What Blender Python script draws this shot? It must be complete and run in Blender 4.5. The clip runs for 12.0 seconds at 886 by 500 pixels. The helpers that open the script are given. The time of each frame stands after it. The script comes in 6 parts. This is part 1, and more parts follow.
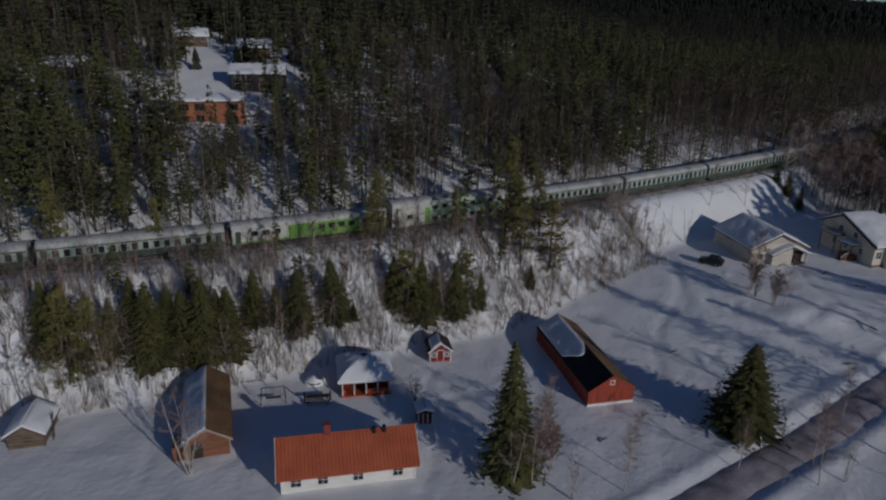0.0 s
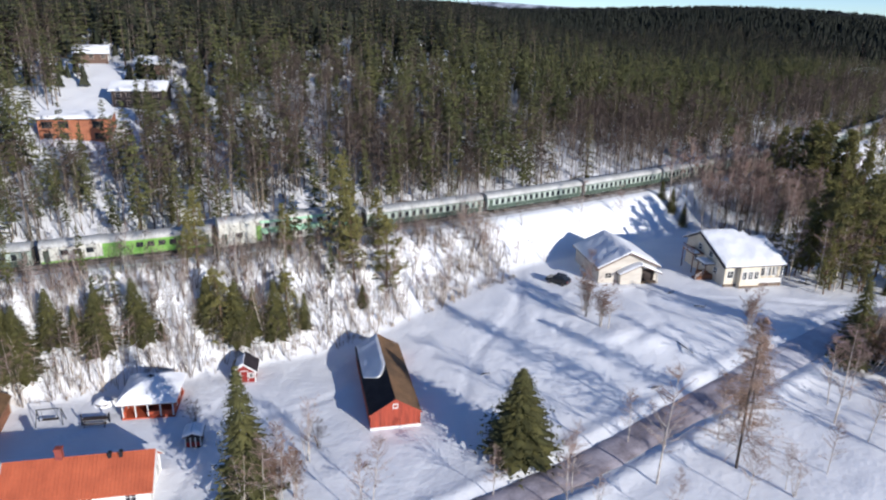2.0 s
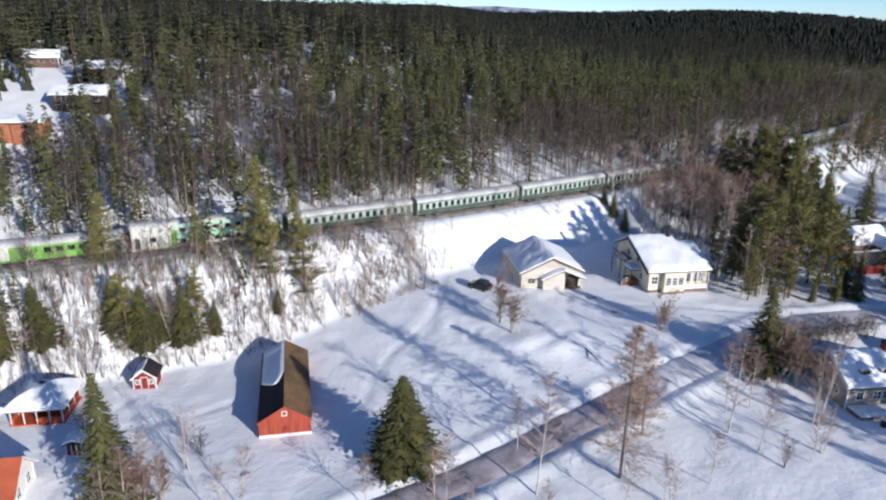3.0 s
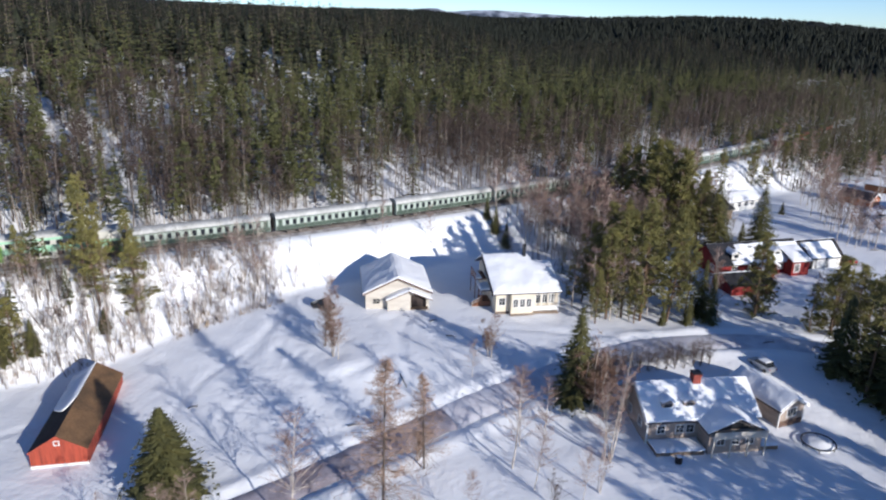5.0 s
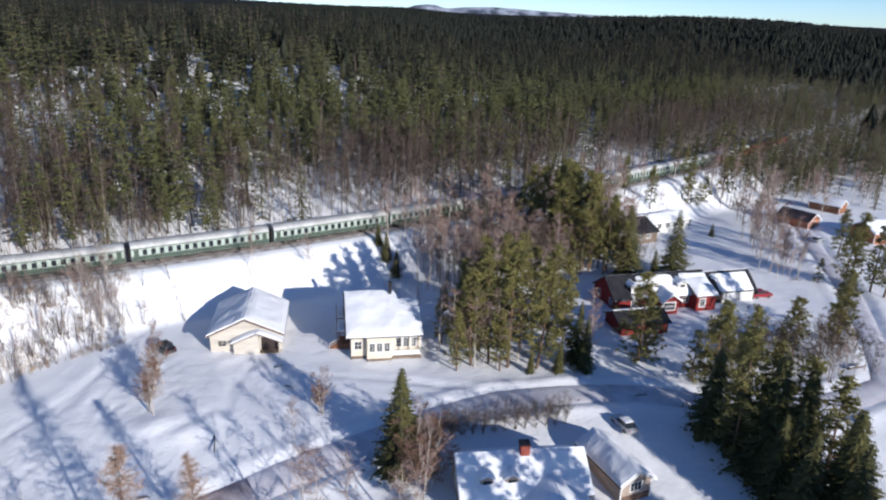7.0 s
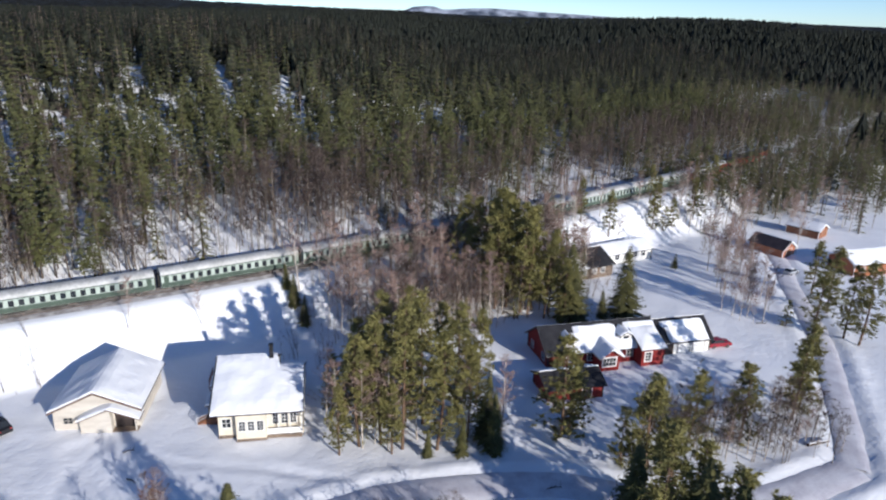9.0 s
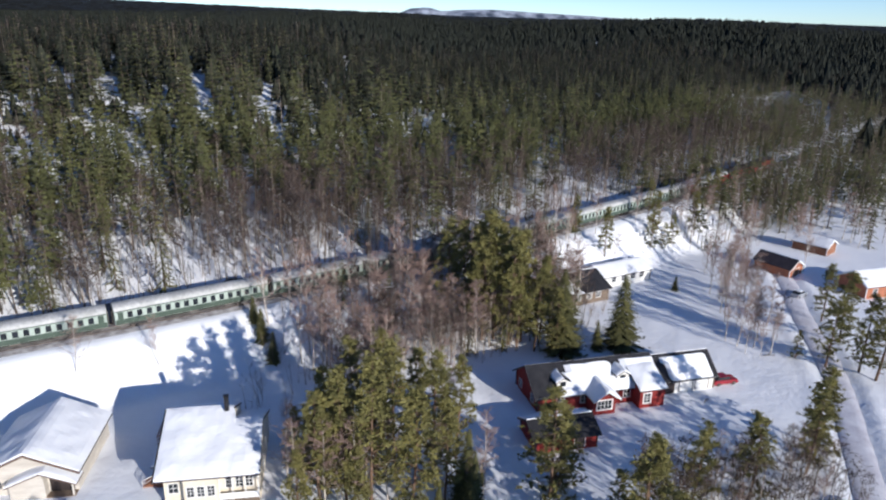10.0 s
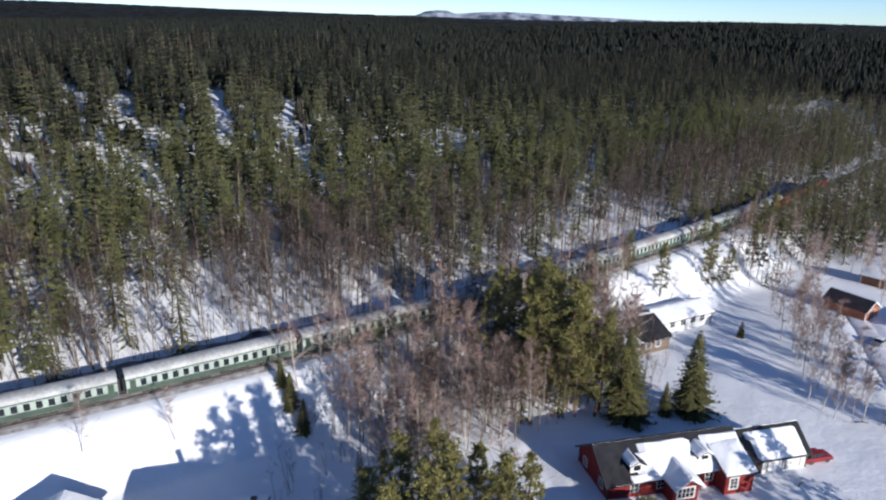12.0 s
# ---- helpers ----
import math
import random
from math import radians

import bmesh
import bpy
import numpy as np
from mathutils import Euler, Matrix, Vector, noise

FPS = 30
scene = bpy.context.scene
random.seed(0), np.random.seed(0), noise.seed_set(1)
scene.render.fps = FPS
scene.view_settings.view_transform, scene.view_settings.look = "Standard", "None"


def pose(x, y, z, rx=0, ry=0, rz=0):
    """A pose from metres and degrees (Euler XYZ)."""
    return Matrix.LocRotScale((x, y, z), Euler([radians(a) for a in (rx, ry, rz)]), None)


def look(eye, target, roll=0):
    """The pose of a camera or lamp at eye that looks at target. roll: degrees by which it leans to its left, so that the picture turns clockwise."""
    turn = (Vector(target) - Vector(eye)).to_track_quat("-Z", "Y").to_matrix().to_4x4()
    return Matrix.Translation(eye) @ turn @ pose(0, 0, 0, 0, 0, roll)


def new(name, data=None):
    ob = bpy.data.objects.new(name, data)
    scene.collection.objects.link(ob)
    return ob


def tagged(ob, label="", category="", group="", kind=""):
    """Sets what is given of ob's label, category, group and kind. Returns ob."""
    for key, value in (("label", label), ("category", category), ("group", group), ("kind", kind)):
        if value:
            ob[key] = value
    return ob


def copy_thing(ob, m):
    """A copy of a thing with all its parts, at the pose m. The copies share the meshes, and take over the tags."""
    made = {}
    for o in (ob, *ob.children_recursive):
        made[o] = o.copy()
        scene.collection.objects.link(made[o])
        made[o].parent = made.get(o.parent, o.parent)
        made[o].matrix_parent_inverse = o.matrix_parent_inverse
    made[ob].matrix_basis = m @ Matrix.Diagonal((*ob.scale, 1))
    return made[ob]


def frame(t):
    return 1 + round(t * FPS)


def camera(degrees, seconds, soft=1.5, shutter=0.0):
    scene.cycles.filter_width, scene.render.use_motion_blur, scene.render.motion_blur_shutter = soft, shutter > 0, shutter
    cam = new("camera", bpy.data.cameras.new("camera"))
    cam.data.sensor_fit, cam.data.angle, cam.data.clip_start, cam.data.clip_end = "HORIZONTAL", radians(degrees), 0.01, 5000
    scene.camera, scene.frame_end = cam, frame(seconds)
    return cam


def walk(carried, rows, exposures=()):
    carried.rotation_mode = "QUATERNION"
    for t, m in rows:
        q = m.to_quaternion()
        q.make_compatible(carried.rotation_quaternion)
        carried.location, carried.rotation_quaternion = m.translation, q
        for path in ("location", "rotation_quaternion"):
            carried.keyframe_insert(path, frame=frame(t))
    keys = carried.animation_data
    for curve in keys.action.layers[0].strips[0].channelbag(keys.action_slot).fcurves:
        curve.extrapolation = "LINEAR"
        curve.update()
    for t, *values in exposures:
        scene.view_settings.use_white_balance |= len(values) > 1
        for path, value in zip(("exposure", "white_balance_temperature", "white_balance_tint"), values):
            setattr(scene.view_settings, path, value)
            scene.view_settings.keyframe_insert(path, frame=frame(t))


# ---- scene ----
cam = camera(65.0, 12.0, soft=2.2)
# seconds, eye in metres, yaw, pitch, lean to the left in degrees
ROWS = [
    (0.0, 0.28, 0.10, 46.93, -8.92, -20.22, 1.65),
    (0.5, 8.21, -0.79, 47.49, -8.61, -19.69, 1.53),
    (1.0, 16.07, -1.44, 47.59, -8.29, -19.08, 1.47),
    (1.5, 23.92, -1.95, 47.82, -8.04, -19.11, 1.41),
    (2.0, 31.87, -2.37, 48.08, -7.77, -19.18, 1.34),
    (2.5, 39.64, -2.62, 48.17, -7.54, -19.18, 1.32),
    (3.0, 47.48, -3.05, 48.19, -7.24, -18.86, 1.23),
    (3.5, 54.90, -3.26, 48.20, -7.18, -18.58, 1.25),
    (5.5, 83.16, -0.57, 51.48, -6.86, -18.62, 1.68),
    (6.0, 89.48, 1.58, 52.55, -6.87, -18.74, 1.81),
    (6.5, 95.71, 4.27, 53.42, -6.87, -18.82, 1.87),
    (7.0, 101.79, 7.31, 54.28, -6.87, -18.89, 1.91),
    (7.5, 107.52, 10.59, 55.12, -6.83, -18.87, 1.89),
    (9.5, 122.72, 29.87, 57.48, -6.70, -18.77, 1.44),
    (10.0, 124.56, 35.43, 58.26, -6.71, -18.72, 1.26),
    (10.5, 125.11, 40.47, 58.64, -6.01, -18.68, 1.17),
    (11.0, 124.94, 44.89, 58.85, -4.79, -18.64, 0.99),
    (11.5, 123.27, 48.66, 59.88, -5.03, -18.62, 0.93),
    (12.0, 120.52, 51.68, 61.67, -5.48, -18.59, 0.89),
]


def eye_pose(x, y, z, yaw, pitch, lean):
    a, p = radians(yaw), radians(pitch)
    ahead = Vector((math.sin(-a) * math.cos(p), math.cos(a) * math.cos(p), math.sin(p)))
    return look((x, y, z), Vector((x, y, z)) + ahead, lean)


EXPOSURE = 0.13
walk(cam, [(t, eye_pose(*row)) for t, *row in ROWS],
     [(t, EXPOSURE + e, 6200, 12) for t, e in ((0.0, -2.0), (0.1, -1.5), (0.2, -0.95), (0.3, -0.45), (0.5, -0.05), (1.0, 0.0), (12.0, 0.0))])

# ---- light ----
SUN_UP = radians(16.8)
SUN_WAY = Vector((0.565 * math.cos(SUN_UP), -0.825 * math.cos(SUN_UP), math.sin(SUN_UP))).normalized()
world = bpy.data.worlds.new("sky")
scene.world = world
world.use_nodes = True
wn = world.node_tree.nodes
sky = wn.new("ShaderNodeTexSky")
sky.sky_type = "NISHITA"
sky.sun_disc = False
sky.air_density, sky.dust_density, sky.ozone_density = 0.6, 0.0, 1.0
sky.sun_elevation = SUN_UP
sky.sun_rotation = math.atan2(SUN_WAY.x, SUN_WAY.y)
tone = wn.new("ShaderNodeMix")
tone.data_type, tone.blend_type = "RGBA", "MULTIPLY"
tone.inputs[0].default_value = 1.0
tone.inputs[7].default_value = (0.74, 0.92, 1.18, 1)
world.node_tree.links.new(sky.outputs[0], tone.inputs[6])
world.node_tree.links.new(tone.outputs[2], wn["Background"].inputs[0])
wn["Background"].inputs[1].default_value = 0.115
sun_data = bpy.data.lights.new("sun", "SUN")
sun_data.energy, sun_data.angle, sun_data.color = 5.0, radians(0.6), (1.0, 0.945, 0.86)
sun = new("sun", sun_data)
sun.matrix_world = look(SUN_WAY * 300, (0, 0, 0))


# ---- materials ----
def material(name, base, second=None, scale=1.0, rough=0.8, bump=0.0, detail=(0.0, 20.0), metal=0.0, stretch=(1, 1, 1), island=0.0, random_tint=0.0, spec=0.3, transmit=0.0):
    """A surface with two scales of colour variation and fine relief; sizes in metres."""
    m = bpy.data.materials.new(name)
    m.use_nodes = True
    n, l = m.node_tree.nodes, m.node_tree.links
    b = n["Principled BSDF"]
    b.inputs["Roughness"].default_value = rough
    b.inputs["Metallic"].default_value = metal
    b.inputs["Specular IOR Level"].default_value = spec
    b.inputs["Transmission Weight"].default_value = transmit
    second = second or tuple(c * 0.75 for c in base)
    tc, mp = n.new("ShaderNodeTexCoord"), n.new("ShaderNodeMapping")
    mp.inputs["Scale"].default_value = stretch
    l.new(tc.outputs["Object"], mp.inputs[0])
    big, fine = n.new("ShaderNodeTexNoise"), n.new("ShaderNodeTexNoise")
    big.inputs["Scale"].default_value, big.inputs["Detail"].default_value = scale, 5
    fine.inputs["Scale"].default_value, fine.inputs["Detail"].default_value = detail[1], 3
    l.new(mp.outputs[0], big.inputs[0])
    l.new(mp.outputs[0], fine.inputs[0])
    ramp = n.new("ShaderNodeValToRGB")
    ramp.color_ramp.elements[0].position, ramp.color_ramp.elements[1].position = 0.35, 0.65
    ramp.color_ramp.elements[0].color, ramp.color_ramp.elements[1].color = (*second, 1), (*base, 1)
    l.new(big.outputs[0], ramp.inputs[0])
    out = ramp.outputs[0]
    if detail[0]:
        mix = n.new("ShaderNodeMix")
        mix.data_type, mix.blend_type = "RGBA", "OVERLAY"
        mix.inputs[0].default_value = detail[0]
        l.new(out, mix.inputs[6])
        l.new(fine.outputs[0], mix.inputs[7])
        out = mix.outputs[2]
    if island or random_tint:
        hsv, mr = n.new("ShaderNodeHueSaturation"), n.new("ShaderNodeMapRange")
        src = n.new("ShaderNodeNewGeometry").outputs["Random Per Island"] if island else n.new("ShaderNodeObjectInfo").outputs["Random"]
        amount = island or random_tint
        mr.inputs[3].default_value, mr.inputs[4].default_value = 1 - amount, 1 + amount
        l.new(src, mr.inputs[0])
        l.new(mr.outputs[0], hsv.inputs["Value"])
        l.new(out, hsv.inputs["Color"])
        out = hsv.outputs[0]
    l.new(out, b.inputs["Base Color"])
    if bump:
        bp = n.new("ShaderNodeBump")
        bp.inputs["Strength"].default_value, bp.inputs["Distance"].default_value = bump, 0.1
        l.new(fine.outputs[0], bp.inputs["Height"])
        l.new(bp.outputs[0], b.inputs["Normal"])
    return m


SNOW = material("snow", (0.91, 0.915, 0.925), (0.84, 0.85, 0.87), 0.12, 0.7, 0.8, (0.14, 1.1), spec=0.2)
SNOW.node_tree.nodes["Bump"].inputs["Distance"].default_value = 0.11
ROOF_SNOW = material("roof_snow", (0.88, 0.89, 0.9), (0.83, 0.84, 0.86), 0.4, 0.7, 0.3, (0.05, 2.0), spec=0.2)
ROAD_SNOW = material("packed_road_snow", (0.5, 0.45, 0.48), (0.24, 0.205, 0.22), 0.35, 0.6, 0.3, (0.3, 3.0))
PINE = material("pine_needles", (0.24, 0.215, 0.07), (0.125, 0.118, 0.043), 0.4, 0.8, island=0.22)
SPRUCE = material("spruce_needles", (0.14, 0.13, 0.045), (0.068, 0.07, 0.029), 0.5, 0.75, island=0.35)
# near-black green: the shade between far crowns is put into the colour
FAR_SHADED = material("far_shaded_needles", (0.0142, 0.0172, 0.0108), (0.009, 0.0112, 0.0076), 0.05, 0.85, island=0.2)
# treetop sheet, its colour darkened for the shade among the crowns
CANOPY = material("far_shaded_canopy", (0.0081, 0.0093, 0.0059), (0.0043, 0.0054, 0.004), 0.02, 0.9, 0.0, (0.6, 0.12))
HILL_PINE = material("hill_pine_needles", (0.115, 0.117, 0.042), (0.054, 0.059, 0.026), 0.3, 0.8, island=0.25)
# darkened copy of the hill pine that carries the upper slope's shade
SHADED_PINE = material("shaded_pine_needles", (0.0255, 0.03, 0.0145), (0.013, 0.0165, 0.009), 0.3, 0.8, island=0.25)
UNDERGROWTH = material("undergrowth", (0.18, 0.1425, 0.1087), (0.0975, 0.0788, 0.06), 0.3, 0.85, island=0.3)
# darkened copy of the undergrowth, shading the slope's forest floor by colour
SHADED_LOW = material("shaded_undergrowth", (0.04, 0.041, 0.0245), (0.022, 0.0248, 0.0155), 0.3, 0.85, island=0.3)
PACKED = material("packed_snow", (0.72, 0.71, 0.74), (0.56, 0.54, 0.58), 0.4, 0.7, 0.4, (0.25, 2.5))
PINE_BARK = material("pine_bark", (0.2, 0.12, 0.075), (0.1, 0.07, 0.05), 0.5, 0.9, 0.3, (0.3, 8.0))
DARK_BARK = material("grey_bark", (0.13, 0.1, 0.08), (0.07, 0.055, 0.045), 0.8, 0.9, 0.3, (0.3, 8.0))
BRUSH_BARK = material("brushwood_bark", (0.27, 0.21, 0.17), (0.16, 0.125, 0.1), 0.9, 0.85, island=0.3)
BIRCH_BARK = material("birch_bark", (0.66, 0.6, 0.52), (0.3, 0.25, 0.22), 1.6, 0.8, 0.2, (0.5, 6.0))
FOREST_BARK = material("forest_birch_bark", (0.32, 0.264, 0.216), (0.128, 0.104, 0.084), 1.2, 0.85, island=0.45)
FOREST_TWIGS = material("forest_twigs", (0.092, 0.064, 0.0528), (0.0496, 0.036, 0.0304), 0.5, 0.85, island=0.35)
TWIGS = material("birch_twigs", (0.36, 0.25, 0.21), (0.23, 0.155, 0.13), 0.6, 0.85, island=0.3)
GREY_TWIGS = material("hedge_twigs", (0.19, 0.15, 0.135), (0.11, 0.085, 0.078), 0.6, 0.85, island=0.3)
BUSH_TWIGS = material("bush_twigs", (0.25, 0.15, 0.1), (0.14, 0.085, 0.062), 0.5, 0.85, island=0.35)
LARCH = material("larch_twigs", (0.44, 0.3, 0.22), (0.3, 0.2, 0.145), 0.6, 0.85, island=0.3)
RED_BOARD = material("falu_red_boards", (0.27, 0.03, 0.026), (0.17, 0.022, 0.02), 0.8, 0.85, 0.4, (0.5, 5.0), stretch=(3, 3, 0.25))
BARN_BOARD = material("weathered_red_boards", (0.42, 0.08, 0.045), (0.24, 0.05, 0.032), 0.7, 0.85, 0.4, (0.6, 5.0), stretch=(3, 3, 0.2))
LOG_WALL = material("brown_timber", (0.3, 0.13, 0.07), (0.18, 0.085, 0.05), 0.7, 0.85, 0.4, (0.5, 4.0), stretch=(0.4, 0.4, 3))
GREY_TIMBER = material("grey_timber", (0.23, 0.17, 0.12), (0.13, 0.1, 0.08), 0.9, 0.85, 0.4, (0.5, 4.0), stretch=(0.4, 0.4, 3))
WHITE_WALL = material("white_painted_boards", (0.8, 0.78, 0.72), (0.7, 0.68, 0.62), 0.5, 0.7, 0.2, (0.15, 6.0), stretch=(1, 1, 3))
CREAM_WALL = material("cream_painted_boards", (0.62, 0.57, 0.49), (0.5, 0.45, 0.38), 0.4, 0.75, 0.2, (0.2, 6.0), stretch=(1, 1, 3))
BEIGE_WALL = material("beige_painted_boards", (0.44, 0.355, 0.29), (0.31, 0.25, 0.21), 0.4, 0.75, 0.2, (0.2, 6.0), stretch=(1, 1, 3))
WHITE_TRIM = material("white_trim", (0.78, 0.77, 0.74), (0.66, 0.65, 0.62), 2.0, 0.6)
BROWN_TRIM = material("brown_trim", (0.16, 0.1, 0.07), (0.1, 0.06, 0.05), 2.0, 0.7)
BLACK_ROOF = material("black_roofing_felt", (0.03, 0.03, 0.034), (0.016, 0.016, 0.02), 0.6, 0.8, 0.2, (0.4, 4.0))
BROWN_ROOF = material("rusty_brown_roof", (0.21, 0.119, 0.0595), (0.105, 0.0665, 0.0385), 0.35, 0.8, 0.2, (0.4, 3.0))
ORANGE_ROOF = material("orange_red_tile_roof", (0.48, 0.118, 0.054), (0.38, 0.09, 0.042), 0.5, 0.6, 0.2, (0.2, 5.0))
DARK_ROOF = material("dark_sheet_roof", (0.05, 0.04, 0.045), (0.03, 0.025, 0.03), 0.5, 0.6, 0.1, (0.3, 4.0))
HOUSE_CREAM = material("cream_boards", (0.74, 0.66, 0.52), (0.66, 0.58, 0.45), 0.5, 0.7, 0.15, (0.25, 3.0))
BRICK = material("orange_brick", (0.42, 0.16, 0.085), (0.3, 0.115, 0.065), 0.8, 0.85, 0.2, (0.4, 6.0))
CHIMNEY_BRICK = material("red_brick", (0.3, 0.07, 0.05), (0.2, 0.05, 0.04), 2.0, 0.85, 0.2, (0.4, 8.0))
GLASS = material("window_glass", (0.03, 0.035, 0.04), (0.02, 0.022, 0.026), 1.0, 0.08, spec=0.6)
DARK_METAL = material("dark_metal", (0.035, 0.035, 0.04), (0.02, 0.02, 0.022), 2.0, 0.5, metal=0.4)
DARK_WOOD = material("dark_wood", (0.06, 0.045, 0.04), (0.035, 0.026, 0.024), 1.5, 0.8)
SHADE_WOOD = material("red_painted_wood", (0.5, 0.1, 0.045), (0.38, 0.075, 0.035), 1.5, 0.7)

# ---- mesh helpers ----
def mesh_of(name, verts, faces, mats, face_mats=None, smooth=False):
    me = bpy.data.meshes.new(name)
    me.from_pydata([tuple(v) for v in verts], [], [tuple(f) for f in faces])
    for m in mats:
        me.materials.append(m)
    if face_mats is not None:
        me.polygons.foreach_set("material_index", face_mats)
    if smooth:
        me.polygons.foreach_set("use_smooth", [True] * len(me.polygons))
    me.update()
    return me


def part(name, geo, mat, parent, label=""):
    """One mesh object under a thing or a part; geo is (verts, faces)."""
    ob = new(name, mesh_of(name, geo[0], geo[1], [mat]))
    ob.parent = parent
    return tagged(ob, label)


def thing(name, m, label, category, group=""):
    ob = new(name)
    ob.empty_display_size = 0.3
    ob.matrix_world = m
    return tagged(ob, label, category, group)


def join(*geos):
    verts, faces = [], []
    for v, f in geos:
        k = len(verts)
        verts += list(v)
        faces += [tuple(i + k for i in face) for face in f]
    return verts, faces


def moved(geo, m):
    return [tuple(m @ Vector(v)) for v in geo[0]], geo[1]


def box(x0, x1, y0, y1, z0, z1, b=0.0):
    """A box; b bevels its upright and top edges a little."""
    if b:
        bm = bmesh.new()
        bmesh.ops.create_cube(bm, size=1.0)
        bmesh.ops.transform(bm, verts=bm.verts, matrix=Matrix.LocRotScale(((x0 + x1) / 2, (y0 + y1) / 2, (z0 + z1) / 2), None, (x1 - x0, y1 - y0, z1 - z0)))
        bmesh.ops.bevel(bm, geom=bm.edges[:], offset=b, segments=2, affect="EDGES")
        bm.verts.index_update()
        geo = [tuple(v.co) for v in bm.verts], [tuple(v.index for v in f.verts) for f in bm.faces]
        bm.free()
        return geo
    v = [(x, y, z) for z in (z0, z1) for y in (y0, y1) for x in (x0, x1)]
    return v, [(0, 2, 3, 1), (4, 5, 7, 6), (0, 1, 5, 4), (2, 6, 7, 3), (0, 4, 6, 2), (1, 3, 7, 5)]


def prism(profile, y0, y1):
    """A profile in x and z, drawn out along y."""
    n = len(profile)
    v = [(x, y0, z) for x, z in profile] + [(x, y1, z) for x, z in profile]
    f = [(i, (i + 1) % n, n + (i + 1) % n, n + i) for i in range(n)]
    return v, f + [tuple(range(n))[::-1], tuple(range(n, 2 * n))]


def rod(a, b, r0, r1=None, sides=6):
    a, b = Vector(a), Vector(b)
    r1 = r0 if r1 is None else r1
    q = (b - a).to_track_quat("Z", "Y").to_matrix()
    v = []
    for p, r in ((a, r0), (b, r1)):
        for i in range(sides):
            t = 2 * math.pi * i / sides
            v.append(tuple(p + q @ Vector((r * math.cos(t), r * math.sin(t), 0))))
    f = [(i, (i + 1) % sides, sides + (i + 1) % sides, sides + i) for i in range(sides)]
    return v, f + [tuple(range(sides))[::-1], tuple(range(sides, 2 * sides))]


def lump_grid(nu, nv, place, thick, seed=0.0, wob=0.06, bare=None):
    """A slab of snow over a surface place(u, v), with rounded, uneven rims. bare(u, v) gives 0 where it has slid off."""
    verts, faces = [], []
    for j in range(nv + 1):
        for i in range(nu + 1):
            u, v = i / nu, j / nv
            p = Vector(place(u, v))
            e = min(u, 1 - u, v, 1 - v)
            t = thick * min(1.0, 0.25 + 5 * e) ** 0.5
            k = bare(u, v) if bare else 1.0
            if k < 0.5:
                p.z -= 0.14
                verts.append(tuple(p))
                continue
            p.z += t * (1 + 0.35 * noise.noise(p * 0.45 + Vector((seed, 0, 0)))) + wob * noise.noise(p * 1.1 + Vector((0, seed, 0)))
            verts.append(tuple(p))
    n = nu + 1
    for j in range(nv):
        for i in range(nu):
            faces.append((j * n + i, j * n + i + 1, (j + 1) * n + i + 1, (j + 1) * n + i))
    rim = [i for i in range(n)] + [j * n + nu for j in range(1, nv + 1)] + [nv * n + i for i in range(nu - 1, -1, -1)] + [j * n for j in range(nv - 1, 0, -1)]
    k = len(verts)
    for i in rim:
        x, y, z = verts[i]
        u, v = (i % n) / nu, (i // n) / nv
        verts.append((x, y, place(u, v)[2] + 0.005))
    m = len(rim)
    for a in range(m):
        b = (a + 1) % m
        faces.append((rim[a], k + a, k + b, rim[b]))
    return verts, faces


# ---- terrain ----
def sm(v):
    v = np.clip(v, 0.0, 1.0)
    return v * v * (3 - 2 * v)


def slope(x):
    return 0.313 + 0.001986 * np.clip(x, -110.0, 260.0)


def track_y(x):
    c = np.clip(x, -110.0, 260.0)
    return 112.8 + 0.313 * c + 0.000993 * c * c + slope(c) * (x - c)


def behind(x, y):
    k = slope(x)
    return (y - track_y(x)) / np.sqrt(1 + k * k)


def yard(x, y):
    a = sm((x + 0.9 * (y - 95) - 30) / 55)
    return -6.4 + a * (6.8 - 2.6 * sm((97 - y) / 25)) - 1.0 * sm((x - 125) / 40)


TRACK_Z = 7.6


def height(x, y):
    """The ground's height: yards, the railway bank and the wooded hill behind it."""
    d, g = behind(x, y), yard(x, y)
    foot = -19 + 5 * sm((x - 30) / 40) - 4 * sm((x - 110) / 40)
    front = g + (TRACK_Z - g) * sm((d - foot) / (-3.2 - foot))
    far = np.maximum(np.hypot(x - 60, y - 60) - 500, 0)
    turn = x - 0.12 * np.maximum(y - 250, 0)
    rise = (50 - 19 * sm((turn + 60) / 240)) * (1 - np.exp(-np.maximum(d - 4.5, 0) / (150 + 450 * sm((x - 80) / 200))))
    over = np.maximum(rise - 26, 0)
    back = TRACK_Z + np.minimum(rise, 26) + 6 * (1 - np.exp(-over / 6))
    back = back + 46 * sm((500 - x) / 2000) * sm((y - 1100) / 1500)
    back = back + 3 * np.sin(x / 340 + 1.2) * sm(far / 600) + 3 * np.sin(y / 170 + x / 260) * sm(far / 500)
    back = back + 23 * np.exp(-(((x - 640) / 300) ** 2 + ((y - 930) / 300) ** 2))
    return np.where(d < 4.5, front + sm((far - 100) / 900) * 20, back)


def hz(x, y):
    return float(height(np.float64(x), np.float64(y)))


def line_dist(x, y, pts):
    """Distance from a broken line in the plan."""
    best = np.full(np.shape(x), 1e9)
    for (ax, ay), (bx, by) in zip(pts, pts[1:]):
        dx, dy = bx - ax, by - ay
        t = np.clip(((x - ax) * dx + (y - ay) * dy) / (dx * dx + dy * dy), 0, 1)
        best = np.minimum(best, np.hypot(x - ax - t * dx, y - ay - t * dy))
    return best


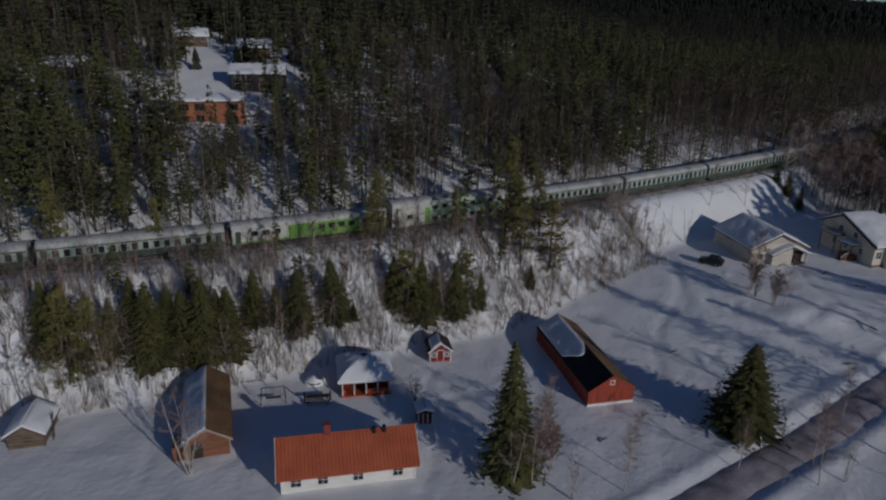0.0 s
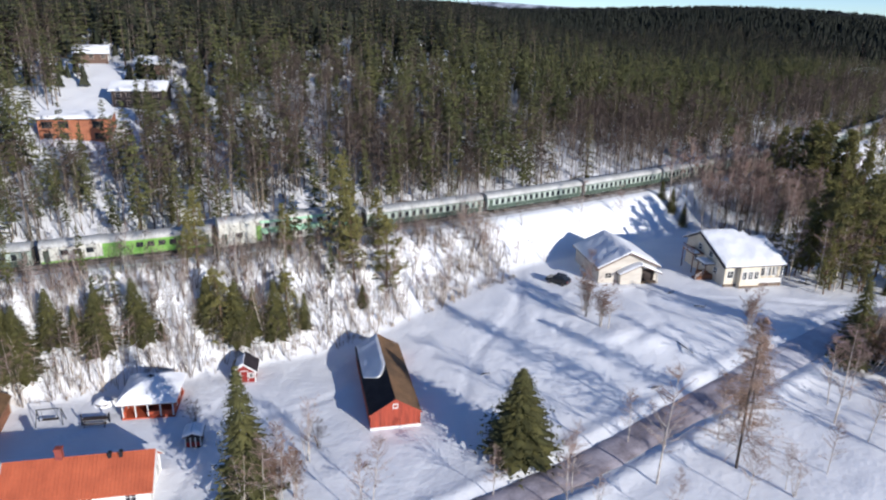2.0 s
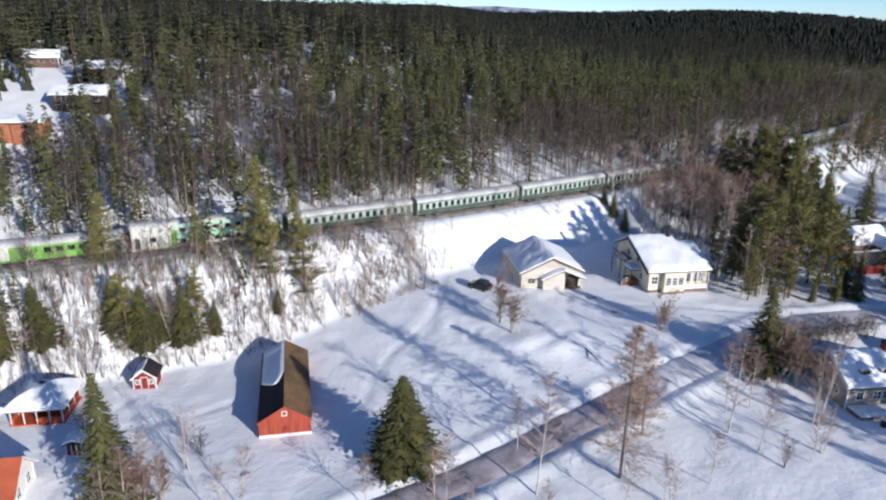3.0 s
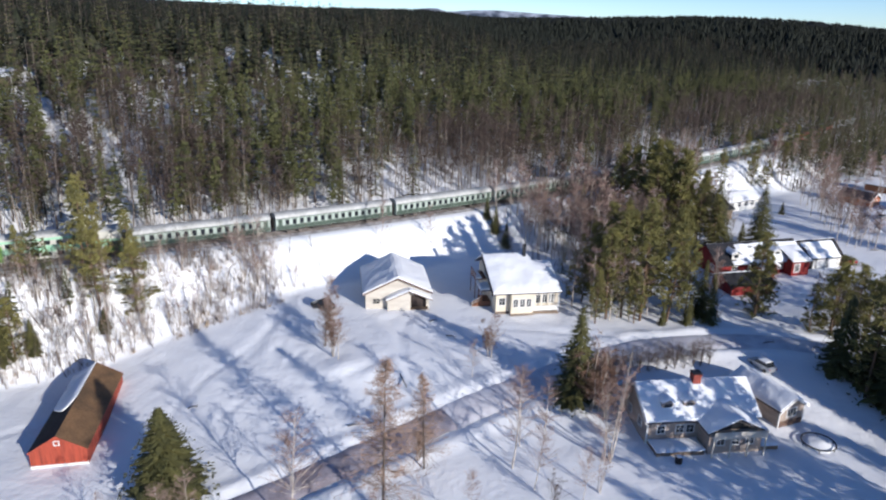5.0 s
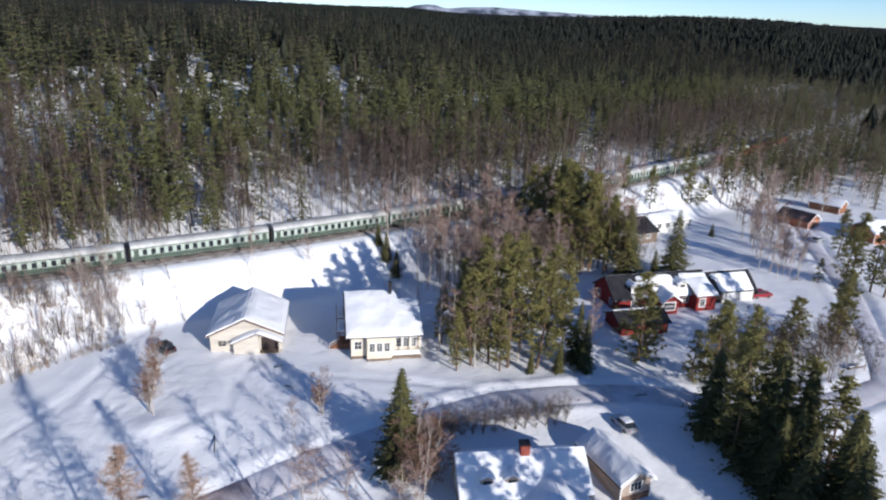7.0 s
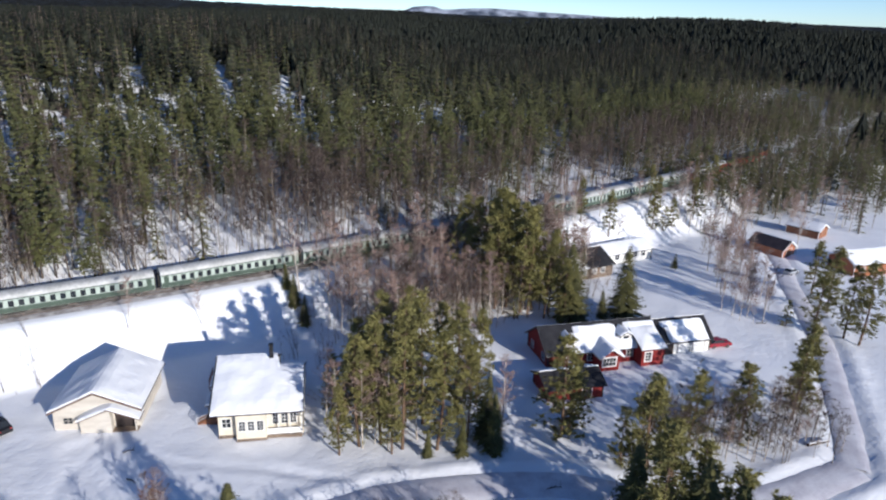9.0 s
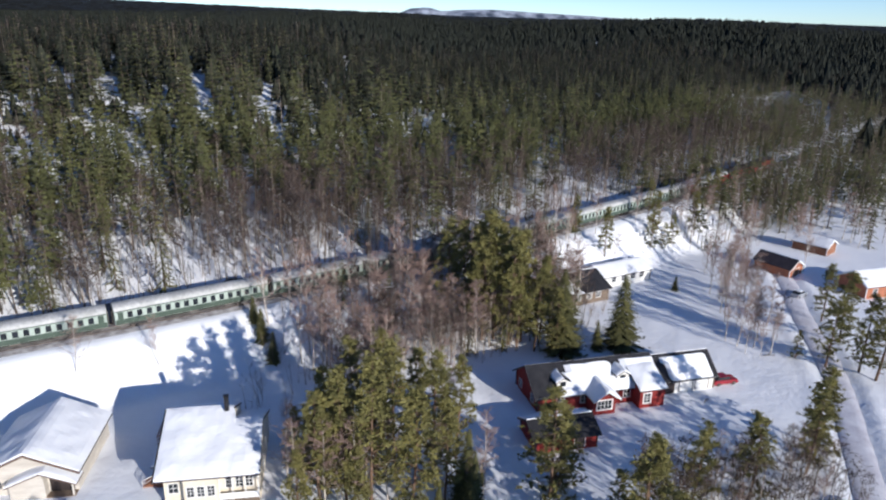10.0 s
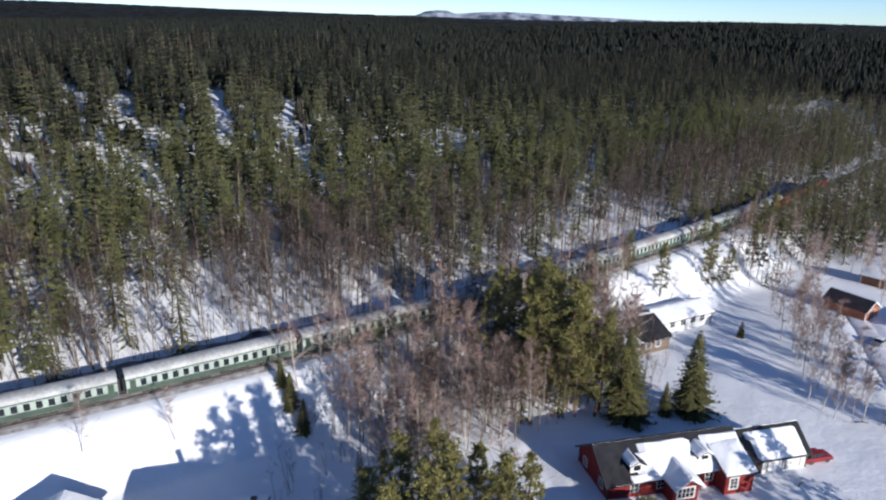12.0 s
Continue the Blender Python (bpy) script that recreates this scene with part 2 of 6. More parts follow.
ROAD = [(-30, 24), (0, 39), (30, 54), (48, 63), (61, 69), (74, 75), (88, 80.5), (101, 86.5), (111, 91.5), (121, 95.6), (132, 97), (143, 97.6), (153, 94.8), (163, 92.4), (172, 93), (186, 98)]
LANE = [(186, 98), (192, 108), (198, 119.5), (205, 132.5), (210.5, 146), (218, 166), (223, 176), (228, 190)]
DRIVE = [(97.5, 84.8), (93.5, 89.5), (88.8, 97), (83.3, 103.8), (81.5, 108)]
SIDE_LANE = [(142, 98), (143, 110), (144, 124), (143, 138)]
RUTS = [[(84.9, 109.5), (82.9, 104.7), (82.1, 99.3), (82.9, 92.7), (84.0, 87.0), (86.3, 83.4)], [(85.2, 105.1), (89.1, 98.0), (93.0, 91.3), (95.5, 85.9)], [(83.9, 104.6), (87.6, 97.0), (91.5, 90.4), (94.0, 85.4)]]
TRAILS = [[(57.2, 99.5), (59.3, 102.6), (60.5, 107.2), (62.8, 113.4)], [(62.7, 97.4), (62.1, 100.8), (63.3, 102.8)], [(65.0, 92.3), (69.1, 90.5), (72.2, 91.3), (75.7, 91.8), (80.0, 95.2)], [(64.5, 96.6), (66.4, 99.7)], [(55.7, 86.9), (58.5, 89.8)],
          [(57.2, 83.8), (60.5, 78.5), (63.8, 72.0)], [(44.2, 80.0), (48.1, 72.8), (51.0, 67.5)], [(23.7, 85.8), (27.5, 88.3), (31.8, 89.5)], [(70.0, 80.4), (75.2, 80.3), (78.1, 81.8)], [(8.8, 64), (12, 74), (10, 82), (14, 92)], [(-14, 72), (-8, 80), (-2, 83.5)], [(-23, 70), (-24, 80), (-30, 86)], [(13, 83), (22, 85)],
          [(88, 108), (96, 104), (104, 103), (114, 100)], [(103, 107), (108, 102), (118, 99)]]
TRAIL = [(63.5, 120.5), (62, 112), (58, 103), (52, 97), (49, 92), (46.5, 82), (46, 74)]

axis_x = np.concatenate([-np.geomspace(4600, 125, 38), np.arange(-122, -60, 1.3), np.arange(-60, 160, 0.8), np.arange(160, 300, 1.3), np.geomspace(304, 4600, 38)])
axis_y = np.concatenate([-np.geomspace(1500, 12, 18), np.arange(0, 50, 6.0), np.arange(54, 140, 0.8), np.arange(140, 250, 1.4), np.geomspace(254, 4700, 60)])
gx, gy = np.meshgrid(axis_x, axis_y)
gz = height(gx, gy)
fine = (np.abs(gx - 90) < 220) & (gy < 260)
rough = np.array([[noise.noise((x * 0.16, y * 0.16, 0)) * 0.13 + noise.noise((x * 0.42, y * 0.42, 3)) * 0.1 for x in axis_x] for y in axis_y])
road_d, lane_d, drive_d, side_d, trail_d = (line_dist(gx, gy, p) for p in (ROAD, LANE, DRIVE, SIDE_LANE, TRAIL))
road_all = np.minimum(road_d, lane_d)
smooth_off = sm((np.minimum(road_all, np.abs(behind(gx, gy))) - 3.5) / 3)
gz = gz + rough * np.where(fine, smooth_off, 1.0)
gz += np.where(fine, 0.42 * np.exp(-((road_all - 4.2) / 1.1) ** 2) * (0.7 + 0.6 * rough / 0.2), 0)
clear = sm((road_all - 4.0) / 3)
gz += np.where(fine, clear * 0.16 * np.exp(-((np.minimum(drive_d, side_d) - 3.0) / 0.9) ** 2), 0)
gz -= np.where(fine, 0.25 * (1 - sm((road_all - 2.0) / 2.0)), 0)
gz -= np.where(fine, clear * 0.16 * np.exp(-(np.minimum(drive_d, side_d) / 1.6) ** 2) + 0.2 * np.exp(-(trail_d / 0.6) ** 2), 0)
for path in RUTS + TRAILS:
    away = line_dist(gx, gy, path)
    gz += np.where(fine, 0.04 * np.exp(-((away - 1.1) / 0.5) ** 2) - 0.17 * np.exp(-(away / 0.62) ** 2), 0)
gz += 0.6 * np.exp(-(((gx - 73) / 3.0) ** 2 + ((gy - 93.5) / 2.2) ** 2)) + 0.4 * np.exp(-(((gx - 78) / 2.4) ** 2 + ((gy - 91) / 1.6) ** 2))
# trampled and dug-over patches
for px, py, pr in ((67, 102, 7), (72, 108, 5), (8, 82, 5), (12, 90, 4), (78, 101, 4), (128, 70, 4), (172, 124, 8), (190, 150, 9)):
    chop = np.array([[noise.noise((x * 1.3, y * 1.3, 7)) if abs(x - px) < 2 * pr and abs(y - py) < 2 * pr else 0.0 for x in axis_x] for y in axis_y])
    gz += 0.17 * chop * np.exp(-(((gx - px) ** 2 + (gy - py) ** 2) / pr ** 2))
nx, ny = len(axis_x), len(axis_y)
idx = np.arange(nx * ny).reshape(ny, nx)
quads = np.stack([idx[:-1, :-1], idx[:-1, 1:], idx[1:, 1:], idx[1:, :-1]], -1).reshape(-1, 4)


def big_mesh(name, verts, faces, mats, face_mats=None, smooth=False):
    """A mesh from arrays; faces all of one size."""
    me = bpy.data.meshes.new(name)
    k = faces.shape[1]
    me.vertices.add(len(verts))
    me.vertices.foreach_set("co", np.asarray(verts, np.float32).ravel())
    me.loops.add(faces.size)
    me.loops.foreach_set("vertex_index", np.asarray(faces, np.int32).ravel())
    me.polygons.add(len(faces))
    me.polygons.foreach_set("loop_start", np.arange(0, faces.size, k, dtype=np.int32))
    for m in mats:
        me.materials.append(m)
    if face_mats is not None:
        me.polygons.foreach_set("material_index", np.asarray(face_mats, np.int32))
    if smooth:
        me.polygons.foreach_set("use_smooth", np.ones(len(faces), bool))
    me.update(calc_edges=True)
    me.validate()
    return me


ground = new("ground", big_mesh("ground", np.stack([gx, gy, gz], -1).reshape(-1, 3), quads, [SNOW], smooth=True))
tagged(ground, "snow-covered yards, railway bank and wooded hillside", "snow", kind="structure")


def ribbon(pts, width, lift, step=1.5):
    """A strip draped over the ground along a broken line."""
    verts, faces = [], []
    path = []
    for (ax, ay), (bx, by) in zip(pts, pts[1:]):
        n = max(1, int(math.hypot(bx - ax, by - ay) / step))
        path += [(ax + (bx - ax) * i / n, ay + (by - ay) * i / n) for i in range(n)]
    path.append(pts[-1])
    for _ in range(6):
        path = [path[0]] + [((a[0] + 2 * b[0] + c[0]) / 4, (a[1] + 2 * b[1] + c[1]) / 4) for a, b, c in zip(path, path[1:], path[2:])] + [path[-1]]
    across = 7
    for i, (x, y) in enumerate(path):
        a, b = path[max(0, i - 1)], path[min(len(path) - 1, i + 1)]
        d = Vector((b[0] - a[0], b[1] - a[1])).normalized()
        for j in range(across):
            s = (j / (across - 1) - 0.5) * width
            if j in (0, across - 1):
                s *= 1 + 0.12 * noise.noise((x * 0.4, y * 0.4, j))
            px, py = x - d.y * s, y + d.x * s
            edge = abs(j / (across - 1) - 0.5) * 2
            verts.append((px, py, hz(px, py) + lift * (1 - edge ** 4) - 0.12 * edge ** 6))
    for i in range(len(path) - 1):
        for j in range(across - 1):
            k = i * across + j
            faces.append((k, k + 1, k + across + 1, k + across))
    return verts, faces


for nm, pts, wd, surface, lab in (("road", ROAD[:7], 4.6, ROAD_SNOW, "ploughed village road with brown packed snow"), ("road_east", ROAD[6:], 5.0, PACKED, "village road under white packed snow"), ("road_lane", LANE, 4.2, PACKED, "ploughed lane with white packed snow")):
    ob = new(nm, mesh_of(nm, *ribbon(pts, wd, 0.1), [surface], smooth=True))
    tagged(ob, lab, "road", kind="structure")

# the fell on the horizon and the far tree cover
fell_v, fell_f = [], []
for j in range(9):
    for i in range(61):
        u, v = i / 60, j / 8
        x, y = -900 + 3600 * u, 4180 + 420 * v
        top = 30 * math.exp(-((x - 480) / 95) ** 4) + 36 * math.exp(-((x - 830) / 330) ** 2) + 20 * math.exp(-((x - 1330) / 400) ** 2) + 12 * math.exp(-((x - 150) / 260) ** 2)
        fell_v.append((x, y, -20 + (50 + top + 4 * noise.noise((x / 60, y / 60, 0)) + 20) * sm(v * 1.6)))
for j in range(8):
    for i in range(60):
        k = j * 61 + i
        fell_f.append((k, k + 1, k + 62, k + 61))
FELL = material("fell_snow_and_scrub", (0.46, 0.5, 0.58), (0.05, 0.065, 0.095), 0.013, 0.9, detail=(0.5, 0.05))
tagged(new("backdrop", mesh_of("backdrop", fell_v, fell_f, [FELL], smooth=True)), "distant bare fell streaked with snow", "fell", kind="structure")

# ---- trees ----
rng = np.random.default_rng(7)


class Plant:
    """Collects the triangles of one kind of tree, by part."""

    def __init__(self):
        self.v, self.f, self.m = [], [], []

    def tri(self, a, b, c, m):
        k = len(self.v)
        self.v += [a, b, c]
        self.f.append((k, k + 1, k + 2))
        self.m.append(m)

    def stem(self, a, b, r0, r1, m, sides=5):
        v, f = rod(a, b, r0, r1, sides)
        k = len(self.v)
        self.v += v
        for q in f[:-2]:
            self.f += [(q[0] + k, q[1] + k, q[2] + k), (q[0] + k, q[2] + k, q[3] + k)]
            self.m += [m, m]

    def tube(self, pts, radii, m, sides=5):
        k, n = len(self.v), len(pts)
        for p, r in zip(pts, radii):
            self.v += [(p[0] + r * math.cos(6.2832 * i / sides), p[1] + r * math.sin(6.2832 * i / sides), p[2]) for i in range(sides)]
        for j in range(n - 1):
            for i in range(sides):
                a, b = k + j * sides + i, k + j * sides + (i + 1) % sides
                self.f += [(a, b, b + sides), (a, b + sides, a + sides)]
                self.m += [m, m]

    def tuft(self, c, r, m, n=5, flat=0.6, thin=1.0):
        c = np.array(c)
        for _ in range(n):
            d = rng.normal(size=3)
            d[2] = d[2] * flat + 0.15
            d /= np.linalg.norm(d)
            s = np.cross(d, rng.normal(size=3))
            s /= np.linalg.norm(s) + 1e-6
            w = r * rng.uniform(0.22, 0.42) * thin
            tip = c + d * r * rng.uniform(0.7, 1.25)
            self.tri(tuple(c - d * r * 0.35 + s * w), tuple(c - d * r * 0.35 - s * w), tuple(tip), m)

    def arrays(self, pick=None):
        """Corners, triangles and material numbers: 0 bark, 1 leaf or twig, 2 limb, 10 and up further stems."""
        m = np.array(self.m)
        f = np.array(self.f)
        if pick is not None:
            keep = np.isin(m, pick)
            f, m = f[keep], m[keep]
        used, inv = np.unique(f, return_inverse=True)
        return np.array(self.v, float)[used], inv.reshape(-1, 3), m


def pine(h, whorls, tufts, n, bare=0.45, spread=0.17, sides=5, full=1.0, limbs=True):
    p = Plant()
    bend = rng.normal(0, 0.012 * h, 2)
    at = lambda t: (bend[0] * math.sin(3 * t), bend[1] * math.sin(2.5 * t), h * t)
    p.tube([at(i / 5 * 0.98) for i in range(6)], [0.0135 * h * (1 - 0.9 * i / 5) for i in range(6)], 0, sides)
    for i in range(whorls):
        t = bare + (0.98 - bare) * (i + rng.uniform(-0.3, 0.3)) / (whorls - 1)
        s = (t - bare) / (1 - bare)
        reach = h * spread * (0.18 + 0.95 * max(0.0, 1 - s) ** 0.7) * min(1.0, 0.6 + 2.5 * s)
        for _ in range(rng.integers(3, 5)):
            a = rng.uniform(0, 2 * math.pi)
            r = reach * rng.uniform(0.55, 1.1)
            o = at(min(t, 0.985))
            e = (o[0] + r * math.cos(a), o[1] + r * math.sin(a), o[2] + r * rng.uniform(-0.05, 0.4))
            if limbs:
                p.stem(o, e, 0.0035 * h, 0.001 * h, 2, 3)
            for _ in range(tufts):
                q = rng.uniform(0.4, 1.05)
                c = [o[k] + (e[k] - o[k]) * q + rng.normal(0, 0.017 * h) for k in range(3)]
                p.tuft(c, h * 0.036 * full * rng.uniform(0.7, 1.3), 1, n, 0.6, 0.36 if n > 6 else 1.0)
    for _ in range(int(whorls * 0.7) * limbs):
        t, a = rng.uniform(0.3 * bare, bare), rng.uniform(0, 2 * math.pi)
        o, r = at(t), h * rng.uniform(0.03, 0.09)
        p.stem(o, (o[0] + r * math.cos(a), o[1] + r * math.sin(a), o[2] + 0.1 * r), 0.002 * h, 0.0008 * h, 2, 3)
    return p


def spruce(h, whorls, arms, n, spread=0.19, foot=0.05):
    p = Plant()
    p.tube([(0, 0, 0), (0, 0, h * 0.5), (0, 0, h * 0.98)], [0.016 * h, 0.008 * h, 0.001 * h], 0, 5)
    for i in range(whorls):
        t = foot + (0.985 - foot) * (i / (whorls - 1)) ** 0.9
        reach = h * spread * (1 - t) ** 0.8 * rng.uniform(0.88, 1.1) + 0.012 * h
        for j in range(arms):
            a = 2 * math.pi * (j + rng.uniform(-0.4, 0.4)) / arms + i
            r = reach * rng.uniform(0.7, 1.1)
            d, s = np.array((math.cos(a), math.sin(a))), np.array((-math.sin(a), math.cos(a)))
            drop = r * rng.uniform(0.15, 0.42)
            z = h * t
            w = max((0.1 if n < 4 else 0.15) * r, 0.012 * h) * rng.uniform(0.8, 1.3)
            mid, e = d * r * 0.55, d * r * (1.0 if n < 4 else 0.86)
            p.tri((*(mid * 0.1), z + 0.01 * h), (*(mid + s * w), z - drop * 0.55), (*e, z - drop * 0.8), 1)
            p.tri((*(mid * 0.1), z + 0.01 * h), (*e, z - drop * 0.8), (*(mid - s * w), z - drop * 0.55), 1)
            for k in range(n):
                q = rng.uniform(0.3, 1.0) if k > 1 else rng.uniform(0.82, 1.02)
                c = (*(d * r * q + s * rng.normal(0, w * 0.7)), z - drop * q * 0.8 + rng.normal(0, 0.008 * h))
                p.tuft(c, h * (0.022 if n < 4 else 0.0165) * rng.uniform(0.8, 1.4) * (1.25 - t), 1, 3, 0.7, 1.0 if n < 4 else 0.75)
    return p


def birch(h, limbs, twigs, stems=1, up=0.9, spread=0.2, thin=1.0, twig=1.0, tilt=0.11, sides=5):
    p = Plant()
    for s in range(stems):
        base = rng.normal(0, 0.02 * h, 2) * (stems > 1)
        lean = rng.normal(0, 0.035 if stems == 1 else tilt, 2)
        hh = h * (1 if s == 0 else rng.uniform(0.6, 0.95))
        at = lambda t: (base[0] + lean[0] * hh * t + 0.012 * hh * math.sin(5 * t + s), base[1] + lean[1] * hh * t, hh * t)
        r0 = 0.0095 * hh * thin
        p.tube([at(i / 5) for i in range(6)], [r0 * (1 - 0.9 * i / 5) + 0.003 for i in range(6)], 0 if s == 0 else 9 + s, sides)
        for i in range(max(2, limbs // stems)):
            t = rng.uniform(0.25, 0.97)
            a, r = rng.uniform(0, 2 * math.pi), hh * spread * (1.1 - t) * rng.uniform(0.6, 1.2) + 0.03 * hh
            o = at(t)
            e = (o[0] + r * math.cos(a), o[1] + r * math.sin(a), o[2] + r * up * rng.uniform(0.6, 1.3))
            p.stem(o, e, 0.0028 * hh * thin, 0.0009 * hh, 1 if t > 0.5 else 2, 3)
            for _ in range(twigs):
                q = rng.uniform(0.15, 1.05)
                c = np.array([o[k] + (e[k] - o[k]) * q for k in range(3)])
                d = rng.normal(size=3) * (1, 1, 0.7) + (0.6 * math.cos(a), 0.6 * math.sin(a), 0.5)
                d *= hh * rng.uniform(0.03, 0.085) / np.linalg.norm(d)
                w = np.cross(d, rng.normal(size=3))
                w *= 0.0016 * hh * twig / (np.linalg.norm(w) + 1e-6)
                p.tri(tuple(c + w), tuple(c - w), tuple(c + d), 1)
    return p


def forest_pine(h, whorls, arms, n, bare=0.34, wide=0.125, sides=3):
    """A slender forest pine: level boughs in whorls, each with sprays of needles, narrowing to a tip."""
    p = Plant()
    bend = rng.normal(0, 0.01 * h, 2)
    at = lambda t: (bend[0] * math.sin(3 * t), bend[1] * math.sin(2.5 * t), h * t)
    p.tube([at(i / 4 * 0.98) for i in range(5)], [0.0105 * h * (1 - 0.88 * i / 4) for i in range(5)], 0, sides)
    lean = rng.uniform(0, 6.28)
    for i in range(whorls):
        t = bare + (0.985 - bare) * (i + rng.uniform(-0.4, 0.4)) / (whorls - 1)
        u = max(0.0, (t - bare) / (1 - bare))
        reach = h * wide * min(1.0, 0.45 + 2.4 * u) * (max(0.0, 1 - u) ** 0.75 + 0.1)
        o = at(min(t, 0.985))
        for j in range(arms):
            a = 6.2832 * (j + rng.uniform(-0.45, 0.45)) / arms + 2.4 * i
            r = reach * rng.uniform(0.55, 1.15) * (1 + 0.18 * math.cos(a - lean))
            d, w = np.array((math.cos(a), math.sin(a))), np.array((-math.sin(a), math.cos(a)))
            up = r * rng.uniform(-0.35, 0.2)
            k = max(0.3 * r, 0.016 * h) * rng.uniform(0.7, 1.2)
            c, e = np.array((o[0], o[1])), np.array((o[0], o[1])) + d * r
            mid = c + d * r * 0.62
            p.tri((*c, o[2] + 0.012 * h), (*(mid + w * k), o[2] + up * 0.5 - 0.01 * h), (*e, o[2] + up), 1)
            p.tri((*c, o[2] + 0.012 * h), (*e, o[2] + up), (*(mid - w * k), o[2] + up * 0.5 - 0.01 * h), 1)
            for _ in range(n):
                q = rng.uniform(0.35, 1.05)
                g = c + d * r * q + w * rng.normal(0, k * 0.5)
                p.tuft((*g, o[2] + up * q + rng.normal(0, 0.01 * h)), h * 0.026 * rng.uniform(0.7, 1.3), 1, 2, 0.7)
    for _ in range(5):
        t, a = rng.uniform(0.4 * bare, bare), rng.uniform(0, 6.28)
        o, r = at(t), h * rng.uniform(0.03, 0.07)
        p.stem(o, (o[0] + r * math.cos(a), o[1] + r * math.sin(a), o[2] - 0.2 * r), 0.0018 * h, 0.0006 * h, 0, 3)
    return p


def larch(h):
    p = Plant()
    p.tube([(0, 0, 0), (0.01 * h, 0, h * 0.5), (0, 0, h)], [0.009 * h, 0.006 * h, 0.001 * h], 0, 6)
    for i in range(46):
        t = 0.14 + 0.84 * i / 45
        reach = h * 0.33 * (1 - t) ** 0.8 + 0.015 * h
        for j in range(5):
            a = rng.uniform(0, 2 * math.pi)
            r = reach * rng.uniform(0.5, 1.1)
            o, e = (0.01 * h * t, 0, h * t), (r * math.cos(a), r * math.sin(a), h * t + r * rng.uniform(-0.15, 0.3))
            p.stem(o, e, 0.0013 * h, 0.0005 * h, 2, 3)
            for _ in range(30):
                q = rng.uniform(0.2, 1.05)
                c = np.array([o[k] + (e[k] - o[k]) * q for k in range(3)])
                d = rng.normal(size=3) * h * 0.02
                w = np.cross(d, rng.normal(size=3))
                w *= 0.0011 * h / (np.linalg.norm(w) + 1e-6)
                p.tri(tuple(c + w), tuple(c - w), tuple(c + d), 1)
    return p


def tree_kind(name, plant, mats, label, category, group="", crown="crown"):
    """A tree of its own as a trunk and a crown, built once far below and then copied."""
    root = thing(name, Matrix.Identity(4), label, category, group)
    for s in sorted({i for i in plant.m if i == 0 or i > 9}):
        v, f, m = plant.arrays([s])
        ob = new("trunk", big_mesh(name + "_trunk", v, f, [mats[0]]))
        ob.parent = root
    v, f, m = plant.arrays([1, 2])
    ob = new(crown, big_mesh(name + "_" + crown, v, f, [mats[1], mats[0]], m - 1))
    ob.parent = root
    return root


PINES = [tree_kind("pine", pine(15.0, 21, 6, 9, 0.18, 0.18, 5, 0.98), (PINE_BARK, PINE), "Scots pine with bare reddish trunk and olive crown, standing in snow", "pine tree", "pines round the yards") for _ in range(3)]
SPRUCES = [tree_kind("spruce", spruce(12.0, 28, 11, 5, 0.225), (DARK_BARK, SPRUCE), "dark green spruce with drooping boughs, standing in snow", "spruce tree", "spruces round the yards") for _ in range(3)]
YOUNG_PINES = [tree_kind("young_pine", pine(9.0, 18, 7, 9, 0.05, 0.22, 5, 1.0), (PINE_BARK, PINE), "bushy young pine with needles down to the snow", "pine tree", "young pines by the road") for _ in range(2)]
BIRCHES = [tree_kind("birch", birch(11.0, 34, 16, twig=1.3), (BIRCH_BARK, TWIGS), "bare winter birch with white trunk and reddish twigs", "birch tree", "bare birches") for _ in range(4)]
YARD_BIRCHES = [tree_kind("birch", birch(11.0, 44, 30, 1, 0.8, 0.25, 0.85, 0.6), (BIRCH_BARK, TWIGS), "bare winter birch with white trunk and fine reddish twigs", "birch tree", "bare birches") for _ in range(3)]
CLUMPS = [tree_kind("birch_clump", birch(9.0, 48, 18, 4, 1.1, 0.24, 0.9, 1.1), (BIRCH_BARK, TWIGS), "clump of bare pale birch stems with fine twigs", "birch tree", "birch clumps") for _ in range(3)]
BUSHES = [tree_kind("bare_bush", birch(5.0, 54, 18, 6, 1.2, 0.3, 0.65, 1.3), (DARK_BARK, GREY_TWIGS), "leafless grey-brown bush growing out of the snow", "bush", "bare bushes") for _ in range(2)]
BROWN_BUSHES = [tree_kind("brown_bush", birch(8.0, 84, 36, 7, 1.0, 0.26, 0.9, 2.1, 0.13), (BIRCH_BARK, BUSH_TWIGS), "tall leafless bush with russet twigs standing in the snow", "bush", "russet bushes") for _ in range(2)]
LARCHES = [tree_kind("larch", larch(18.0), (DARK_BARK, LARCH), "leafless brown larch with level twiggy branches", "larch tree")]
BUILT = {}


def plant_tree(kinds, full, x, y, h, sink=0.25, wide=1.0):
    """Sets a tree of that height on the ground; the first of a kind is the original itself."""
    ob = kinds[int(rng.integers(len(kinds)))]
    s = h / full
    m = Matrix.LocRotScale((x, y, hz(x, y) - sink), Euler((rng.normal(0, 0.025), rng.normal(0, 0.025), rng.uniform(0, 6.28))), (s * wide * rng.uniform(0.9, 1.1),) * 2 + (s,))
    if ob.name not in BUILT:
        BUILT[ob.name] = True
        ob.matrix_world = m
        return ob
    keep = ob.matrix_basis.copy()
    ob.matrix_basis = Matrix.Identity(4)
    c = copy_thing(ob, m)
    ob.matrix_basis = keep
    return c


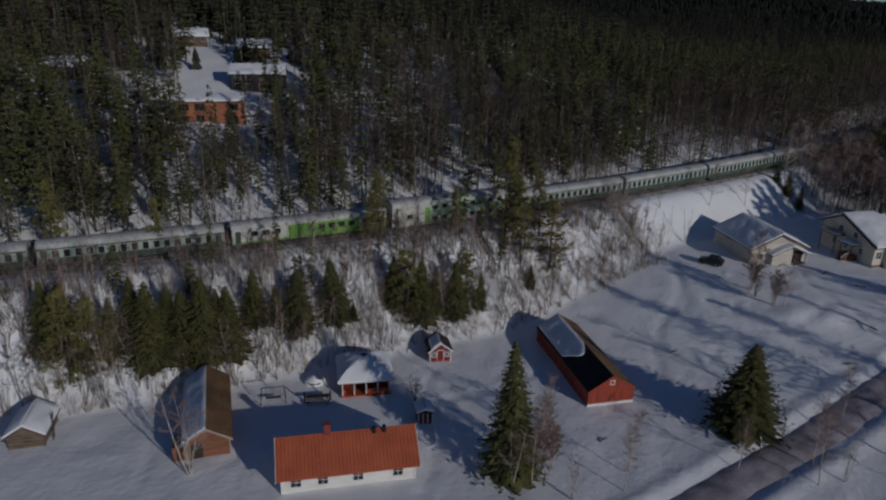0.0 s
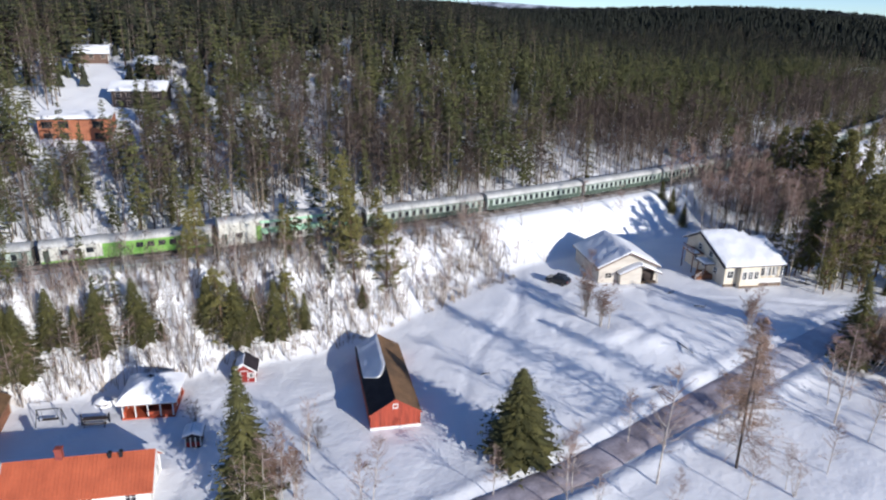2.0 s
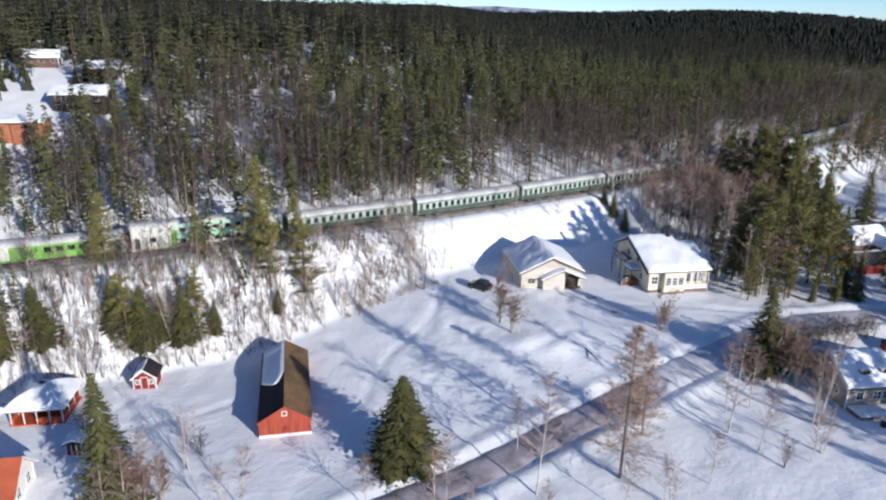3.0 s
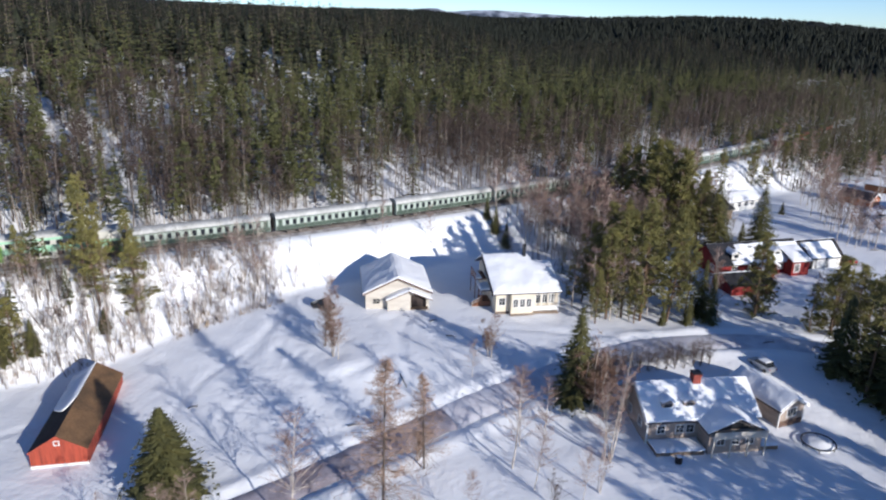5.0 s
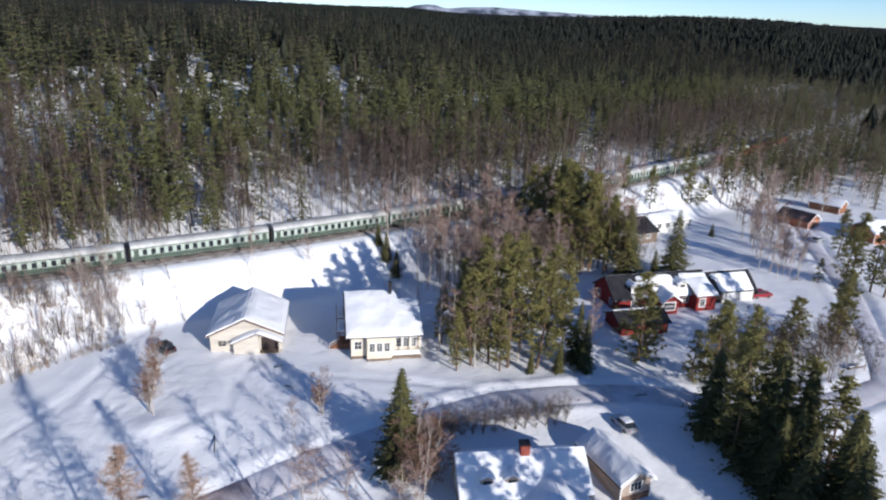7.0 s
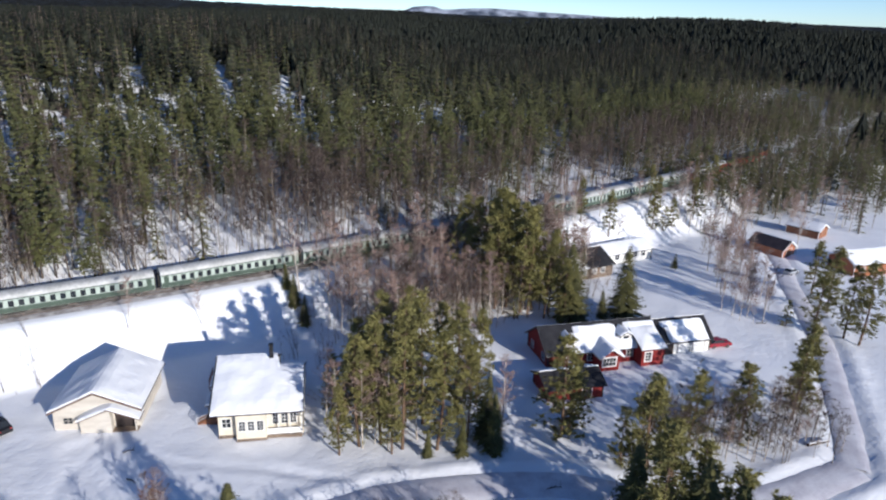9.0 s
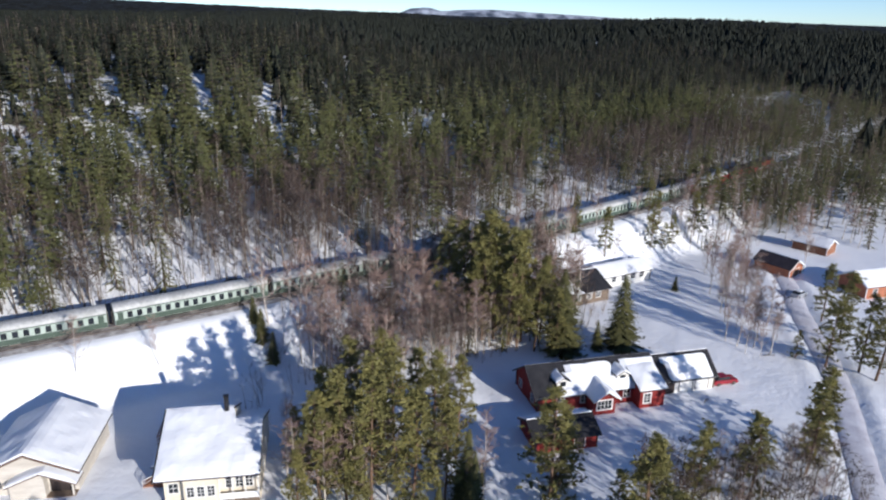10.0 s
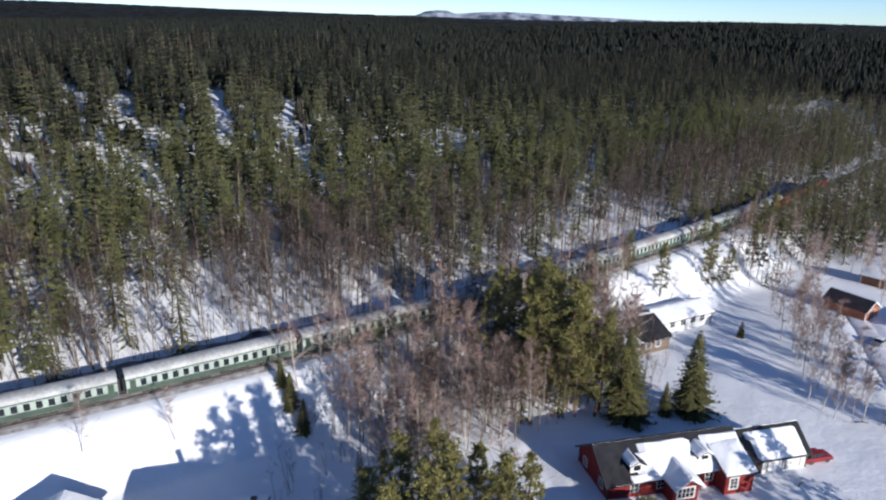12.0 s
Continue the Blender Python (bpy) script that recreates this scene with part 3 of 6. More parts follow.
for x, y, h in [(-35.9, 88.2, 11.6), (-33.0, 89.4, 9.5), (-25.9, 91.1, 12.7), (-22.0, 92.2, 10.5), (-19.1, 92.6, 13.0), (-38.5, 90.5, 10.5), (-28.5, 93.0, 9.5),
                (-6.5, 97.4, 10.2), (-0.7, 99.6, 10.4), (10.7, 101.8, 10.4), (13.0, 102.3, 10.4), (18.8, 103.8, 10.1), (21.2, 104.7, 9.2),
                (2.0, 100.1, 3.0), (33.4, 109.9, 2.6), (-12.5, 96.9, 9.1), (37.6, 113.2, 11.1), (-15.6, 93.4, 11.0), (8.6, 103.0, 8.5), (33.3, 110.2, 4.0), (19.5, 66.2, 18.3), (52.7, 72.3, 12.9)]:
    if h > 15 or h < 5 or x > 45 or rng.uniform() < 0.8:
        plant_tree(SPRUCES, 12.0, x, y, h, wide=1.2 if h > 15 else 2.0 if x > 45 else 1.85)
    else:
        plant_tree(YOUNG_PINES, 9.0, x, y, h * 1.15, wide=1.35)
for x, y, h in [(137.1, 104.1, 9.6), (136.4, 107.1, 11.1), (139.1, 110.8, 3.6), (160.5, 147.5, 16.7), (171.6, 148.7, 15.3), (194.8, 176.6, 3.9), (167.2, 148.6, 6.5),
                (132.5, 103.5, 6.0), (106.2, 82.5, 14.5), (128.0, 103.5, 4.5), (106.5, 147.5, 6.5), (108.5, 145.0, 6.0), (105.0, 150.0, 5.0)]:
    plant_tree(SPRUCES, 12.0, x, y, h, wide=1.3 if y > 140 or x < 107 else 1.0)
for x, y, h in [(32.0, 112.7, 15.1), (6.4, 109.2, 13.0), (-27.0, 104.8, 9.9), (-42.2, 106.7, 12.3), (29.3, 114.7, 19.2), (31.6, 116.8, 12.9), (20.3, 113.2, 10.0), (4.7, 109.4, 9.5), (36.5, 117.4, 12.5)]:
    plant_tree(PINES, 15.0, x, y, h)
for x, y, h in [(118.9, 106.4, 17.0), (121.8, 106.8, 19.5), (124.7, 105.4, 21.0), (128.0, 111.3, 20.7), (132.8, 112.3, 18.8), (122.6, 117.1, 18.5), (136.5, 116.4, 16.1), (129.4, 105.0, 18.1), (126.8, 119.8, 18.1), (118.7, 114.6, 15.6),
                (125.5, 112.0, 18.0), (131.5, 117.0, 17.0), (121.0, 111.0, 16.0), (134.0, 107.5, 14.0),
                (145.5, 156.6, 22.7), (148.5, 153.9, 24.0), (150.8, 151.4, 23.0), (152.2, 150.1, 19.1), (155.3, 148.8, 17.3), (143.6, 159.0, 21.7), (158.6, 146.3, 13.6), (140.5, 161.5, 20.0), (147.0, 158.5, 24.0), (149.5, 157.0, 22.0), (153.5, 152.5, 22.0), (146.0, 153.0, 21.0), (151.5, 154.5, 20.0), (156.5, 150.5, 18.0)]:
    plant_tree(PINES, 15.0, x, y, h)
for x, y, h in [(211.2, 136.5, 15.0), (212.6, 133.9, 16.8), (218.4, 158.0, 12.9), (189.7, 116.1, 13.5), (184.4, 110.2, 12.7), (150.8, 81.8, 20.0), (156.5, 77.9, 19.0), (155.4, 82.3, 17.5), (158.0, 73.5, 18.5), (155.5, 91.0, 14.4), (206.5, 139.0, 14.0), (215.5, 148.0, 15.0)]:
    plant_tree(PINES, 15.0, x, y, h, wide=1.12)
for x, y, h in [(152.5, 84.5, 12.0), (158.5, 79.0, 13.0), (154.5, 74.5, 14.0), (157.0, 86.5, 10.0), (153.0, 70.0, 14.0), (156.0, 66.0, 15.0), (152.5, 75.0, 13.0), (157.0, 61.0, 14.0), (165.0, 78.5, 11.0), (153.7, 79.9, 18.5), (156.2, 76.8, 18.0), (150.2, 87.9, 14.0), (158.5, 69.5, 17.0)]:
    plant_tree(SPRUCES, 12.0, x, y, h, wide=1.3)
# pines outside the camera's view, added to shade the villa and its yard
for x, y, h in [(163, 57, 17), (165, 51, 17), (171, 46, 17), (158, 44, 18), (152, 40, 18), (164, 38, 17), (147, 34, 18), (156, 31, 17), (143, 27, 18), (150, 22, 17), (161, 25, 17), (138, 20, 18), (168, 31, 17), (145, 14, 18), (134, 12, 17), (155, 14, 17), (130.5, 42, 19), (135, 45, 20), (139.5, 46.5, 21), (143.5, 47, 20), (137, 41, 19), (147, 45, 20)]:
    plant_tree(PINES, 15.0, x, y, h)
for x, y, h in [(147.6, 107.6, 15.8), (156.9, 99.5, 14.7), (165.9, 105.9, 10.8), (176.8, 111.8, 9.1), (187.4, 113.2, 12.9), (203.1, 142.6, 6.0), (157.5, 100.1, 13.0), (168.4, 109.6, 9.5), (173.3, 105.4, 12.5), (197.9, 199.1, 8.7), (205.3, 203.3, 8.1), (201.5, 200.5, 7.0), (-37.5, 92.0, 8.0), (-31.5, 91.0, 9.0), (-24.0, 93.5, 9.0), (-17.5, 94.5, 8.5), (-9.5, 97.8, 6.0), (15.6, 103.6, 8.0), (23.5, 105.8, 6.5), (149.5, 110.0, 12.0), (154.0, 101.0, 9.0)]:
    if x < 30:
        plant_tree(SPRUCES, 12.0, x, y, h, wide=1.45)
    else:
        plant_tree(YOUNG_PINES, 9.0, x, y, h, wide=1.22)
for x, y, h in [(67.9, 64.2, 16.1), (57.1, 63.7, 10.0), (76.9, 59.6, 8.6), (72.5, 95.5, 8.9), (70.1, 101.6, 8.2), (71.7, 103.4, 10.8), (96.0, 93.3, 8.1), (100.0, 74.3, 9.8), (78.6, 70.0, 10.5), (94.6, 69.8, 14.0),
                (96.4, 65.7, 10.8), (121.0, 106.9, 11.5), (67.2, 72.1, 8.3), (96.4, 73.8, 10.5), (106.4, 69.9, 11.6), (92.4, 88.7, 6.5), (21.5, 64.0, 10.6), (23.3, 64.8, 10.0), (22.0, 67.4, 10.5), (33.5, 65.3, 9.1),
                (32.0, 61.9, 9.1), (55.5, 60.2, 10.6), (47.6, 64.4, 7.4), (80.1, 135.9, 9.6), (59.8, 122.7, 7.2), (91.2, 139.8, 9.0)]:
    plant_tree(YARD_BIRCHES, 11.0, x, y, h)
for x, y, h in [(107.0, 69.5, 14.7), (108.2, 81.7, 12.0), (-17.6, 70.6, 12.7), (-32.2, 90.7, 9.5), (-29.5, 91.6, 8.1), (83.5, 73.5, 8.0), (25.7, 73.4, 10.4), (19.0, 64.2, 9.5), (110.5, 80.0, 10.0), (63.5, 123.0, 6.0)]:
    plant_tree(CLUMPS, 9.0, x, y, h)
for x, y, h in [(98.1, 62.6, 4.9), (10.1, 82.9, 4.4), (26.8, 76.0, 5.0), (70.3, 100.0, 5.0), (116.0, 89.4, 3.4), (118.5, 89.9, 3.0), (121.0, 90.4, 3.3), (123.5, 90.9, 3.0), (126.0, 91.3, 3.2), (128.5, 91.6, 2.8), (113.6, 89.0, 4.0)] + [(112.0 + 0.75 * i, 88.2 + 0.1 * i + (0.9 if i % 2 else -0.7), 3.3 + 0.5 * (i % 3)) for i in range(26)]:
    plant_tree(BUSHES, 5.0, x, y, h, wide=1.7)
# most bushes west of x = 100 stand in for reddish birch crowns
for x, y, h in [(108.6, 80.6, 9.0), (110.2, 82.5, 8.0), (109.4, 78.6, 8.5), (111.0, 85.0, 7.0), (107.2, 82.6, 7.5), (71.6, 96.6, 7.4), (70.6, 102.2, 8.0), (95.8, 93.6, 6.4), (83.0, 73.0, 5.5), (22.6, 65.4, 9.0), (24.6, 66.4, 8.0)]:
    plant_tree(BROWN_BUSHES, 8.0, x, y, h, wide=1.6 if x > 100 else 1.1 if y > 90 else 0.75)
for x, y, h in [(78.4, 64.9, 20.5), (83.8, 71.8, 14.0)]:
    plant_tree(LARCHES, 18.0, x, y, h)

for i in range(8):
    x = rng.uniform(22, 108)
    plant_tree(CLUMPS if i % 2 else YARD_BIRCHES, 9.0 if i % 2 else 11.0, x, rng.uniform(57, 63) + 0.06 * max(0, x - 60), rng.uniform(5.5, 8.5))

# bare trees on the bank and between the yards
for i in range(125):
    x = rng.uniform(-50, 57)
    d = rng.uniform(-17.5, -5.0)
    y = float(track_y(x)) + d * math.hypot(1, float(slope(x)))
    kinds, full = ((CLUMPS, 9.0), (BUSHES, 5.0), (CLUMPS, 9.0))[i % 3]
    plant_tree(kinds, full, x, y, rng.uniform(5.0, 10.5) if full > 6 else rng.uniform(3.0, 6.0))
for i in range(160):
    x = rng.uniform(104, 172)
    d = rng.uniform(-34 + 0.22 * max(0, x - 118), -4.5)
    y = float(track_y(x)) + d * math.hypot(1, float(slope(x)))
    if x < 112 and y < 150 or x < 116 and y < 140:
        continue
    plant_tree(BIRCHES, 11.0, x, y, rng.uniform(9, 15))
for i in range(44):
    u, v = rng.uniform(0, 1), rng.uniform(0, 1)
    x, y = 192 + 12 * u + 14 * v, 146 + 46 * v + rng.normal(0, 3)
    plant_tree(BIRCHES, 11.0, x, y, rng.uniform(7, 13))
for i in range(18):
    x, y = rng.uniform(163, 190), rng.uniform(98, 114)
    plant_tree(CLUMPS if i % 2 else BIRCHES, 9.0 if i % 2 else 11.0, x, y, rng.uniform(5, 8))
for i in range(22):
    plant_tree(BIRCHES if i % 2 else PINES, 11.0 if i % 2 else 15.0, rng.uniform(114, 141), rng.uniform(104, 128), rng.uniform(9, 14))

for i in range(26):
    x = rng.uniform(172, 238)
    d = rng.uniform(-13, -3.5)
    y = float(track_y(x)) + d * math.hypot(1, float(slope(x)))
    plant_tree(*((BIRCHES, 11.0) if i % 3 else (PINES, 15.0)), x, y, rng.uniform(8, 14))
for i in range(20):
    plant_tree(BIRCHES, 11.0, rng.uniform(214, 262), rng.uniform(186, 224), rng.uniform(9, 15))

# ---- forest ----
def forest(name, spots, templates, mats, label):
    """Many trees in one mesh. spots: x, y, height, kind."""
    vs, fs, ms, k = [], [], [], 0
    for x, y, z, h, kind in spots:
        v, f, m, full = templates[int(kind)]
        s, a = h / full, rng.uniform(0, 6.28)
        c, sn, w = math.cos(a), math.sin(a), s * rng.uniform(0.8, 1.2)
        out = np.empty_like(v)
        out[:, 0], out[:, 1], out[:, 2] = x + w * (c * v[:, 0] - sn * v[:, 1]), y + w * (sn * v[:, 0] + c * v[:, 1]), z - 0.2 + s * v[:, 2]
        vs.append(out)
        fs.append(f + k)
        ms.append(m)
        k += len(v)
    ob = new(name, big_mesh(name, np.concatenate(vs), np.concatenate(fs), mats, np.concatenate(ms)))
    return tagged(ob, label, "forest", kind="stuff")


def template(p, full, shift):
    v, f, m = p.arrays()
    return v, f, np.where(m == 1, shift[1], shift[0]), full


FOREST_MATS = [DARK_BARK, HILL_PINE, SPRUCE, FOREST_BARK, FOREST_TWIGS, DARK_BARK, BRUSH_BARK, SHADED_PINE, FAR_SHADED]
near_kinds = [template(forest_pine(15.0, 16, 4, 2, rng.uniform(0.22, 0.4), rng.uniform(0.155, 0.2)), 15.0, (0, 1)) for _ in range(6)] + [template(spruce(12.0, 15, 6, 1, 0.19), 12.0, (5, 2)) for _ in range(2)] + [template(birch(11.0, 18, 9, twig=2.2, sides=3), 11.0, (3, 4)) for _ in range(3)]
mid_shapes = [forest_pine(15.0, 10, 4, 1, 0.18, 0.225) for _ in range(3)]
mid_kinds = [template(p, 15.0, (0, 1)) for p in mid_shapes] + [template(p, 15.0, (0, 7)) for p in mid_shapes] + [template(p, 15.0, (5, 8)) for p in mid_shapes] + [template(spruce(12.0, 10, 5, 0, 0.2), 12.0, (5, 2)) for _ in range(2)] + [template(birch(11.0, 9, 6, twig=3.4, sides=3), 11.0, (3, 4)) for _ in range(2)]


def far_tree(h, tiers, wide):
    p = Plant()
    for i in range(tiers):
        z0, z1 = h * (0.12 + 0.75 * i / tiers), h * min(1.0, 0.42 + 0.75 * (i + 1) / tiers)
        r = h * wide * (1 - 0.7 * i / tiers)
        n = 5
        for j in range(n):
            a, b = 2 * math.pi * j / n + i, 2 * math.pi * (j + 1) / n + i
            ra, rb = r * rng.uniform(0.6, 1.2), r * rng.uniform(0.6, 1.2)
            p.tri((ra * math.cos(a), ra * math.sin(a), z0 + rng.uniform(-0.05, 0.05) * h), (rb * math.cos(b), rb * math.sin(b), z0 + rng.uniform(-0.05, 0.05) * h), (0, 0, z1), 1)
    return p


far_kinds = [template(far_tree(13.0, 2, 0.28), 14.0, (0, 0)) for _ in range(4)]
CLEARINGS = [(-27, 158, 10), (-32, 157, 6), (-20, 158, 7), (-25, 150, 6), (-27, 170, 8), (-31, 180, 5), (-29, 188, 5), (-33, 197, 5), (-18, 178, 8), (-14, 172, 5), (-22, 173, 5), (-39, 209, 8), (-22, 205, 6), (-61, 175, 9)]


GAPS = [[(62, 316), (79, 246)], [(37, 295), (52, 251)], [(89, 288), (100, 238)], [(15, 306), (32, 265)], [(118, 262), (124, 236)]]


# trees are shortened along the camera's sight lines to the hill houses
SIGHT_LINES = [[(-25, 151), (-14, 118)], [(-17, 171), (-10, 146)]]


def forest_spots(n, x0, x1, d0, d1, kinds, share, tall, where=None):
    out = []
    while len(out) < n:
        x, d = rng.uniform(x0, x1), rng.uniform(d0, d1)
        y = float(track_y(x)) + d * math.hypot(1, float(slope(x)))
        if any(math.hypot(x - cx, y - cy) < r for cx, cy, r in CLEARINGS):
            continue
        if d < 260 and ((d > 45 and noise.noise((x * 0.16 + 9, y * 0.022, 2)) > 0.56) or any(line_dist(x, y, g) < 2.8 for g in GAPS)):
            continue
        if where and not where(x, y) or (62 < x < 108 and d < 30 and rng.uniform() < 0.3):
            continue
        b = 0.5 + 0.9 * noise.noise((x * 0.02, y * 0.02, 5)) + 0.3 * (70 < x < 105) * (d < 32) + 0.25 * (x > 185) * (d < 50) - 0.25 * (x > 100) * (d > 50)
        if x > 100 and d > 40:
            b *= 0.3
        roll = rng.uniform()
        edge = 1.4 if d < 28 else 1.0
        kind = rng.choice(kinds[2]) if roll < share * max(0.0, b) * 1.6 * edge + (0.22 * (d < 36) if 15 < x < 82 else (0.28 if x < 110 else 0.12) * (d < 30)) else (rng.choice(kinds[1]) if roll > 0.87 else rng.choice(kinds[0]))
        low = 0.72 if any(line_dist(x, y, c) < 6.5 for c in SIGHT_LINES) else 1.0
        out.append((x, y, hz(x, y), low * rng.uniform(*tall), kind))
    return out


# keeps trees only inside the plan wedge that the camera covers
def in_camera_wedge(x, y):
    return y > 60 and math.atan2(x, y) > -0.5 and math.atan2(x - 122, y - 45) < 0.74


NEAR = forest_spots(1800, -130, 290, 7.5, 75, ((0, 1, 2, 3, 4, 5), (6, 7), (8, 9, 10)), 0.4, (11, 18), in_camera_wedge)
MIDDLE = forest_spots(4500, -260, 440, 75, 270, ((0, 1, 2), (9, 10), (11, 12)), 0.1, (11, 18), in_camera_wedge)
# pines up the slope get darker needle copies, shade put into their colour
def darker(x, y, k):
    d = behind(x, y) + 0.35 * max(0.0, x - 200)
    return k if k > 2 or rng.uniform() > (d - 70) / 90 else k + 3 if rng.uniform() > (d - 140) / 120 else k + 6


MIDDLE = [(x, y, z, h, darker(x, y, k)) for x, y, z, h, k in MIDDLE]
NEAR += forest_spots(130, -55, 75, 6.0, 30, ((0, 1, 2, 3, 4, 5), (6, 7), (0, 1, 2)), 0.1, (9, 16), in_camera_wedge)
NEAR += forest_spots(240, 92, 150, 6.0, 48, ((8, 9, 10), (8, 9, 10), (8, 9, 10)), 0.4, (8, 14), in_camera_wedge)
NEAR += forest_spots(260, 35, 112, 5.5, 38, ((8, 9, 10), (8, 9, 10), (8, 9, 10)), 0.4, (6, 12), in_camera_wedge)
FAR, SIDE = [], []
while len(FAR) < 23000:
    a, r = rng.uniform(-0.6, 0.8), math.sqrt(rng.uniform(330 ** 2, 1250 ** 2))
    x, y = 70 + r * math.sin(a), -20 + r * math.cos(a)
    if behind(x, y) > 250 or (behind(x, y) > 7 and x > 410) or (behind(x, y) < -8 and r > 420):
        FAR.append((x, y, hz(x, y), rng.uniform(11, 17), rng.integers(4)))
while len(SIDE) < 1000:
    x, y = rng.uniform(215, 520), rng.uniform(120, 420)
    d = float(behind(x, y))
    if abs(d) < 8 or (d > 0 and x < 290) or not in_camera_wedge(x, y) or (x < 262 and y < 222) or line_dist(np.float64(x), np.float64(y), LANE) < 8:
        continue
    SIDE.append((x, y, hz(x, y), rng.uniform(9, 16), rng.choice((0, 1, 2, 9, 10, 11, 12))))
while len(SIDE) < 1300:
    x, d = rng.uniform(216, 430), rng.choice((rng.uniform(-10, -4.2), rng.uniform(4.5, 9)))
    y = float(track_y(x)) + d * math.hypot(1, float(slope(x)))
    SIDE.append((x, y, hz(x, y), rng.uniform(7, 14), rng.choice((0, 1, 2, 9, 11, 12, 11, 12))))
for n, x0, x1, d0, d1 in ((420, 200, 330, 5.0, 40.0), (190, 232, 330, -26.0, -4.0), (330, 290, 440, -45.0, 60.0), (260, 300, 470, 45.0, 170.0)):
    for x, y, z, h, k in forest_spots(n, x0, x1, d0, d1, ((0,), (0,), (0,)), 0.2, (8, 15)):
        SIDE.append((x, y, z, h, rng.choice((0, 1, 2, 9, 11, 12, 11, 12, 11))))
THICKET = [(x, y, z, h, rng.choice((8, 9, 10, 8, 9, 10, 8, 9, 6))) for x, y, z, h, k in forest_spots(250, 107, 168, -30, -4, ((0,), (0,), (0,)), 0.2, (8, 14), lambda x, y: x > 111 and (y > 150 or x > 117))]
THICKET += [(x, y, hz(x, y), rng.uniform(5, 9), rng.choice((8, 9, 10))) for x, y in rng.uniform((159, 99), (188, 110), (105, 2))]
THICKET += [(x, y, hz(x, y), rng.uniform(5.5, 10), rng.choice((8, 9, 10))) for x, y in ((a, float(track_y(a)) + b) for a, b in rng.uniform((-56, -17), (34, -5), (85, 2)))]
THICKET += [(x, y, hz(x, y), rng.uniform(6.5, 10.5), rng.choice((0, 2, 4))) for x, y in ((a, float(track_y(a)) + b) for a, b in rng.uniform((-50, -12), (30, -5), (13, 2)))]
THICKET += [(194 + 12 * u + 15 * v, 148 + 46 * v, hz(194 + 12 * u + 15 * v, 148 + 46 * v), rng.uniform(7, 11), rng.choice((8, 9, 10))) for u, v in rng.uniform(0, 1, (18, 2))]
THICKET += [(x, y, hz(x, y), rng.uniform(8, 13), rng.choice((8, 9, 10, 8, 9, 10, 6, 1))) for x, y in ((a, float(track_y(a)) + b) for a, b in rng.uniform((206, -24), (262, -5), (75, 2)))]
HILL_BIRCH = [(x, y, hz(x, y), rng.uniform(9, 14), rng.choice((8, 9, 10))) for x, y in rng.uniform((-82, 168), (-46, 225), (80, 2))]
brush_kinds = [template(birch(5.0, 10, 6, 3, 1.2, 0.28, 0.85, 2.2, 0.13, 3), 5.0, (6, 4)) for _ in range(4)] + [template(birch(5.0, 8, 7, 3, 1.1, 0.3, 0.8, 2.2, 0.15, 3), 5.0, (6, 4)) for _ in range(3)]
BRUSH, LOW = [], []
while len(BRUSH) < 1540:
    n = len(BRUSH)
    x, d = (rng.uniform(-58, 60), rng.uniform(-18.5, -4.0)) if n < 1300 else (rng.uniform(57, 70), rng.uniform(-16, -6)) if n < 1325 else (rng.uniform(106, 175), rng.uniform(-30, -4.0))
    if d < -5 - 10 * abs(noise.noise((x * 0.13, 4, 4))) * 3 and n < 1300 and rng.uniform() < 0.5:
        continue
    y = float(track_y(x)) + d * math.hypot(1, float(slope(x)))
    BRUSH.append((x, y, hz(x, y), rng.uniform(3.0, 8.0) if rng.uniform() < 0.6 else rng.uniform(1.5, 3.0), rng.integers(7)))
DRY_GRASS = material("dry_grass", (0.46, 0.36, 0.25), (0.28, 0.21, 0.14), 0.5, 0.9, island=0.3)
grass_kinds = []
for _ in range(5):
    p = Plant()
    for _ in range(7):
        a, r, up = rng.uniform(0, 6.28), rng.uniform(0.05, 0.5), rng.uniform(0.5, 1.0)
        bx, by, lx, ly = r * math.cos(a), r * math.sin(a), *rng.normal(0, 0.22, 2)
        p.tri((bx - 0.025, by, 0), (bx + 0.025, by + 0.01, 0), (bx + lx, by + ly, up), 1)
    grass_kinds.append(template(p, 1.0, (0, 0)))
GRASS = []
while len(GRASS) < 5200:
    x, d = rng.uniform(-60, 62), rng.uniform(-18.0, -3.6)
    if noise.noise((x * 0.2, d * 0.3, 6)) < -0.08:
        continue
    y = float(track_y(x)) + d * math.hypot(1, float(slope(x)))
    GRASS.append((x, y, hz(x, y) + 0.15, rng.uniform(0.4, 1.2), rng.integers(5)))
forest("dry_grass", GRASS, grass_kinds, [DRY_GRASS], "dead grass poking through the snow of the railway bank")
forest("bank_brush", BRUSH, brush_kinds, FOREST_MATS, "thin bare brushwood on the snowy railway bank")
low_kinds = [template(far_tree(5.0, 3, 0.3), 5.0, (0, 0)) for _ in range(3)] + [template(far_tree(5.0, 3, 0.22), 5.0, (1, 1)) for _ in range(2)]
sapling_kinds = [template(birch(5.0, 9, 7, 3, 1.2, 0.3, 1.3, 3.2, 0.12, 3), 5.0, (0, 0)) for _ in range(4)] + [template(spruce(5.0, 9, 6, 1, 0.24), 5.0, (1, 1)) for _ in range(1)]
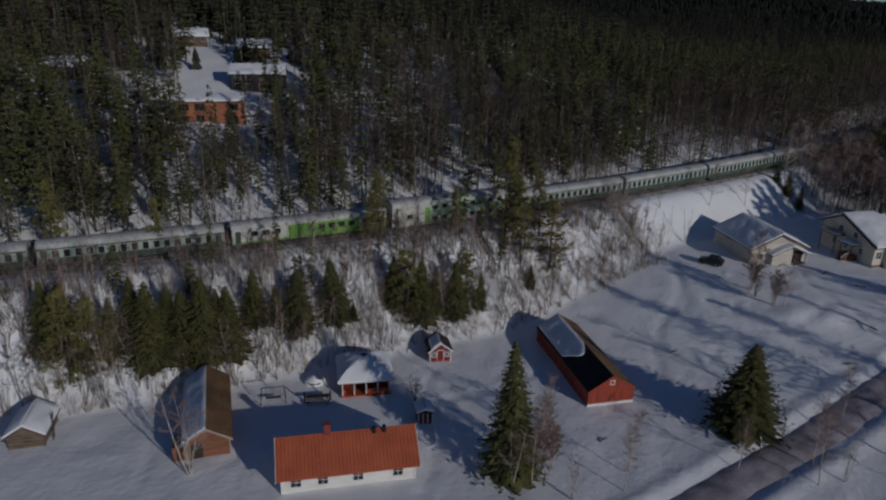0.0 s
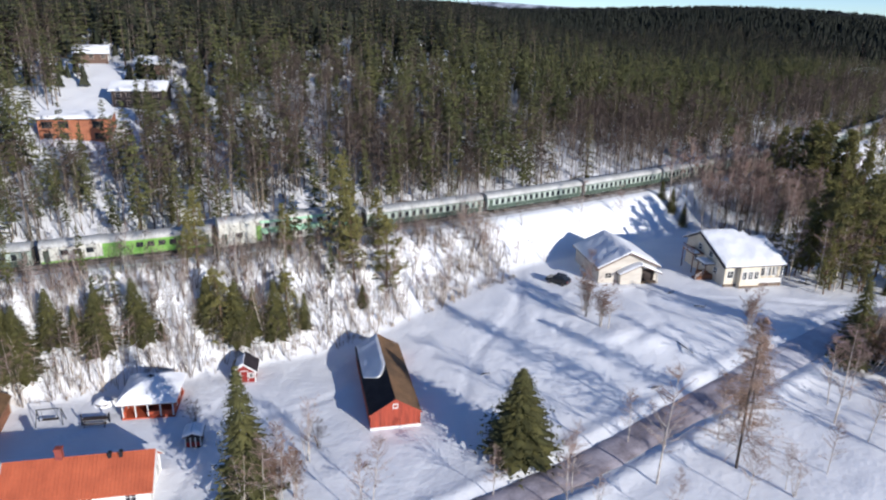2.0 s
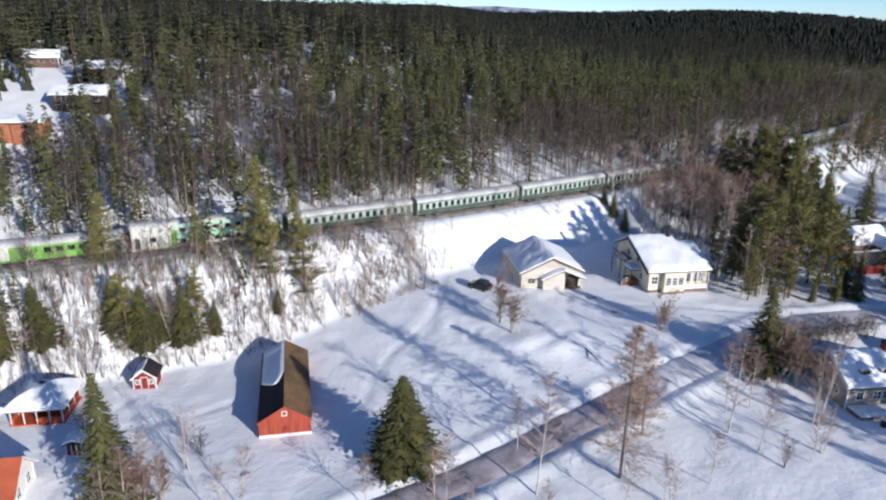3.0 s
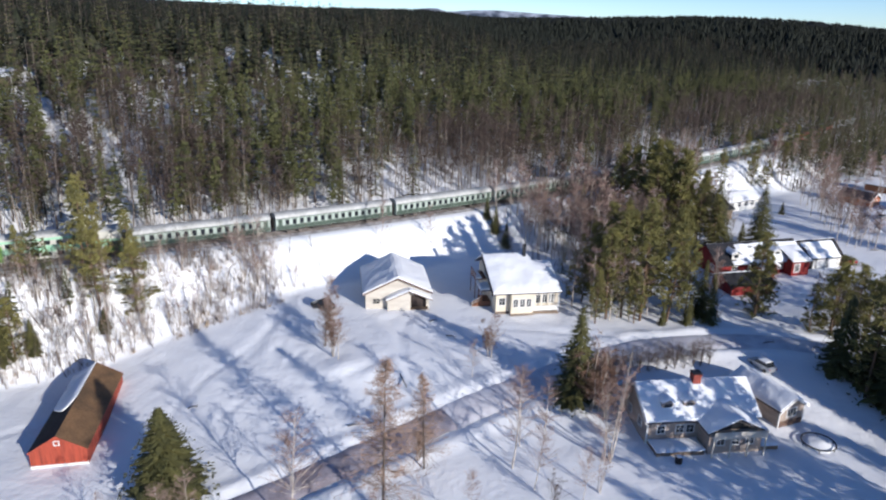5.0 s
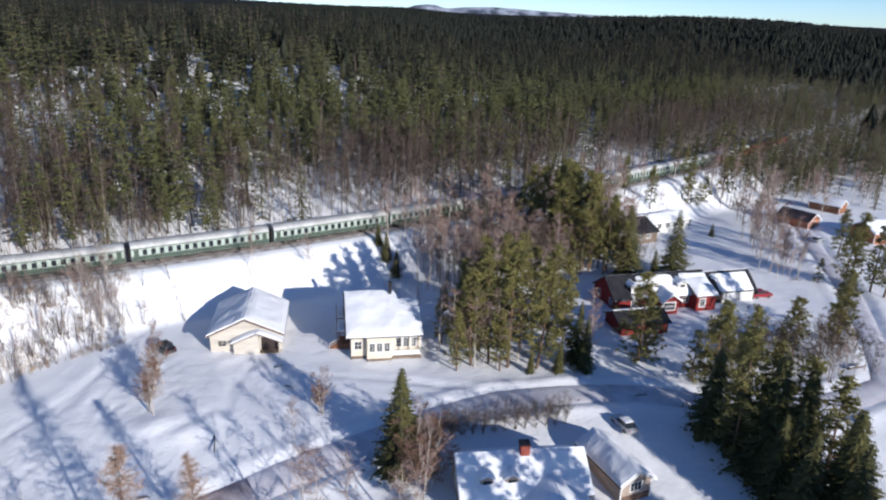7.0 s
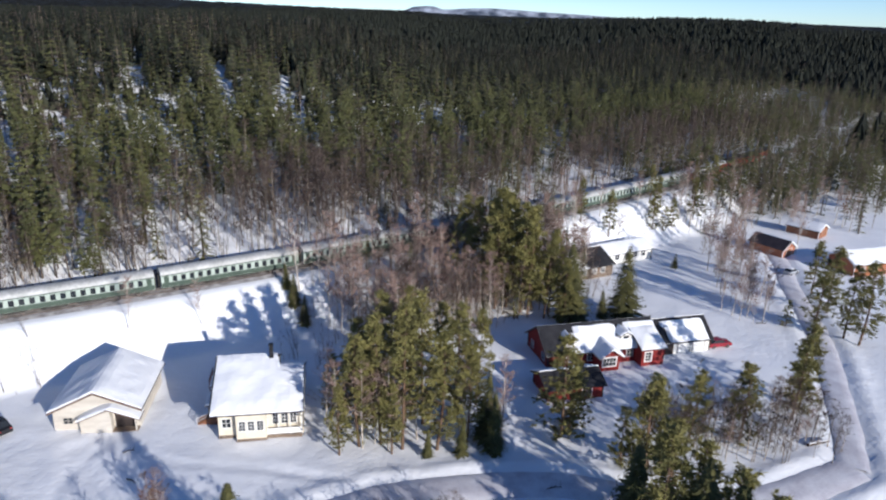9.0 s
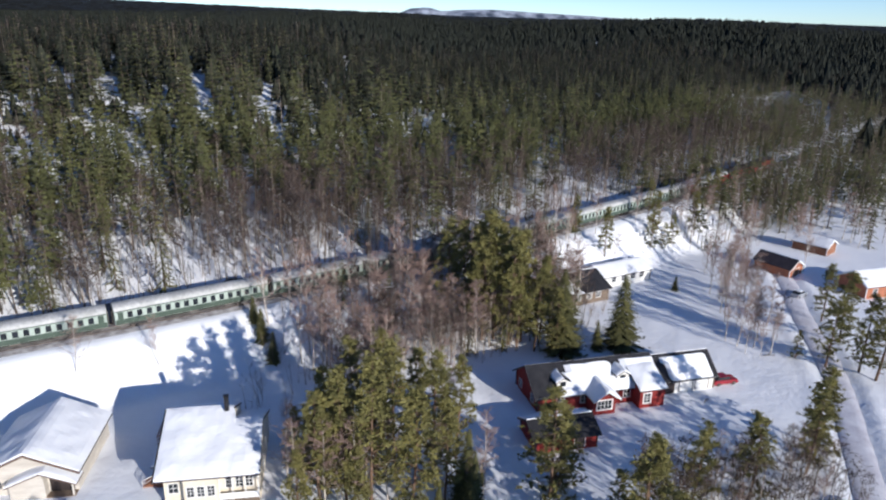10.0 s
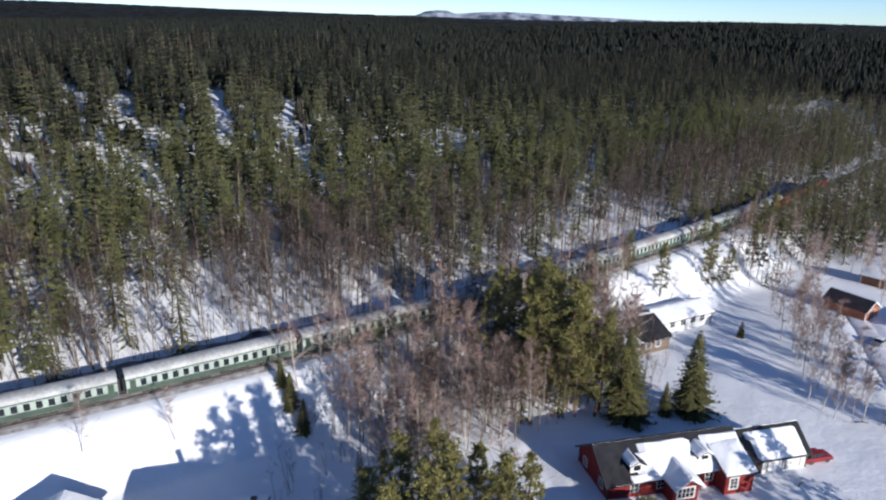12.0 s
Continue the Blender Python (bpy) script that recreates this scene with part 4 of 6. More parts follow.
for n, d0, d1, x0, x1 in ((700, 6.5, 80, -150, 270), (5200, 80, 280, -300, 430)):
    LOW = [(x, y, z, rng.uniform(2.5, 7.0) if d0 < 50 else rng.uniform(3.0, 6.0 + 6.0 * sm((behind(x, y) - 90) / 60)), rng.integers(5)) for x, y, z, h, k in forest_spots(n, x0, x1, d0, d1, ((0,), (0,), (0,)), 0.2, (3, 6), in_camera_wedge)]
    forest("undergrowth", LOW, sapling_kinds if d0 < 50 else low_kinds, [UNDERGROWTH, SPRUCE] if d0 < 50 else [SHADED_LOW, SHADED_PINE], "low saplings and brushwood under the trees")
floor_kinds = [template(birch(4.0, 7, 7, 2, 1.1, 0.34, 1.4, 4.2, 0.2, 3), 4.0, (0, 0)) for _ in range(5)]
FLOOR = [(x, y, z, rng.uniform(2.0, 5.0), rng.integers(5)) for x, y, z, h, k in forest_spots(950, -115, 250, 6.0, 42, ((0,), (0,), (0,)), 0.2, (3, 6), in_camera_wedge)]
FLOOR += [(x, y, z, rng.uniform(2.0, 4.5), rng.integers(5)) for x, y, z, h, k in forest_spots(260, -70, 75, 6.0, 32, ((0,), (0,), (0,)), 0.2, (3, 6), in_camera_wedge)]
FLOOR += [(x, y, z, rng.uniform(2.0, 5.0), rng.integers(5)) for x, y, z, h, k in forest_spots(230, 30, 112, 6.0, 28, ((0,), (0,), (0,)), 0.2, (3, 6), in_camera_wedge)]
forest("forest_brushwood", FLOOR, floor_kinds, [UNDERGROWTH], "tangled bare brushwood along the forest edge")
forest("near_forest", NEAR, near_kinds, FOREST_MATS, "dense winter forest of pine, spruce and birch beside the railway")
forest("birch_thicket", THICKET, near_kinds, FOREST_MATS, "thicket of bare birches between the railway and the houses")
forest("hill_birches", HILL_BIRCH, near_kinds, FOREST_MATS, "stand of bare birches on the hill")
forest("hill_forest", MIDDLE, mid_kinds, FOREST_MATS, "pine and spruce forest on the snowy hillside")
forest("side_forest", SIDE, mid_kinds, FOREST_MATS, "mixed forest beyond the village houses")
forest("far_forest", FAR, far_kinds, [FAR_SHADED], "dark conifer forest covering the far hills")

ax_x, ax_y = np.arange(-1900, 3000, 15.0), np.concatenate([np.arange(600, 1800, 13.0), np.geomspace(1812, 4300, 90)])
cx, cy = np.meshgrid(ax_x, ax_y)
cx, cy = cx + rng.uniform(-5, 5, cx.shape), cy + rng.uniform(-5, 5, cy.shape)
cr = np.hypot(cx - 70, cy + 20)
cz = height(cx, cy) + rng.uniform(2, 14, cx.shape) - np.where(cr > 1000, 0, 25)
ci = np.arange(cx.size).reshape(cx.shape)
cq = np.stack([ci[:-1, :-1], ci[:-1, 1:], ci[1:, 1:], ci[1:, :-1]], -1).reshape(-1, 4)
cq = cq[(cr.ravel()[cq] > 960).all(1)]
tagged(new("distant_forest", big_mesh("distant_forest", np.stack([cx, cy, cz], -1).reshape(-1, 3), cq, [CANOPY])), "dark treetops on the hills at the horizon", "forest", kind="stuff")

# ---- buildings ----
def wall_pose(W, D, side, u, z):
    """A pose on one wall: x along it, y into the house, z up."""
    return {"front": pose(u, -D / 2, z), "back": pose(u, D / 2, z, 0, 0, 180), "left": pose(-W / 2, u, z, 0, 0, -90), "right": pose(W / 2, u, z, 0, 0, 90)}[side]


def ring(w, h, t, y0, y1):
    """A rectangular frame round an opening, in one piece."""
    v = []
    for y in (y0, y1):
        v += [(-w / 2 - t, y, -t), (w / 2 + t, y, -t), (w / 2 + t, y, h + t), (-w / 2 - t, y, h + t), (-w / 2, y, 0), (w / 2, y, 0), (w / 2, y, h), (-w / 2, y, h)]
    f = []
    for i in range(4):
        j = (i + 1) % 4
        f += [(i, j, 4 + j, 4 + i), (8 + j, 8 + i, 12 + i, 12 + j), (i, 8 + i, 8 + j, j), (4 + j, 12 + j, 12 + i, 4 + i)]
    return v, f


def window(house, W, D, side, u, z, w, h, bars=(1, 1), trim=None, t=0.12, shift=None):
    m = wall_pose(W, D, side, u, z)
    m = shift @ m if shift else m
    trim = trim or WHITE_TRIM
    ob = part("window", moved(ring(w, h, t, -0.07, 0.03), m), trim, house)
    part("pane", moved(box(-w / 2, w / 2, -0.015, 0.03, 0, h), m), GLASS, ob)
    for i in range(bars[0]):
        c = -w / 2 + w * (i + 1) / (bars[0] + 1)
        part("glazing_bar", moved(box(c - 0.03, c + 0.03, -0.045, 0.02, 0, h), m), trim, ob)
    for i in range(bars[1]):
        c = h * (i + 1) / (bars[1] + 1)
        part("glazing_bar", moved(box(-w / 2, w / 2, -0.04, 0.018, c - 0.03, c + 0.03), m), trim, ob)
    return ob


def door(house, W, D, side, u, w, h, mat, trim=None, z=0.1):
    m = wall_pose(W, D, side, u, z)
    t = 0.1
    fr = join(box(-w / 2 - t, -w / 2, -0.06, 0.03, 0, h + t), box(w / 2, w / 2 + t, -0.06, 0.03, 0, h + t), box(-w / 2, w / 2, -0.06, 0.03, h, h + t))
    ob = part("door", moved(join(box(-w / 2, w / 2, -0.03, 0.03, 0, h), box(-w * 0.38, w * 0.38, -0.045, -0.03, h * 0.1, h * 0.45), box(-w * 0.38, w * 0.38, -0.045, -0.03, h * 0.55, h * 0.92)), m), mat, house)
    part("door_frame", moved(fr, m), trim or WHITE_TRIM, ob)
    part("door_handle", moved(rod((w * 0.36, -0.1, h * 0.48), (w * 0.36 - 0.12, -0.1, h * 0.48), 0.02), m), DARK_METAL, ob)
    return ob


def roof_slope(W, D, eave, ridge, side, over, lift):
    """Place on one side of the roof: u along the ridge, v from eave to ridge."""
    run = W / 2 + over
    low = eave - (ridge - eave) * over / (W / 2)

    def place(u, v):
        return (side * run * (1 - v), -D / 2 - over + (D + 2 * over) * u, low + (ridge - low) * v + lift)
    return place


def slab(place, thick):
    a, b, c, d = place(0, 0), place(1, 0), place(1, 1), place(0, 1)
    v = [a, b, c, d] + [(x, y, z - thick) for x, y, z in (a, b, c, d)]
    return v, [(0, 1, 2, 3), (7, 6, 5, 4), (0, 4, 5, 1), (1, 5, 6, 2), (2, 6, 7, 3), (3, 7, 4, 0)]


def gable_house(name, x, y, rz, W, D, eave, ridge, wall, roof, label, category, snow=(0.4, 0.4), over=0.5, trim=None, bare=(None, None), z=None, corner=True, group=""):
    """A house with its ridge along local y. snow: depth on the left and the right slope."""
    z = hz(x, y) if z is None else z
    ob = thing(name, pose(x, y, z, 0, 0, rz), label, category, group)
    part("wall", prism([(-W / 2, -1.2), (W / 2, -1.2), (W / 2, eave), (0, ridge), (-W / 2, eave)], -D / 2, D / 2), wall, ob)
    for i, side in enumerate((-1, 1)):
        place = roof_slope(W, D, eave, ridge, side, over, 0.16)
        part("roof_slope", slab(place, 0.15), roof, ob)
        if snow[i]:
            shift = roof_slope(W, D, eave, ridge, side, over - 0.04, 0.17)
            part("snow_cover", lump_grid(18, 10, shift, snow[i], x + i, 0.06, bare[i]), ROOF_SNOW, ob, "thick rounded snow on the roof")
    if trim:
        run, low = W / 2 + over, eave - (ridge - eave) * over / (W / 2)
        for end in (-1, 1):
            yy = end * (D / 2 + over)
            y0, y1 = (yy - 0.06, yy) if end < 0 else (yy, yy + 0.06)
            geo = [prism([(s * run, low - 0.12), (0, ridge - 0.12), (0, ridge + 0.17), (s * run, low + 0.17)], y0, y1) for s in (-1, 1)]
            part("bargeboard", join(*geo), trim, ob)
        if corner:
            for sx in (-1, 1):
                for sy in (-1, 1):
                    part("corner_board", box(sx * W / 2 - 0.09, sx * W / 2 + 0.09, sy * D / 2 - 0.09, sy * D / 2 + 0.09, -0.6, eave - 0.05), trim, ob)
    return ob


def chimney(house, x, y, z0, z1, w, mat, cap=True):
    ob = part("chimney", join(box(x - w / 2, x + w / 2, y - w / 2, y + w / 2, z0, z1), box(x - w / 2 - 0.06, x + w / 2 + 0.06, y - w / 2 - 0.06, y + w / 2 + 0.06, z1 - 0.2, z1 - 0.05)), mat, house)
    if cap:
        part("chimney_cap", box(x - w / 2 - 0.1, x + w / 2 + 0.1, y - w / 2 - 0.1, y + w / 2 + 0.1, z1 + 0.12, z1 + 0.2), DARK_METAL, ob)
    return ob


# long red barn, its left slope half covered with snow
barn = gable_house("barn", 36.2, 89.6, 5, 6.9, 20.0, 2.3, 4.4, BARN_BOARD, BROWN_ROOF, "long weathered red barn with rusty brown roof, partly under snow", "barn", (0, 0), 0.14, BARN_BOARD, corner=False)
barn_slope = roof_slope(6.9, 20.0, 2.3, 4.4, -1, 0.1, 0.18)


def barn_cover(u, v):
    v2 = 0.06 + 0.92 * v
    u0 = 0.4 + 0.1 * abs(2 * v2 - 1.05) ** 3 + 0.03 * math.sin(7 * v2)
    return barn_slope(u0 + (0.995 - u0) * u, v2)


part("snow_cover", lump_grid(28, 14, barn_cover, 0.42, 3.0, 0.03), ROOF_SNOW, barn, "smooth slab of snow with a rounded end")
part("bare_felt", slab(roof_slope(6.9, 20.0, 2.3, 4.4, -1, 0.13, 0.168), 0.006), BLACK_ROOF, barn, "bare black roofing felt")
window(barn, 6.9, 20.0, "front", 0, 3.2, 0.5, 0.5, (0, 0))
part("plinth", box(-3.5, 3.5, -10.06, -9.9, -0.5, 0.35), WHITE_TRIM, barn, "pale flaking base boards")
for i in range(23):
    u = -3.3 + 0.3 * i
    part("board", box(u - 0.11, u + 0.11, -10.04, -9.99, 0.36, 2.2 + 2.0 * (1 - abs(u) / 3.45)), BARN_BOARD, barn)

# house with the orange roof
orange = gable_house("orange_roof_house", 0.4, 69.6, 94, 6.4, 15.2, 2.4, 5.1, WHITE_WALL, ORANGE_ROOF, "white house with bright orange-red metal roof, bare of snow", "house", (0, 0), 0.55, WHITE_TRIM)
for u in (-5.6, -1.0, 3.0, 6.0):
    window(orange, 6.4, 15.2, "left", u, 0.7, 1.1, 1.2)
for u in (-1.5, 1.5):
    window(orange, 6.4, 15.2, "front", u, 0.8, 1.0, 1.2)
chimney(orange, 0.1, 2.2, 4.4, 6.5, 0.75, CHIMNEY_BRICK, False)
part("roof_hatch", box(-0.5, 0.1, -4.6, -4.2, 4.7, 5.55), DARK_METAL, orange)
part("roof_hatch", box(-0.5, 0.1, -3.4, -3.0, 4.7, 5.5), DARK_METAL, orange)
for i in range(38):
    yy = -7.9 + 15.8 * i / 37
    pl = roof_slope(6.4, 15.2, 2.4, 5.1, -1, 0.55, 0.17)
    u = (yy + 8.15) / 16.3
    a, b = pl(u, 0.0), pl(u, 1.0)
    part("roof_seam", rod((a[0], a[1], a[2] + 0.01), (b[0], b[1], b[2] + 0.01), 0.035, None, 4), ORANGE_ROOF, orange)

# brown log outbuilding
logs = gable_house("log_outbuilding", -17.3, 80.8, 9, 5.2, 14.6, 2.5, 4.1, LOG_WALL, BROWN_ROOF, "long brown timber outbuilding, one roof slope snowed over", "outbuilding", (0.35, 0), 0.4, BEIGE_WALL)
for i in range(16):
    part("board", box(-2.5 + 0.33 * i - 0.13, -2.5 + 0.33 * i + 0.13, -7.35, -7.29, -0.4, 2.4 + 1.5 * (1 - abs(-2.5 + 0.33 * i) / 2.6)), LOG_WALL, logs)
door(logs, 5.2, 14.7, "front", -1.2, 1.2, 2.0, DARK_WOOD, BROWN_TRIM)
part("lean_to", prism([(-4.0, -0.6), (-2.62, -0.6), (-2.62, 2.3), (-4.0, 1.8)], -7.2, -4.6), LOG_WALL, logs)

# log hut at the field
hut = gable_house("log_hut", -38.3, 80.4, 4, 3.9, 5.2, 1.9, 3.1, GREY_TIMBER, DARK_ROOF, "small grey log hut with snow-laden roof", "hut", (0.55, 0.5), 0.5, BROWN_TRIM)
window(hut, 3.9, 5.2, "front", 0.1, 0.8, 0.7, 0.6, trim=BROWN_TRIM)
for i in range(4):
    part("log", rod((-2.1, -2.6, 0.25 + 0.45 * i), (2.1, -2.6, 0.25 + 0.45 * i), 0.17, None, 8), GREY_TIMBER, hut)
part("ladder", join(rod((2.6, -1.5, 0), (2.4, -0.2, 3.0), 0.05), rod((2.6, -1.0, 0), (2.4, 0.3, 3.0), 0.05), *[rod((2.58 - 0.03 * i, -1.45 + 0.2 * i, 0.3 + 0.4 * i), (2.58 - 0.03 * i, -0.95 + 0.2 * i, 0.3 + 0.4 * i), 0.035) for i in range(7)]), DARK_WOOD, hut)

# open garden pavilion
pav = thing("garden_pavilion", pose(3.2, 88.6, hz(3.2, 87), 0, 0, 2), "open red garden pavilion with white posts under a dome of snow", "pavilion")
part("floor", box(-3.5, 3.5, -3.5, 3.5, -0.8, 0.25), SHADE_WOOD, pav)
for i in range(5):
    part("post", box(-3.35 + 1.64 * i, -3.2 + 1.64 * i, -3.42, -3.27, 0.25, 2.4), WHITE_TRIM, pav)
for sx in (-1, 1):
    for yy in (-1.0, 1.2, 3.3):
        part("post", box(sx * 3.3 - 0.08, sx * 3.3 + 0.08, yy - 0.08, yy + 0.08, 0.25, 2.4), WHITE_TRIM, pav)
for i in (1, 2, 3):
    if i != 1:
        part("railing_panel", box(-3.2 + 1.64 * i, -1.72 + 1.64 * i, -3.38, -3.3, 0.3, 1.15), SHADE_WOOD, pav)
part("railing_panel", box(-3.2, -2.9, -3.38, -3.3, 0.3, 1.15), SHADE_WOOD, pav)
for sx in (-1, 1):
    part("railing_panel", box(sx * 3.3 - 0.04, sx * 3.3 + 0.04, -3.2, 3.2, 0.3, 1.15), SHADE_WOOD, pav)
part("back_wall", box(-3.3, 3.3, 3.25, 3.4, 0.25, 2.4), SHADE_WOOD, pav)
part("bench", box(-2.8, 2.8, 2.3, 2.8, 0.6, 0.72), SHADE_WOOD, pav)
part("table", join(box(-1.0, 1.0, -0.6, 0.6, 0.92, 1.0), box(-0.1, 0.1, -0.1, 0.1, 0.25, 0.92)), DARK_WOOD, pav)
part("eave_beam", join(box(-3.8, 3.8, -3.75, -3.65, 2.3, 2.5), box(-3.8, 3.8, 3.65, 3.75, 2.3, 2.5), box(-3.8, -3.7, -3.65, 3.65, 2.3, 2.5), box(3.7, 3.8, -3.65, 3.65, 2.3, 2.5)), BEIGE_WALL, pav)
part("roof", ([(-3.9, -3.9, 2.5), (3.9, -3.9, 2.5), (3.9, 3.9, 2.5), (-3.9, 3.9, 2.5), (0, 0, 3.9)], [(0, 1, 4), (1, 2, 4), (2, 3, 4), (3, 0, 4), (3, 2, 1, 0)]), DARK_ROOF, pav)
part("snow_cover", lump_grid(18, 18, lambda u, v: (-3.95 + 7.9 * u, -3.95 + 7.9 * v, 2.52 + 1.42 * (1 - max(abs(2 * u - 1), abs(2 * v - 1)) ** 1.7)), 0.55, 4.0), ROOF_SNOW, pav, "thick dome of snow")
part("roof_finial", join(rod((0, 0, 4.1), (0, 0, 5.0), 0.16, 0.1), rod((-0.5, 0, 4.75), (0.5, 0, 4.75), 0.1)), DARK_METAL, pav)

# little red cabin
cabin = gable_house("red_cabin", 15.0, 95.6, 2, 3.2, 3.4, 2.0, 3.2, RED_BOARD, DARK_ROOF, "tiny red cabin with white corners and snow on one slope", "cabin", (0.3, 0), 0.35, WHITE_TRIM, (lambda u, v: 0.03 if v < 0.25 or u > 0.8 else 1.0, None))
door(cabin, 3.2, 3.4, "front", 0, 0.9, 1.8, RED_BOARD)
window(cabin, 3.2, 3.4, "front", -1.0, 0.9, 0.5, 0.6, (0, 1))
window(cabin, 3.2, 3.4, "front", 1.0, 0.9, 0.5, 0.6, (0, 1))
# dark play hut
play = gable_house("playhouse", 10.7, 78.9, 3, 2.0, 2.2, 1.5, 1.9, DARK_WOOD, DARK_ROOF, "small dark red playhouse with white bars and a snow cap", "playhouse", (0.5, 0.5), 0.25, None)
for i in range(4):
    part("bar", box(-0.98 + 0.62 * i, -0.86 + 0.62 * i, -1.2, -1.1, 0, 1.4), WHITE_TRIM, play)
part("panel", box(-0.9, 0.9, -1.13, -1.1, 0.1, 0.7), RED_BOARD, play)

# garden things
def swing_frame(x, y, rz):
    ob = thing("swing_frame", pose(x, y, hz(x, y), 0, 0, rz), "dark metal swing frame standing in the shaded snow", "swing")
    for s in (-1, 1):
        part("leg", rod((s * 1.7, -0.8, -0.2), (s * 1.5, 0, 2.2), 0.06), DARK_METAL, ob)
        part("leg", rod((s * 1.7, 0.8, -0.2), (s * 1.5, 0, 2.2), 0.06), DARK_METAL, ob)
    part("top_bar", rod((-1.6, 0, 2.2), (1.6, 0, 2.2), 0.06), DARK_METAL, ob)
    part("seat", box(-1.0, 1.0, -0.2, 0.25, 0.55, 0.65), DARK_WOOD, ob)
    part("hanger", join(rod((-0.95, 0, 0.6), (-0.95, 0, 2.2), 0.025), rod((0.95, 0, 0.6), (0.95, 0, 2.2), 0.025)), DARK_METAL, ob)
    return ob


swing_frame(-9.4, 85.2, 4)
bench = thing("garden_bench_table", pose(-3.4, 84.6, hz(-3.4, 84.6), 0, 0, 3), "dark picnic table with benches half buried in snow", "picnic table")
part("tabletop", box(-1.6, 1.6, -0.4, 0.4, 0.75, 0.83), DARK_WOOD, bench)
for s in (-1, 1):
    part("seat", box(-1.6, 1.6, s * 0.85 - 0.15, s * 0.85 + 0.15, 0.42, 0.49), DARK_WOOD, bench)
    part("leg", join(rod((s * 1.3, -0.95, -0.1), (s * 1.3, -0.2, 0.78), 0.07), rod((s * 1.3, 0.95, -0.1), (s * 1.3, 0.2, 0.78), 0.07)), DARK_WOOD, bench)
    part("end_post", rod((s * 1.75, 0, -0.1), (s * 1.75, 0, 1.5), 0.12), DARK_METAL, bench)


def snow_mound(name, x, y, rx, ry, h, label, category):
    place = lambda u, v: ((u - 0.5) * 2 * rx * math.sqrt(max(0.05, 1 - (2 * v - 1) ** 2)), (v - 0.5) * 2 * ry, h * max(0.0, 1 - ((2 * u - 1) ** 2 + (2 * v - 1) ** 2) * 0.8) - 0.1)
    ob = thing(name, pose(x, y, hz(x, y)), label, category)
    part("snow_cover", lump_grid(14, 14, place, 0.25, x), ROOF_SNOW, ob)
    return ob


tub = snow_mound("hot_tub", -3.9, 89.6, 1.5, 1.3, 1.0, "round garden tub buried under a cap of snow", "tub")
part("rim", rod((0, 0, -0.1), (0, 0, 0.4), 1.2, 1.25, 16), DARK_WOOD, tub)
pond = snow_mound("trampoline", 136.3, 71.2, 2.0, 2.1, 0.5, "round trampoline sunk under snow with dark rim", "trampoline")
part("rim", join(*[rod((2.15 * math.cos(a), 2.15 * math.sin(a), 0.42), (2.15 * math.cos(a + 0.42), 2.15 * math.sin(a + 0.42), 0.42), 0.09) for a in np.arange(0, 6.2, 0.4189)]), DARK_METAL, pond)
for i in range(6):
    part("leg", rod((2.15 * math.cos(i * 1.047), 2.15 * math.sin(i * 1.047), -0.3), (2.15 * math.cos(i * 1.047), 2.15 * math.sin(i * 1.047), 0.42), 0.06), DARK_METAL, pond)

# garage with porch gable
gar = gable_house("garage", 82.3, 119.4, 2, 11.4, 12.4, 3.1, 5.75, CREAM_WALL, DARK_ROOF, "cream garage with twin front gables and deep snow roof", "garage", (0.5, 0.5), 0.55, BROWN_TRIM, corner=False)
part("porch_wall", prism([(-1.9, -1.0), (2.2, -1.0), (2.2, 2.5), (1.9, 3.35), (-1.9, 2.0)], -7.4, -6.15), CREAM_WALL, gar)
part("porch_floor", box(2.2, 5.6, -7.4, -6.15, -0.6, 0.12), GREY_TIMBER, gar)
part("porch_post", box(5.3, 5.5, -7.35, -7.15, 0.1, 2.3), CREAM_WALL, gar)
# dark slatted panel stands in for the shade of the garage opening
shade_panel = part("garage_door", box(2.4, 5.2, -6.26, -6.18, 0.05, 2.4), DARK_WOOD, gar)
for i in range(5):
    part("opening_shade_slat", box(2.45, 5.15, -6.3, -6.26, 0.12 + 0.45 * i, 0.5 + 0.45 * i), DARK_WOOD, shade_panel)
for s in (-1, 1):
    run, low, top, cx0 = 4.2, 2.0, 3.75, 1.9
    sl = [(cx0 + s * run, -7.8, low), (cx0 + s * run, -5.2, low), (cx0, -5.2, top), (cx0, -7.8, top)]
    part("porch_roof", ([*sl, *[(x, y, z - 0.14) for x, y, z in sl]], [(0, 1, 2, 3), (7, 6, 5, 4), (0, 4, 5, 1), (1, 5, 6, 2), (2, 6, 7, 3), (3, 7, 4, 0)]), BROWN_TRIM, gar)
    pl = lambda u, v, s=s: (1.9 + s * 4.15 * (1 - v), -7.75 + 2.5 * u, 2.0 + 1.75 * v + 0.01)
    part("snow_cover", lump_grid(8, 10, pl, 0.4, 31 + s), ROOF_SNOW, gar, "snow on the porch roof")
window(gar, 11.4, 12.4, "front", -3.8, 1.0, 1.2, 0.9, trim=CREAM_WALL)
part("roof_vent", rod((0.6, 2.5, 4.6), (0.6, 2.5, 5.7), 0.14), DARK_METAL, gar)

